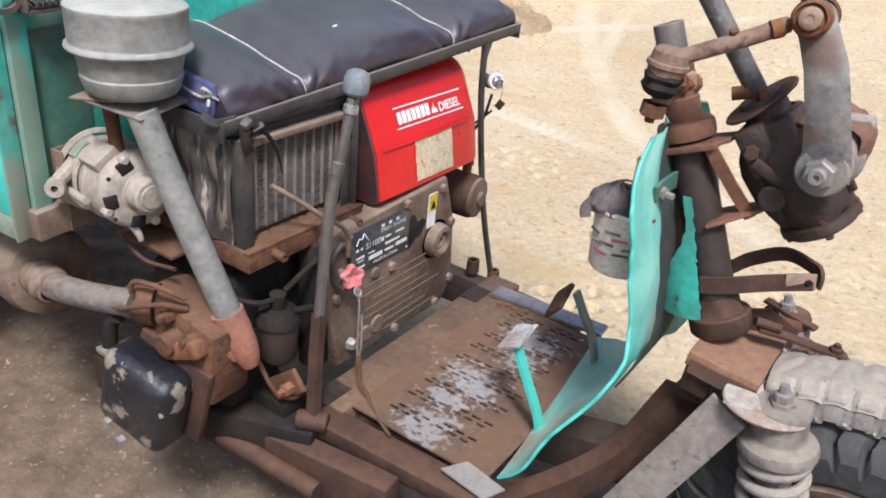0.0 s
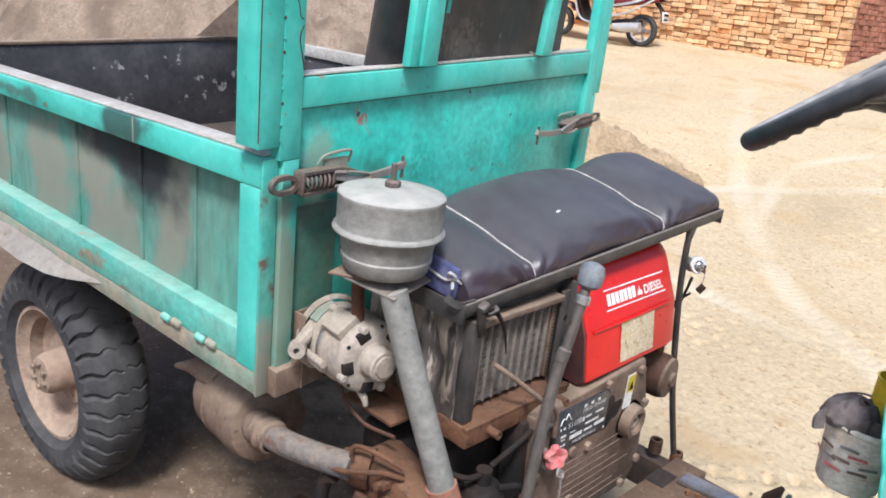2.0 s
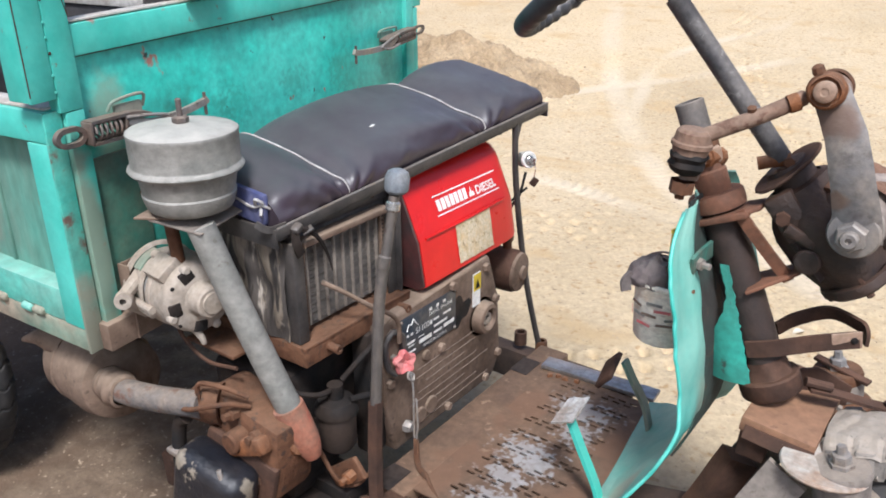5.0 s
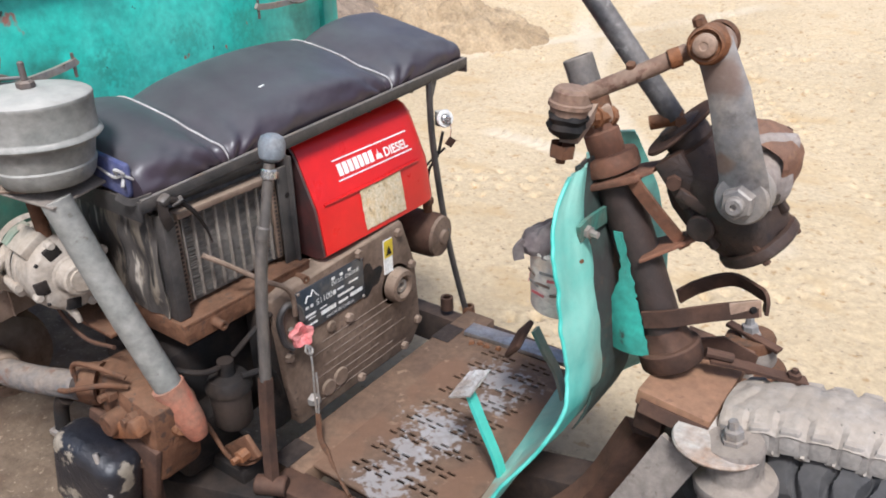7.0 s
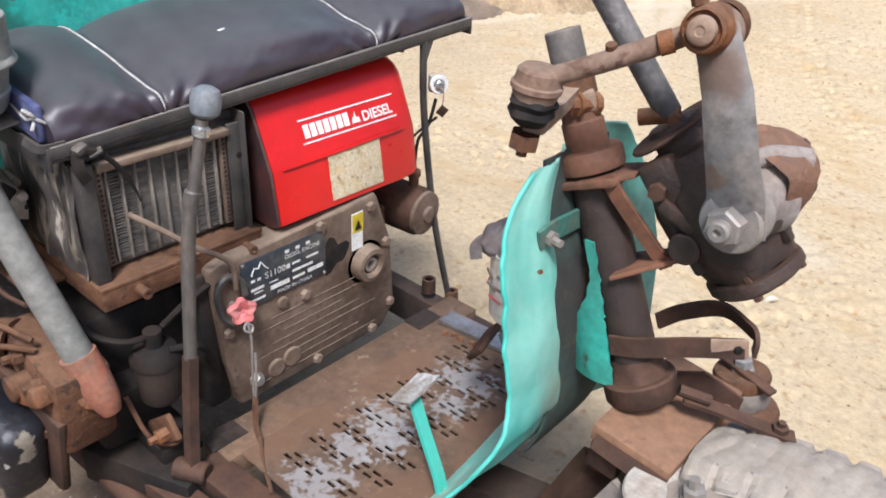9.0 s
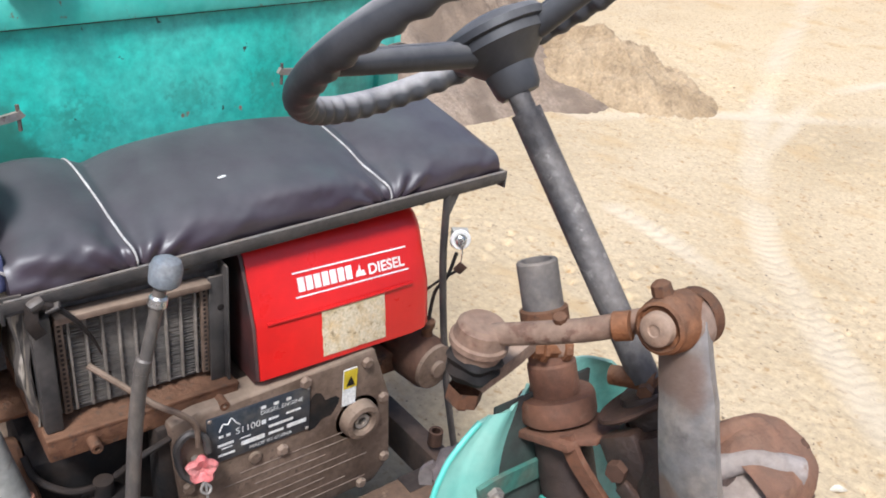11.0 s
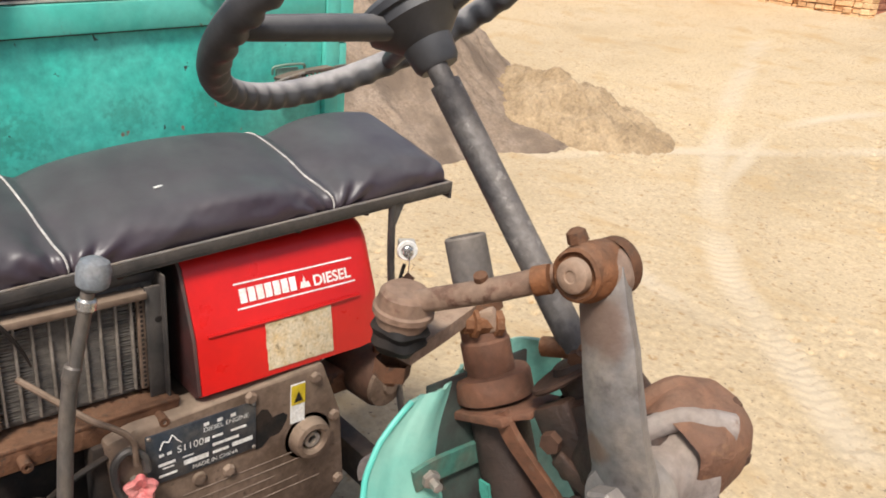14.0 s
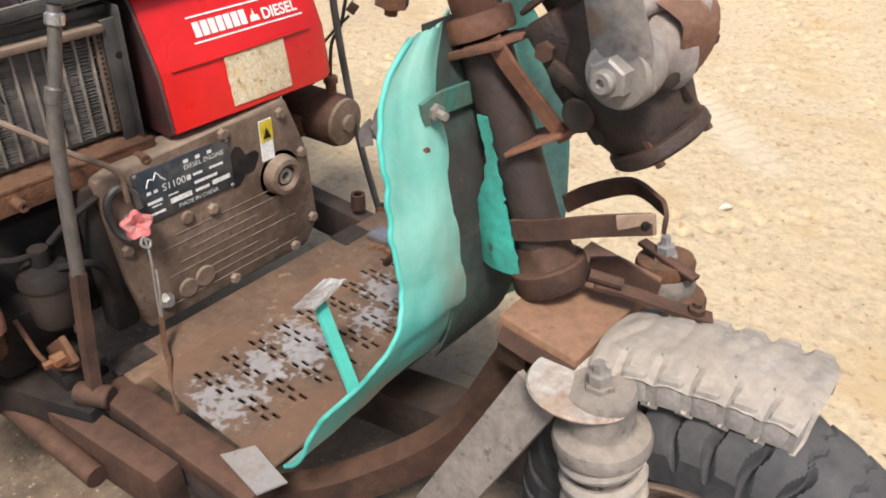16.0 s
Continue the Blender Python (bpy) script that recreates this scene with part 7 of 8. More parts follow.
    lb = part("fender_bracket", add_tube(N(), [(0.752, 0.038, 0.654), (0.80, 0.062, 0.645), (0.85, 0.086, 0.632), (0.897, 0.110, 0.622)], 0, flat=(0.003, 0.013), hint=(0, 0, 1)), RUST_DARK, t)
    part("bracket_bolt", add_lathe(N(), [(0.012, 0), (0.012, 0.008), (0.006, 0.009), (0.006, 0.016), (0, 0.017)], (0.877, 0.100, 0.630), (0, 0, 1), 6), RUST_DARK, lb)
    part("hinge_pin", add_tube(N(), [(0.745, 0.032, 0.668), (0.785, 0.054, 0.658)], 0.009, 10, 1), RUST_DARK, lb)
    return t


# rust with its base darkened for the shadow on the head tube
TUBE_RUST = mat("shade_darkened_rusty_tube", (0.019, 0.013, 0.0108), 0.65, second=(0.034, 0.02, 0.015), scale=14, amount=0.45, third=(0.09, 0.045, 0.027), scale3=44, amount3=0.18, dust=0.1, dust_color=(0.22, 0.12, 0.075), bump=0.35, bump_scale=150)
RUST_BRACKET = mat("rust_brown_plate", (0.185, 0.075, 0.038), 0.8, second=(0.12, 0.055, 0.032), scale=14, amount=0.5, third=(0.17, 0.09, 0.055), scale3=30, amount3=0.3, dust=0.15, dust_color=(0.27, 0.14, 0.08), bump=0.4, bump_scale=110)
CROWN_CLAY = mat("smeared_orange_clay_on_steel", (0.25, 0.13, 0.07), 0.8, second=(0.18, 0.09, 0.05), scale=7, amount=0.5, third=(0.06, 0.033, 0.022), scale3=30, amount3=0.25, dust=0.03, bump=0.2, bump_scale=120)
PLATE_DUST = mat("pale_dusty_plate", (0.42, 0.38, 0.33), 0.85, second=(0.30, 0.19, 0.12), scale=14, amount=0.35, third=(0.24, 0.13, 0.08), scale3=22, amount3=0.35)
STEM_GREY = mat("dull_grey_tube", (0.11, 0.10, 0.095), 0.7, metal=0.1, second=(0.17, 0.145, 0.125), scale=18, amount=0.45, third=(0.06, 0.045, 0.04), scale3=35, amount3=0.35, dust=0.2, bump=0.3)
RUST_PALE = mat("dust_pale_rust", (0.24, 0.145, 0.09), 0.85, second=(0.31, 0.21, 0.15), scale=18, amount=0.5, third=(0.2, 0.11, 0.07), scale3=40, amount3=0.4, dust=0.3, bump=0.3)
front_fork()

SW_FOOT, SW_HUB = V(0.640, 0.048, 1.055), V(0.428, -0.010, 1.333)
SWA = (SW_HUB - SW_FOOT).normalized()


ARM_STEEL = mat("dusty_forged_steel", (0.20, 0.19, 0.185), 0.6, metal=0.25, second=(0.29, 0.25, 0.21), scale=14, amount=0.45, third=(0.10, 0.085, 0.08), scale3=22, amount3=0.35, sharp3=0.08, dust=0.2, bump=0.25, bump_scale=170)


OILY_RUST = mat("oily_brown_black_casting", (0.018, 0.0125, 0.0105), 0.6, second=(0.042, 0.023, 0.015), scale=16, amount=0.5, third=(0.01, 0.009, 0.009), scale3=22, amount3=0.35, dust=0.13, dust_color=(0.22, 0.10, 0.05), bump=0.5, bump_scale=90)
CAST_RUST = mat("rusted_sand_casting", (0.23, 0.10, 0.05), 0.85, second=(0.14, 0.064, 0.036), scale=10, amount=0.45, third=(0.21, 0.10, 0.05), scale3=28, amount3=0.35, dust=0.12, bump=0.8, bump_scale=80)


def gearbox():
    t = thing("steering_gearbox", "oily black and rusty steering gearbox beside the head tube", "gearbox", (0.74, 0.08, 0.84))
    dn = -SWA
    o = SW_FOOT + dn * 0.01
    u, w, a = frame_of(dn)
    part("input_neck", add_lathe(N(), [(0, 0), (0.034, 0), (0.037, 0.006), (0.037, 0.036), (0.045, 0.042)], o, dn, 28), OILY_RUST, t)
    body = part("worm_housing", add_lathe(N(), [(0.040, 0.034), (0.05, 0.038), (0.054, 0.06), (0.068, 0.085), (0.074, 0.11), (0.073, 0.16), (0.064, 0.195), (0.056, 0.222)], o, dn, 40, wobble=lambda a_, h: 1 + 0.07 * math.cos(4 * a_ + 0.4) + 0.02 * math.sin(7 * a_)), OILY_RUST, t)
    cover = part("end_cover", add_lathe(N(), [(0.055, 0.222), (0.062, 0.225), (0.063, 0.229), (0.063, 0.240), (0.058, 0.245), (0.02, 0.247), (0, 0.247)], o, dn, 36, wobble=lambda a_, h: 1 + 0.05 * max(0.0, math.cos(4 * a_ + 0.4))), OILY_RUST, t)
    for k in range(4):
        d = u * math.cos(k * 1.571 - 0.1) + w * math.sin(k * 1.571 - 0.1)
        part("cover_bolt", add_lathe(N(), [(0.0065, 0.206), (0.0065, 0.251), (0, 0.252)], o + d * 0.056, dn, 6), RUST_DARK, cover)
    for ang, r0, ln in ((2.4, 0.066, 0.07), (3.3, 0.066, 0.08), (4.1, 0.064, 0.07), (0.3, 0.066, 0.08)):
        d = u * math.cos(ang) + w * math.sin(ang)
        m = Matrix((d, dn.cross(d), dn)).transposed().to_4x4()
        m.translation = o + dn * 0.15 + d * r0
        part("casting_rib", add_box(N(), (0, 0, 0), (0.016, 0.014, ln * 1.3), m, 0.004), OILY_RUST, body)
    part("top_plate", add_lathe(N(), [(0, -0.003), (0.054, -0.003), (0.056, 0), (0.054, 0.003), (0, 0.003)], o + dn * 0.004 + V(0.004, -0.006, -0.002), dn + V(0.1, 0.1, 0), 28, wobble=lambda a_, h: 1 + 0.15 * math.cos(2 * a_ + 0.6)), RUST_DARK, t, "thin rusty tilted cover plate")
    s0 = V(0.780, -0.02, 0.982)
    part("sector_shaft_boss", add_lathe(N(), [(0.03, -0.004), (0.036, 0.0), (0.035, 0.045), (0.039, 0.06), (0.047, 0.072), (0.051, 0.082)], s0, (-0.05, 1, 0.03), 32, wobble=lambda a_, h: 1 + 0.12 * max(0, h - 0.05) / 0.05 * math.cos(2 * a_ + 0.8)), BOSS_DUST, t, "pale dusty shaft housing")
    side = part("sector_housing", add_lathe(N(), [(0.044, 0.05), (0.052, 0.064), (0.060, 0.085), (0.060, 0.118), (0.053, 0.142), (0.036, 0.152), (0, 0.155)], s0 + V(-0.008, 0.004, 0.016), (-0.05, 1, 0.0), 40, wobble=lambda a_, h: 1 + 0.06 * math.cos(5 * a_ + 1) * min(1, max(0, 0.15 - h) * 14) + 0.015 * math.sin(11 * a_ + h * 60)), CAST_RUST, t, "rusty cast side cover")
    for k in range(5):
        d = V(math.cos(k * 1.257 - 0.2), 0, math.sin(k * 1.257 - 0.2))
        part("cover_bolt", add_lathe(N(), [(0.0095, 0), (0.0095, 0.012), (0.006, 0.014), (0, 0.014)], s0 + V(-0.012, 0.132, 0.016) + d * 0.046, (0, 1, 0.0), 6), RUST_DARK, side)
    part("casting_rib", add_tube(N(), [s0 + V(-0.03, 0.03, 0.035), s0 + V(-0.008, 0.07, 0.056), s0 + V(0.03, 0.11, 0.050)], lambda k: 0.011 + 0.005 * k, 12, 4), BOSS_DUST, side)
    part("casting_rib", add_tube(N(), [s0 + V(-0.055, 0.05, 0.035), s0 + V(-0.035, 0.09, 0.068), s0 + V(-0.02, 0.13, 0.060)], 0.013, 12, 4), CAST_RUST, side)
    part("housing_web", add_box(N(), (0.742, 0.066, 0.965), (0.12, 0.11, 0.11), (0, -38, 0), 0.022, 3), OILY_RUST, body)
    part("casting_lug", add_box(N(), (0.676, 0.012, 0.972), (0.05, 0.03, 0.085), (0, -38, 8), 0.008), OILY_RUST, body)
    part("casting_lug", add_box(N(), (0.700, 0.0, 0.945), (0.055, 0.014, 0.02), (0, 24, 8), 0.004), OILY_RUST, body)
    part("casting_lug", add_cyl(N(), (0.716, -0.002, 0.902), (0.716, 0.05, 0.902), 0.022), OILY_RUST, body)
    # welded strap and brackets to the head tube
    part("strap", add_tube(N(), [(0.600, -0.018, 0.974), (0.622, -0.012, 0.945), (0.655, 0.012, 0.895), (0.688, 0.030, 0.852)], 0, flat=(0.010, 0.004), n=4, hint=(0.75, 0.1, 0.6)), RUST_BRACKET, t, "welded rust-brown strap")
    part("bracket", add_prism(N(), [(0.0, -0.050), (0.085, -0.012), (0.10, 0.012), (0.085, 0.04), (0.0, 0.045)], 0.007, col(0.208, 0.018, 0.0), (0.88, 0.15, 0.46), (-0.1, 1, 0), 0.002), RUST_BRACKET, t)
    part("bracket", add_prism(N(), [(0.0, -0.045), (0.04, -0.045), (0.075, -0.02), (0.075, 0.04), (0.0, 0.045)], 0.008, col(0.337, 0.0, 0.0), (0.93, 0, 0.37), (0, 1, 0), 0.002), RUST_BRACKET, t)
    part("bracket_bolt", add_lathe(N(), [(0.012, 0), (0.012, 0.012), (0, 0.013)], (0.668, -0.004, 0.972), (0.3, -1, 0), 6), RUST_DARK, t)
    return t


BOSS_DUST = mat("pale_dust_on_casting", (0.25, 0.215, 0.195), 0.8, second=(0.17, 0.13, 0.11), scale=16, amount=0.5, third=(0.12, 0.06, 0.035), scale3=24, amount3=0.35, dust=0.2, bump=0.4, bump_scale=110)
gearbox()


ARM_RUST = mat("rust_tinted_forging", (0.22, 0.15, 0.11), 0.75, second=(0.15, 0.075, 0.045), scale=16, amount=0.5, third=(0.28, 0.23, 0.19), scale3=20, amount3=0.4, dust=0.15, bump=0.35)
stain(ARM_STEEL, (0.725, -0.05, 1.15), (0.04, 0.05, 0.035), (0.15, 0.085, 0.055), 22, 0.8, 0.75)
stain(ARM_STEEL, (0.745, -0.05, 1.03), (0.02, 0.05, 0.02), (0.17, 0.09, 0.05), 30, 0.8, 0.6)


def drop_arm():
    t = thing("drop_arm", "forged grey steel steering arm with a big nut", "steering arm", (0.76, -0.09, 1.0))
    mids = [(0.783, 0.969, 0.036), (0.779, 1.014, 0.031), (0.769, 1.053, 0.028), (0.758, 1.092, 0.027), (0.745, 1.13, 0.026), (0.728, 1.16, 0.024), (0.711, 1.188, 0.023)]
    left, right = [], []
    for k, (x, z, w) in enumerate(mids):
        a, b = mids[max(k - 1, 0)], mids[min(k + 1, len(mids) - 1)]
        d = V(b[0] - a[0], b[1] - a[1], 0).normalized()
        n = V(-d.y, d.x, 0)
        left.append((x + n.x * w, z + n.y * w))
        right.append((x - n.x * w, z - n.y * w))
    bm = N()

    def arm(u, v):
        k = u * (len(mids) - 1)
        i = min(int(k), len(mids) - 2)
        f = k - i
        l = (left[i][0] * (1 - f) + left[i + 1][0] * f, left[i][1] * (1 - f) + left[i + 1][1] * f)
        r = (right[i][0] * (1 - f) + right[i + 1][0] * f, right[i][1] * (1 - f) + right[i + 1][1] * f)
        bow = -0.028 * math.sin(u * math.pi) * 0.7 - 0.006 * (1 - (2 * v - 1) ** 2)
        return (l[0] * (1 - v) + r[0] * v, -0.024 + bow, l[1] * (1 - v) + r[1] * v)
    part("arm", add_sheet(bm, arm, 30, 10, 0.02), ARM_STEEL, t, angle=50)
    part("eye", add_lathe(N(), [(0, 0.012), (0.016, 0.012), (0.025, 0.009), (0.027, 0.002), (0.027, -0.012), (0.024, -0.018), (0, -0.02)], (0.711, -0.022, 1.188), (0.1, 1, 0), 32), ARM_RUST, t, "rust-tinted upper eye")
    part("boss", add_lathe(N(), [(0, 0.03), (0.037, 0.03), (0.039, 0.02), (0.039, -0.012), (0.036, -0.017), (0.0, -0.019)], (0.780, -0.028, 0.981), (0, 1, 0), 36), ARM_STEEL, t)
    nut = part("nut", add_lathe(N(), [(0.012, -0.006), (0.024, -0.006), (0.024, 0.016), (0.021, 0.019), (0.013, 0.019)], (0.780, -0.047, 0.981), (0, -1, 0), 6), ARM_STEEL, t, "large pale steel nut")
    part("stud_end", add_lathe(N(), [(0.0135, 0.0), (0.0135, 0.028), (0.011, 0.031), (0.005, 0.031), (0.004, 0.025), (0, 0.025)], (0.780, -0.047, 0.981), (0, -1, 0), 20), ARM_STEEL, nut)
    return t


drop_arm()


LINK_RUST = mat("dusty_brown_link", (0.175, 0.098, 0.062), 0.85, second=(0.25, 0.165, 0.115), scale=16, amount=0.5, third=(0.11, 0.05, 0.03), scale3=34, amount3=0.4, dust=0.2, dust_color=(0.34, 0.25, 0.18), bump=0.45, bump_scale=110)


def drag_link():
    t = thing("drag_link", "rusty drag link with two ball joints", "steering link", (0.6, -0.11, 1.15))
    b = V(0.706, -0.038, 1.192)
    j1 = part("ball_joint", add_lathe(N(), [(0, -0.036), (0.022, -0.034), (0.0265, -0.02), (0.028, 0.01), (0.027, 0.018), (0.0255, 0.02), (0.0245, 0.028), (0.0215, 0.03), (0.0195, 0.026), (0.014, 0.026), (0.012, 0.034), (0, 0.035)], b, (0.1, -1, 0.08), 40, wobble=lambda a, h: 1 + 0.012 * math.sin(4 * a + 2) + 0.008 * math.sin(9 * a + 60 * h)), RUST_ORANGE, t)
    part("rear_cap", add_lathe(N(), [(0.026, 0), (0.028, 0.004), (0.028, 0.012), (0.023, 0.017), (0, 0.018)], b + V(0.004, 0.018, 0.0), (0, 1, 0), 28), RUST, j1)
    part("face_disc", add_lathe(N(), [(0.0165, 0.028), (0.0155, 0.035), (0.013, 0.037), (0.006, 0.0375), (0.005, 0.0365), (0, 0.0365)], b, (0.1, -1, 0.08), 28), RUST_PALE, j1)
    part("grease_nipple", add_lathe(N(), [(0.01, -0.004), (0.009, 0.006), (0.005, 0.009), (0, 0.010)], b + V(-0.014, -0.012, 0.029), (-0.4, -0.2, 1), 8), RUST, j1)
    rod = part("rod", add_tube(N(), [b + V(-0.03, 0, -0.015), (0.636, -0.078, 1.155), (0.553, -0.115, 1.114)], 0.0122, 16, 3), LINK_RUST, t)
    part("rod_collar", add_tube(N(), [(0.674, -0.056, 1.175), (0.661, -0.063, 1.169)], 0.0142, 14, 1), RUST_ORANGE, rod)
    part("grease_nipple", add_lathe(N(), [(0.007, 0.0), (0.007, 0.01), (0, 0.013)], (0.617, -0.087, 1.155), (0, -0.4, 1), 8), RUST, rod)
    c = V(0.542, -0.12, 1.098)
    j2 = part("ball_joint", add_lathe(N(), [(0, 0.03), (0.022, 0.029), (0.027, 0.024), (0.029, 0.01), (0.032, 0.008), (0.032, 0.002), (0.029, 0.0), (0.027, -0.01)], c, (0.1, 0.05, 1), 30), LINK_RUST, t)
    part("rubber_boot", add_lathe(N(), [(0.025, -0.006), (0.030, -0.014), (0.026, -0.022), (0.029, -0.03), (0.022, -0.04), (0.016, -0.044)], c, (0.1, 0.05, 1), 28, wobble=lambda a, h: 1 + 0.08 * math.sin(5 * a + h * 90)), BLACK, j2)
    part("castle_nut", add_lathe(N(), [(0.02, -0.055), (0.02, -0.075), (0.012, -0.078), (0.008, -0.08), (0.008, -0.086), (0, -0.087)], c, (0.1, 0.05, 1), 6), RUST, j2)
    return t


drag_link()


def steering_wheel():
    t = thing("steering_wheel_assembly", "large dusty black steering wheel with finger ridges on its column", "steering wheel", SW_FOOT)
    c = SW_HUB + SWA * 0.09 + V(0.004, 0.010, -0.013)
    u, w, a = frame_of(SWA, (0.35, -1, 0.0))
    bm = N()
    R, n, m = 0.225, 450, 16
    rings = []
    for i in range(n):
        th = 2 * math.pi * i / n
        d = u * math.cos(th) + w * math.sin(th)
        ring = []
        for k in range(m):
            ph = 2 * math.pi * k / m
            r = 0.0172
            under = max(0.0, -0.75 * math.cos(ph) - 0.65 * math.sin(ph) - 0.1)
            r += 0.0030 * under * math.sin(i * 2 * math.pi / 10.0)
            ring.append(bm.verts.new(c + d * (R + 0.92 * r * math.cos(ph)) + a * r * math.sin(ph)))
        rings.append(ring)
    for i in range(n):
        A, B = rings[i], rings[(i + 1) % n]
        for k in range(m):
            bm.faces.new((A[k], A[(k + 1) % m], B[(k + 1) % m], B[k]))
    part("rim", bm, GRIP, t, "ridged plastic rim dusted on top", angle=60)
    for th in SPOKES:
        d = u * math.cos(radians(th)) + w * math.sin(radians(th))
        sp = part("spoke", add_tube(N(), [c + d * 0.045 - a * 0.030, c + d * 0.11 - a * 0.0195, c + d * 0.17 - a * 0.0095, c + d * 0.219 - a * 0.001], lambda k: 0.0145 - 0.003 * k, 14, 4), GRIP_DARK, t, angle=60)
        part("spoke_ridge", add_tube(N(), [c + d * 0.06 - a * 0.0145, c + d * 0.12 - a * 0.005, c + d * 0.2 + a * 0.007], 0.0035, 8, 4), GRIP_DARK, sp)
    part("hub", add_lathe(N(), [(0, -0.088), (0.022, -0.088), (0.026, -0.082), (0.029, -0.058), (0.046, -0.042), (0.057, -0.032), (0.057, -0.022)], c, a, 36), GRIP_DARK, t)
    part("horn_cap", add_lathe(N(), [(0.057, -0.022), (0.062, -0.02), (0.062, -0.012), (0.056, -0.005), (0.033, 0.002), (0, 0.004)], c, a, 36), GRIP_DARK, t)
    part("outer_tube", add_tube(N(), [SW_FOOT, SW_FOOT + (SW_HUB - SW_FOOT) * 0.91], 0.0172, 20, 1), COLUMN, t, "scuffed grey column tube")
    part("inner_shaft", add_tube(N(), [SW_FOOT + (SW_HUB - SW_FOOT) * 0.90, SW_HUB + SWA * 0.01], 0.0125, 16, 1), COLUMN, t)
    part("foot_clamp", add_tube(N(), [SW_FOOT + V(-0.034, -0.016, -0.010), SW_FOOT + V(0.014, 0.0, 0.004)], 0.0115, 14, 1), RUST_ORANGE, t)
    part("clamp_bolt", add_lathe(N(), [(0.009, 0), (0.009, 0.01), (0, 0.011)], SW_FOOT + V(0.016, -0.018, 0.002), (0.4, -1, 0), 6), RUST, t)
    return t


GRIP_DARK = mat("cleaner_black_plastic", (0.026, 0.027, 0.031), 0.5, second=(0.045, 0.045, 0.048), scale=12, amount=0.5, dust=0.32, dust_color=(0.33, 0.31, 0.29), dust_low=0.3, bump=0.12, bump_scale=220, grain=0.1)
SPOKES = (345, 105, 225)
COLUMN = mat("scuffed_grey_column", (0.062, 0.060, 0.063), 0.5, metal=0.2, second=(0.15, 0.138, 0.13), scale=20, amount=0.4, third=(0.22, 0.205, 0.19), scale3=55, amount3=0.3, dust=0.2, bump=0.4, bump_scale=90)
steering_wheel()


def strut(c_top, label, ax, cap=None):
    t = thing("spring_strut", label, "spring strut", Vector(c_top) + Vector(ax).normalized() * 0.36, "front struts")
    ax = Vector(ax).normalized()
    o = Vector(c_top)
    part("top_cap", add_lathe(N(), [(0, 0), (0.044, 0), (0.047, 0.008), (0.045, 0.02), (0.043, 0.055), (0.046, 0.06), (0.062, 0.068), (0.065, 0.075), (0.064, 0.088), (0.055, 0.094), (0.03, 0.096)], o, ax, 36), cap or GREY_DUST, t)
    u, w, _ = frame_of(ax)
    pts = [o + ax * (0.10 + 0.21 * k / 72) + (u * math.cos(k * 0.52) + w * math.sin(k * 0.52)) * 0.05 for k in range(73)]
    part("spring", add_tube(N(), pts, 0.0095, 10, 2), RUBBER_GREY, t, "dust-caked coil spring")
    part("damper", add_cyl(N(), o + ax * 0.05, o + ax * 0.36, 0.03), GREY_DUST, t)
    if cap:
        part("cap_bar", add_box(N(), o - ax * 0.006 + V(0.01, -0.012, 0), (0.11, 0.02, 0.008), (0, 6, -14), 0.002), RUST_DARK, t)
        part("collar", add_lathe(N(), [(0.0455, 0.022), (0.0475, 0.03), (0.0475, 0.052), (0.0455, 0.056)], o, ax, 32), GREY_DUST, t, "grey worn band")
    part("nut", add_lathe(N(), [(0, -0.038), (0.008, -0.038), (0.009, -0.024), (0.0155, -0.022), (0.0155, -0.008), (0.02, -0.007), (0.02, 0)], o, ax, 6), STEEL, t)
    return t


strut((0.84, -0.086, 0.604), "dusty front suspension strut with a coil spring, near the fork plate", (0.16, 0.02, -1))
strut((0.766, 0.248, 0.595), "front suspension strut with a rusty cap beyond the fork plate", (0.16, 0, -1), RUST)


def tyre_fender():
    t = thing("tyre_fender", "mudguard cut from a dusty old tyre", "mudguard", (0.92, 0.04, 0.6))

    def f(u, v):
        th = radians(119 - 42 * u)
        r = 0.378 - 0.022 * u - 0.020 * abs(2 * v - 1) ** 3
        y = 0.015 + (v - 0.5) * 0.155 + 0.05 * u
        return (0.985 + r * math.cos(th) * 1.0, y, FW.z - 0.005 + r * math.sin(th) - 0.012 * math.sin(u * 3.1))

    def notched(u, v):
        # the shoulder is cut by short slots between its blocks
        e = max(0.0, abs(2 * v - 1) - 0.55) / 0.45
        gap = 1.0 if 0.125 < (u - 0.01) % 0.165 < 0.165 else 0.0
        x, y, z = f(u, v)
        worn = 0.004 * noise.noise(V(u * 14, v * 5, 3))
        return (x, y, z + worn - 0.034 * gap * min(1, e * 2.5))
    strip_ = part("tread_strip", add_sheet(N(), notched, 150, 28, 0.014), RUBBER_GREY, t, angle=35)
    for k in range(6):
        for v in (0.02, 0.98):
            u = 0.012 + k * 0.165
            p, q = V(*f(u, v)), V(*f(min(1, u + 0.115), v))
            mid_ = (p + q) / 2
            d = (q - p).normalized()
            side = V(0, 1 if v > 0.5 else -1, 0)
            nrm = d.cross(side).normalized()
            m = Matrix((d, side, d.cross(side))).transposed().to_4x4()
            m.translation = mid_ - side * 0.016 - V(0, 0, 0.010)
            part("tread_block", add_box(N(), (0, 0, 0), ((q - p).length, 0.042, 0.046), m, 0.004), RUBBER_GREY, strip_)
    return t


tyre_fender()


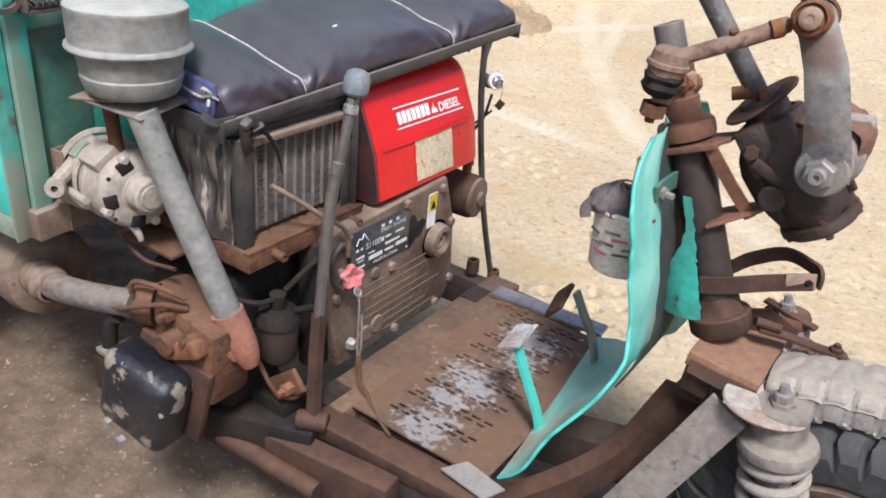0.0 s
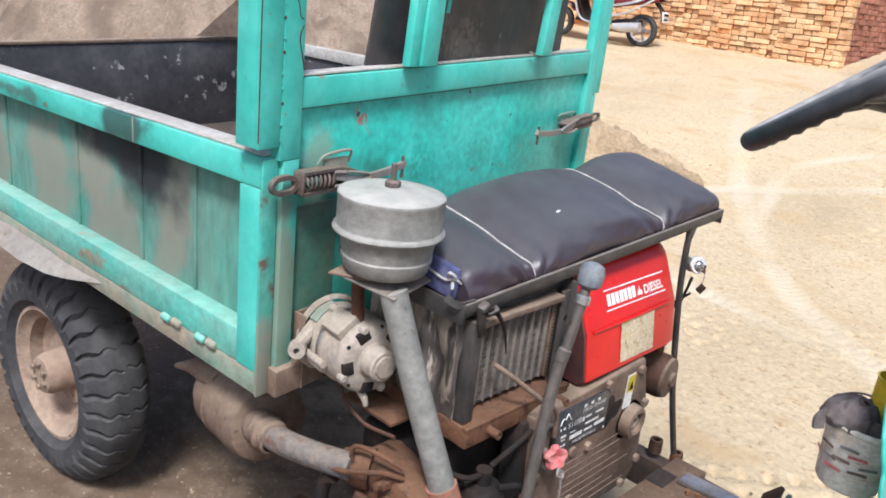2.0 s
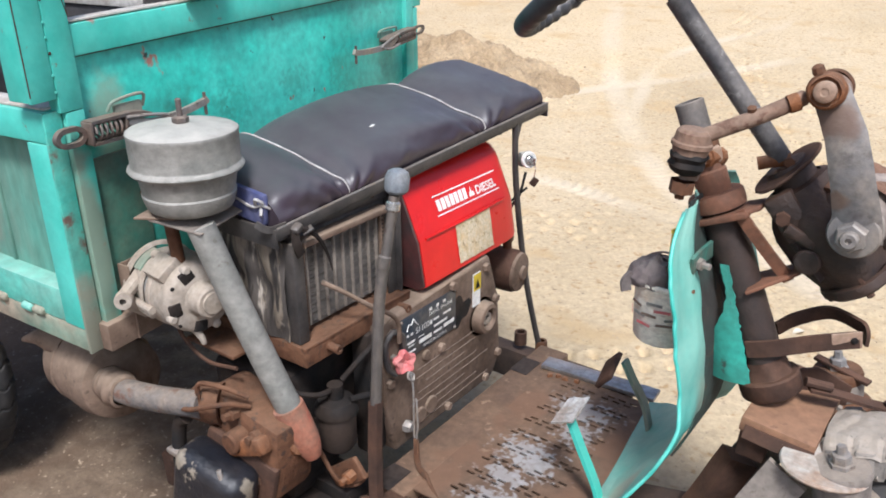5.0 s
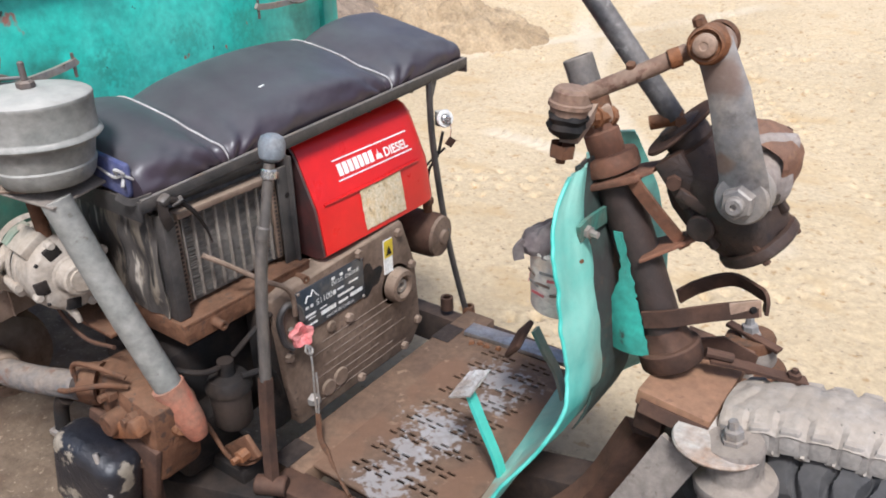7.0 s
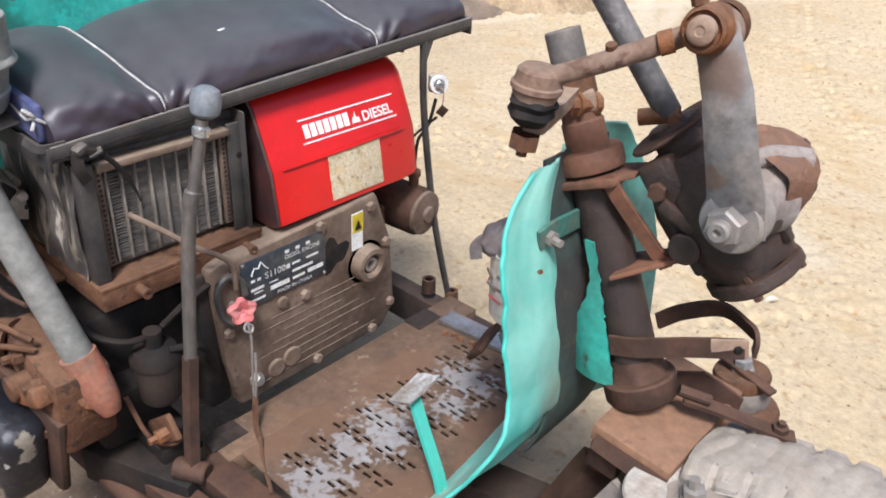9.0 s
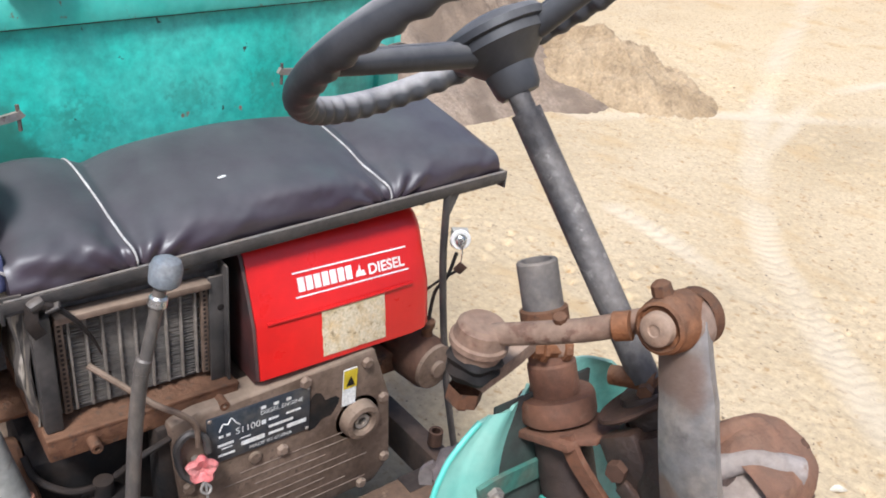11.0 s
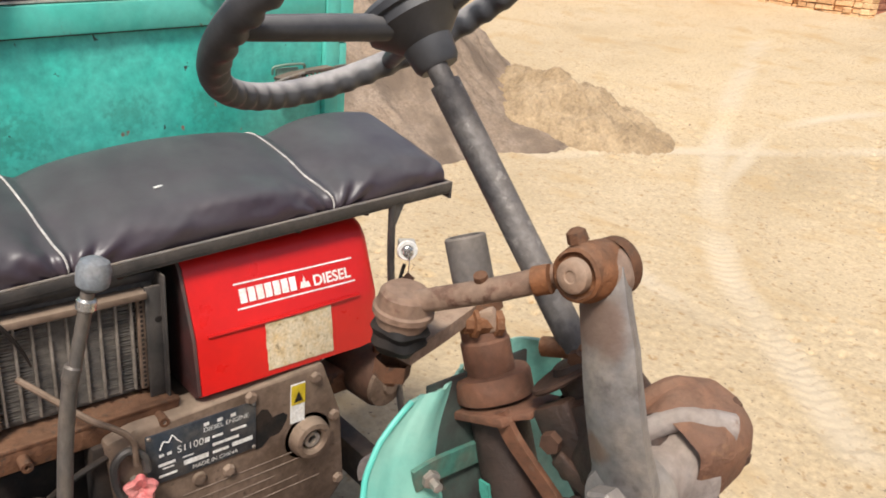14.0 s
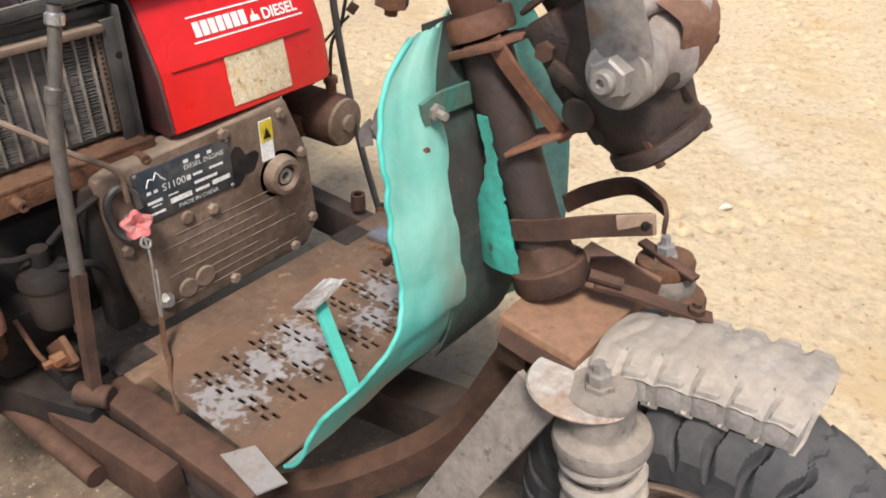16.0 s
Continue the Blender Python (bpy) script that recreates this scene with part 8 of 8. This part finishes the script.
def paint_bucket():
    t = thing("paint_bucket", "dirty white paint bucket hung inside the shield", "bucket", (0.492, -0.020, 0.698))
    c = V(0.492, -0.020, 0.700)
    pail = part("pail", add_lathe(N(), [(0, 0), (0.047, 0), (0.051, 0.006), (0.062, 0.115), (0.065, 0.118), (0.065, 0.123), (0.06, 0.125), (0.058, 0.12), (0.048, 0.011), (0, 0.011)], c, (0.05, 0.03, 1), 40), BUCKET, t)
    part("wire_handle", add_tube(N(), [c + V(-0.064, 0.028, 0.115), c + V(-0.046, 0.02, 0.147), c + V(0.0, 0.0, 0.17), c + V(0.055, -0.02, 0.156)], 0.002, 6, 5), STEEL, t)
    for k, (a, h) in enumerate(((205, 0.055), (232, 0.08), (240, 0.062), (252, 0.045), (262, 0.066), (270, 0.09), (285, 0.078), (292, 0.05), (305, 0.062))):
        d = V(math.cos(radians(a)), math.sin(radians(a)), 0)
        m = Matrix((V(-d.y, d.x, 0), V(0, 0, 1), d)).transposed().to_4x4()
        m.translation = c + d * (0.0522 + 0.10 * h) + V(0.05 * h, 0.03 * h, h)
        part("faded_print", add_box(N(), (0, 0, 0), (0.03, 0.005, 0.001), m, 0), (PINK, CLAY, GREY)[k % 3], pail)
    rag = thing("rag", "crumpled grey rag stuffed in the bucket", "rag", (0.46, -0.06, 0.85))

    def f(u, v):
        th = v * 2 * math.pi
        r = 0.066 * math.sin(min(1, u * 1.12) * math.pi * 0.55 + 0.02)
        k = 1 + 0.16 * noise.noise(V(math.cos(th) * 2.5, math.sin(th) * 2.5, u * 3.5)) + 0.06 * math.sin(7 * th + 4 * u) + 0.05 * math.sin(13 * th)
        return (0.478 + 0.74 * r * k * math.cos(th), -0.032 + 0.74 * r * k * math.sin(th), 0.862 - 0.045 * u ** 1.4 + 0.012 * noise.noise(V(th, u * 5, 4)))
    part("cloth", add_sheet(N(), f, 22, 60, 0.003), RAG, rag)
    part("cloth_tail", add_tube(N(), [(0.448, -0.069, 0.836), (0.439, -0.078, 0.822), (0.440, -0.077, 0.804)], 0, flat=(0.009, 0.004), hint=(1, 1, 0)), RAG, rag)
    cup = thing("yellow_cup", "yellow plastic cup stuck in the bucket behind the shield", "cup", (0.512, -0.008, 0.838))
    part("cup_body", add_lathe(N(), [(0, 0), (0.024, 0), (0.028, 0.069), (0.030, 0.071), (0.026, 0.072), (0.022, 0.006), (0, 0.006)], (0.512, -0.008, 0.838), (0.08, 0, 1), 28), YELLOW, cup)
    return t


RAG = mat("grey_cotton_rag", (0.12, 0.092, 0.086), 0.95, second=(0.16, 0.135, 0.125), scale=14, amount=0.5, bump=0.5, bump_scale=300)
BUCKET = mat("dirty_printed_white_plastic", (0.85, 0.79, 0.67), 0.5, second=(0.52, 0.38, 0.24), scale=15, amount=0.12, third=(0.34, 0.18, 0.13), scale3=48, amount3=0.14, sharp3=0.03, stretch=(1, 1, 1.6))
paint_bucket()


SILVER = mat("silver_grey_trim", (0.62, 0.61, 0.6), 0.35, metal=0.4, second=(0.52, 0.5, 0.48), scale=6, bump=0, grain=0)


# ---- scooter and brick stacks ----
def scooter():
    ox, oy = -6.49, 8.34
    gz = ground_z(-5.8, 8.45)
    M = pose(ox, oy, gz, 3, 0, 11) @ Matrix.Scale(1.03, 4)
    t = thing("motor_scooter", "parked dark red motor scooter by the brick stacks", "scooter", (ox, oy, gz))
    P = lambda x, y, z: M @ V(x, y, z)
    A = (M.to_3x3() @ V(0, 1, 0)).normalized()
    for wx in (0.0, 1.22):
        tyre = part("tyre", add_lathe(N(), [(0.15, -0.04), (0.19, -0.05), (0.215, -0.035), (0.22, 0), (0.215, 0.035), (0.19, 0.05), (0.15, 0.04)], P(wx, 0, 0.22), A, 40), RUBBER, t)
        part("rim", add_lathe(N(), [(0.155, -0.035), (0.14, -0.02), (0.135, 0.02), (0.155, 0.035)], P(wx, 0, 0.22), A, 32), SILVER, tyre)
        for k in range(5):
            d = M.to_3x3() @ V(math.cos(k * 1.257), 0, math.sin(k * 1.257))
            part("spoke", add_tube(N(), [P(wx, 0, 0.22) + d * 0.03, P(wx, 0, 0.22) + d * 0.145], 0, flat=(0.014, 0.012), n=1), STEEL, tyre)
        part("hub", add_cyl(N(), P(wx, -0.05, 0.22), P(wx, 0.05, 0.22), 0.04), STEEL, tyre)

    def bent(pts, wid, name, material, label=""):
        def f(u, v):
            q = smooth_path([V(*p) for p in pts], 8)
            k = u * (len(q) - 1)
            i = min(int(k), len(q) - 2)
            c = q[i].lerp(q[i + 1], k - i)
            ww = wid(u) if callable(wid) else wid
            return P(c.x + 0.06 * (2 * v - 1) ** 2, (v - 0.5) * ww, c.z)
        return part(name, add_sheet(N(), f, 24, 10, 0.012), material, t, label)
    bent([(-0.19, 0, 0.33), (-0.1, 0, 0.45), (0.05, 0, 0.48), (0.2, 0, 0.38)], 0.16, "front_fender", MAROON)
    bent([(0.33, 0, 0.3), (0.24, 0, 0.5), (0.14, 0, 0.75), (0.10, 0, 0.95)], lambda u: 0.4 - 0.12 * u, "leg_shield", MAROON)
    bent([(0.36, 0, 0.3), (0.28, 0, 0.5), (0.18, 0, 0.75), (0.14, 0, 0.93)], lambda u: 0.34 - 0.12 * u, "inner_shield", BLACK)
    for s in (-1, 1):
        part("chrome_trim", add_tube(N(), [P(0.16, s * 0.16, 0.92), P(0.27, s * 0.2, 0.6), P(0.38, s * 0.2, 0.32), P(0.6, s * 0.2, 0.26), P(0.85, s * 0.2, 0.3)], 0.014, 8, 6), SILVER, t)
    part("floorboard", add_box(N(), P(0.55, 0, 0.28), (0.5, 0.36, 0.05), (0, 0, 4), 0.02), BLACK, t)
    part("headset", add_lathe(N(), [(0, -0.09), (0.09, -0.07), (0.12, 0.0), (0.1, 0.08), (0, 0.12)], P(0.1, 0, 1.0), M.to_3x3() @ V(-0.4, 0, 1), 24), MAROON, t)
    part("head_lamp", add_lathe(N(), [(0.07, 0), (0.05, 0.03), (0, 0.04)], P(0.0, 0, 0.99), M.to_3x3() @ V(-1, 0, 0.1), 20), SILVER, t)
    part("handlebar", add_tube(N(), [P(0.2, -0.34, 1.04), P(0.13, -0.15, 1.02), P(0.1, 0, 1.02), P(0.13, 0.15, 1.02), P(0.2, 0.34, 1.04)], 0.016, 10, 5), BLACK, t)
    for s in (-1, 1):
        part("mirror_stem", add_tube(N(), [P(0.14, s * 0.2, 1.04), P(0.13, s * 0.26, 1.2)], 0.006, 8, 2), BLACK, t)
        part("mirror", add_lathe(N(), [(0, -0.015), (0.05, -0.01), (0.055, 0.0), (0.05, 0.01), (0, 0.012)], P(0.13, s * 0.27, 1.23), M.to_3x3() @ V(1, 0, 0.1), 20), BLACK, t)
    part("hung_bag", add_lathe(N(), [(0, -0.12), (0.09, -0.1), (0.12, 0.0), (0.08, 0.1), (0, 0.13)], P(0.34, 0, 0.66), (0, 0, 1), 20), BLACK, t, "black helmet hung on the hook")

    def body(u, v):
        th = (v - 0.5) * 3.9
        x = 0.72 + 0.72 * u
        wy = 0.17 * math.sin(math.pi * (0.25 + 0.6 * u)) ** 0.7
        zc, hz = 0.52 + 0.12 * u, 0.19 - 0.08 * u
        return P(x, wy * math.sin(th), zc + hz * math.cos(th) * (1.0 if abs(th) < 1.6 else 0.8))
    part("rear_body", add_sheet(N(), body, 20, 20, 0.012), MAROON, t, "dark red rear body panels")
    part("side_stripe", add_tube(N(), [P(0.78, -0.175, 0.5), P(1.05, -0.185, 0.56), P(1.32, -0.15, 0.66)], 0, flat=(0.016, 0.004), hint=(0, 0, 1)), SILVER, t)
    part("side_trim", add_tube(N(), [P(0.72, -0.19, 0.36), P(1.0, -0.2, 0.42), P(1.3, -0.17, 0.58), P(1.42, -0.1, 0.68)], 0.014, 8, 6), SILVER, t)

    def seat(u, v):
        x = 0.66 + 0.68 * u
        th = (v - 0.5) * 3.0
        return P(x, 0.14 * math.sin(th) * (0.8 + 0.3 * math.sin(u * 3)), 0.71 + 0.05 * u + 0.06 * math.cos(th) + 0.03 * math.sin(u * 7))
    part("seat", add_sheet(N(), seat, 20, 16, 0.02), VINYL, t, "black padded seat")
    part("grab_rail", add_tube(N(), [P(1.0, -0.16, 0.76), P(1.3, -0.16, 0.84), P(1.56, -0.05, 0.88), P(1.56, 0.05, 0.88), P(1.3, 0.16, 0.84), P(1.0, 0.16, 0.76)], 0.02, 10, 6), SILVER, t)
    part("tail_lamp", add_box(N(), P(1.46, 0, 0.68), (0.06, 0.2, 0.08), (0, 0, 4), 0.02), PINK, t)
    part("silencer", add_tube(N(), [P(0.85, -0.14, 0.24), P(1.0, -0.16, 0.24), P(1.25, -0.17, 0.27)], lambda k: 0.04 + 0.025 * min(1, k * 2), 16, 4), SILVER, t)
    part("engine_case", add_box(N(), P(1.0, 0.05, 0.27), (0.42, 0.14, 0.16), (0, -6, 4), 0.04), DUSTY_BLACK, t)
    part("rear_fender", add_tube(N(), [P(1.36, 0, 0.6), P(1.47, 0, 0.48), P(1.5, 0, 0.36)], 0, flat=(0.08, 0.006), hint=M.to_3x3() @ V(0, 1, 0)), BLACK, t)
    plate = part("number_plate", add_box(N(), P(1.515, 0, 0.42), (0.01, 0.19, 0.14), (0, -10, 4), 0.004), WHITE, t)
    for z in (0.39, 0.45):
        part("plate_bar", add_box(N(), P(1.524, 0, z), (0.004, 0.13, 0.03), (0, -10, 4), 0), BLACK, plate)
    part("side_stand", add_tube(N(), [P(0.72, -0.1, 0.22), P(0.66, -0.24, 0.01)], 0.012, 8, 1), BLACK, t)
    return t


MAROON = mat("dark_red_scooter_paint", (0.13, 0.008, 0.014), 0.3, second=(0.17, 0.018, 0.022), scale=4, dust=0.2, bump=0.02)
scooter()


def iron_fence():
    cx, cy = -13.05, 14.8
    gz = ground_z(cx, cy) - 0.1
    t = thing("iron_fence", "dark wrought iron fence beyond the soil heap", "fence", (cx, cy, gz))
    for z in (0.2, 1.3, 2.35):
        part("rail", add_box(N(), (cx, cy, gz + z), (5.6, 0.05, 0.07), None, 0.005), FENCE, t)
    for k in range(27):
        part("bar", add_box(N(), (cx - 2.8 + k * 0.215, cy, gz + 1.24), (0.035, 0.035, 2.36), None, 0.003), FENCE, t)
    for k in range(9):
        x = cx - 2.6 + k * 0.63
        part("scroll", add_tube(N(), [(x, cy - 0.03, gz + 1.38), (x + 0.2, cy - 0.03, gz + 1.6), (x + 0.03, cy - 0.03, gz + 1.84), (x + 0.22, cy - 0.03, gz + 2.06), (x + 0.03, cy - 0.03, gz + 2.28)], 0.02, 6, 5), FENCE, t)
    return t


FENCE = mat("dark_green_iron", (0.05, 0.07, 0.06), 0.6, second=(0.12, 0.13, 0.11), scale=3, amount=0.4)
iron_fence()

# pale fired bricks, each stack a thing and each brick a part
BRICK_L = mat("pale_fired_brick", (0.68, 0.36, 0.16), 0.9, second=(0.78, 0.52, 0.28), scale=5, amount=0.45, third=(0.52, 0.21, 0.09), scale3=16, amount3=0.38, rand=0.2, bump=0.3, bump_scale=60)
# darker, redder copy for the end face: its shade put into the colour
BRICK_SHADED = mat("shaded_end_brick", (0.30, 0.105, 0.06), 0.95, second=(0.38, 0.17, 0.10), scale=5, amount=0.45, third=(0.2, 0.06, 0.035), scale3=16, amount3=0.38, rand=0.2, bump=0.3, bump_scale=60)
CORE = mat("rough_brick_core", (0.45, 0.23, 0.11), 0.95, second=(0.52, 0.3, 0.16), scale=6)


def brick_mesh(name, size, seed, material):
    bm = add_box(N(), (0, 0, 0), size, None, 0.006, 1)
    rng = random.Random(seed)
    for v in bm.verts:
        v.co += V(rng.uniform(-1, 1), rng.uniform(-1, 1), rng.uniform(-1, 1)) * 0.003
    return mesh_of(name, bm, material, 30)


STRETCHERS = [brick_mesh("brick", (0.208, 0.1, 0.06), k, BRICK_L) for k in range(4)]
HEADERS = [brick_mesh("brick", (0.099, 0.2, 0.06), k + 9, BRICK_L) for k in range(4)]
SHADED_BRICKS = [brick_mesh("brick", (0.1, 0.2, 0.06), k + 20, BRICK_SHADED) for k in range(4)] + [brick_mesh("brick", (0.2, 0.1, 0.06), k + 30, BRICK_SHADED) for k in range(3)]


def brick_stack(x0, x1, y, lean, height, seed, deep=0.0):
    """A dry stack: a core faced with loosely laid bricks; deep: how far its end face runs back."""
    rng = random.Random(seed)
    gz = min(ground_z(x0, y), ground_z(x1, y)) - 0.03
    t = thing("brick_stack", "tall dry stack of pale orange fired bricks", "brick stack", ((x0 + x1) / 2, y, gz), "brick stacks in the yard")
    back = max(0.72, deep)
    part("core", add_box(N(), ((x0 + x1) / 2, y + 0.08 + back / 2, gz + height / 2), (x1 - x0 - 0.06, back, height - 0.05), None, 0.01), CORE, t)

    def lay(me, p, rz):
        ob = new("brick", me)
        ob.parent = t
        ob.matrix_parent_inverse = t.matrix_basis.inverted()
        ob.matrix_basis = pose(p[0], p[1], p[2], rng.uniform(-1.5, 1.5), rng.uniform(-1.5, 1.5), rz + rng.uniform(-3, 3))
    z, row = 0.031, 0
    while z < height:
        x = x0 + rng.uniform(0, 0.02)
        while x < x1 - 0.05:
            head = rng.random() < (0.75 if row % 2 else 0.35)
            w = 0.103 if head else 0.212
            if x + w > x1 + 0.03:
                head, w = True, 0.103
            lay(rng.choice(HEADERS if head else STRETCHERS), (x + w / 2, y + (0.1 if head else 0.05) + rng.uniform(-0.024, 0.03) - lean * z, gz + z), 0)
            x += w + rng.uniform(0.002, 0.010)
        # end face laid in the darker copy that carries its shade
        if deep:
            yy = y + 0.11
            while yy < y + deep:
                short = rng.random() < 0.5
                lay(rng.choice(SHADED_BRICKS[:4] if short else SHADED_BRICKS[4:]), (x1 - (0.05 if short else 0.1) + rng.uniform(-0.012, 0.02), yy + (0.1 if short else 0.05), gz + z), 0)
                yy += (0.203 if short else 0.103) + rng.uniform(0.002, 0.01)
        z += 0.066
        row += 1


for k in range(7):
    xb = -2.84 - k * 0.85
    brick_stack(xb - 0.835, xb, 9.27 + (0.0, 0.03, 0.0, 0.05, 0.02, 0.0, 0.03)[k], 0.03, 2.15, 40 + k, 2.3 if k == 0 else 0.0)


# ---- litter ----
def dry_leaf(x, y, turn):
    z = ground_z(x, y) + fine(x, y) + track_relief(x, y) + 0.006
    t = thing("dry_leaf", "small pale dry leaf lying on the sand", "leaf", (x, y, z))
    c, s_ = math.cos(radians(turn)), math.sin(radians(turn))

    def f(u, v):
        w = 0.014 * math.sin(math.pi * min(1, u * 1.02)) ** 0.8
        a, b = (u - 0.5) * 0.06, (v - 0.5) * 2 * w
        return (x + a * c - b * s_, y + a * s_ + b * c, z + 0.006 * math.sin(u * 3.1) + 0.25 * abs(b))
    part("blade", add_sheet(N(), f, 10, 6, 0.001), LEAF, t)


LEAF = mat("bleached_dry_leaf", (0.62, 0.56, 0.44), 0.8, second=(0.5, 0.4, 0.27), scale=40, amount=0.4)
dry_leaf(0.47, 1.51, 60)
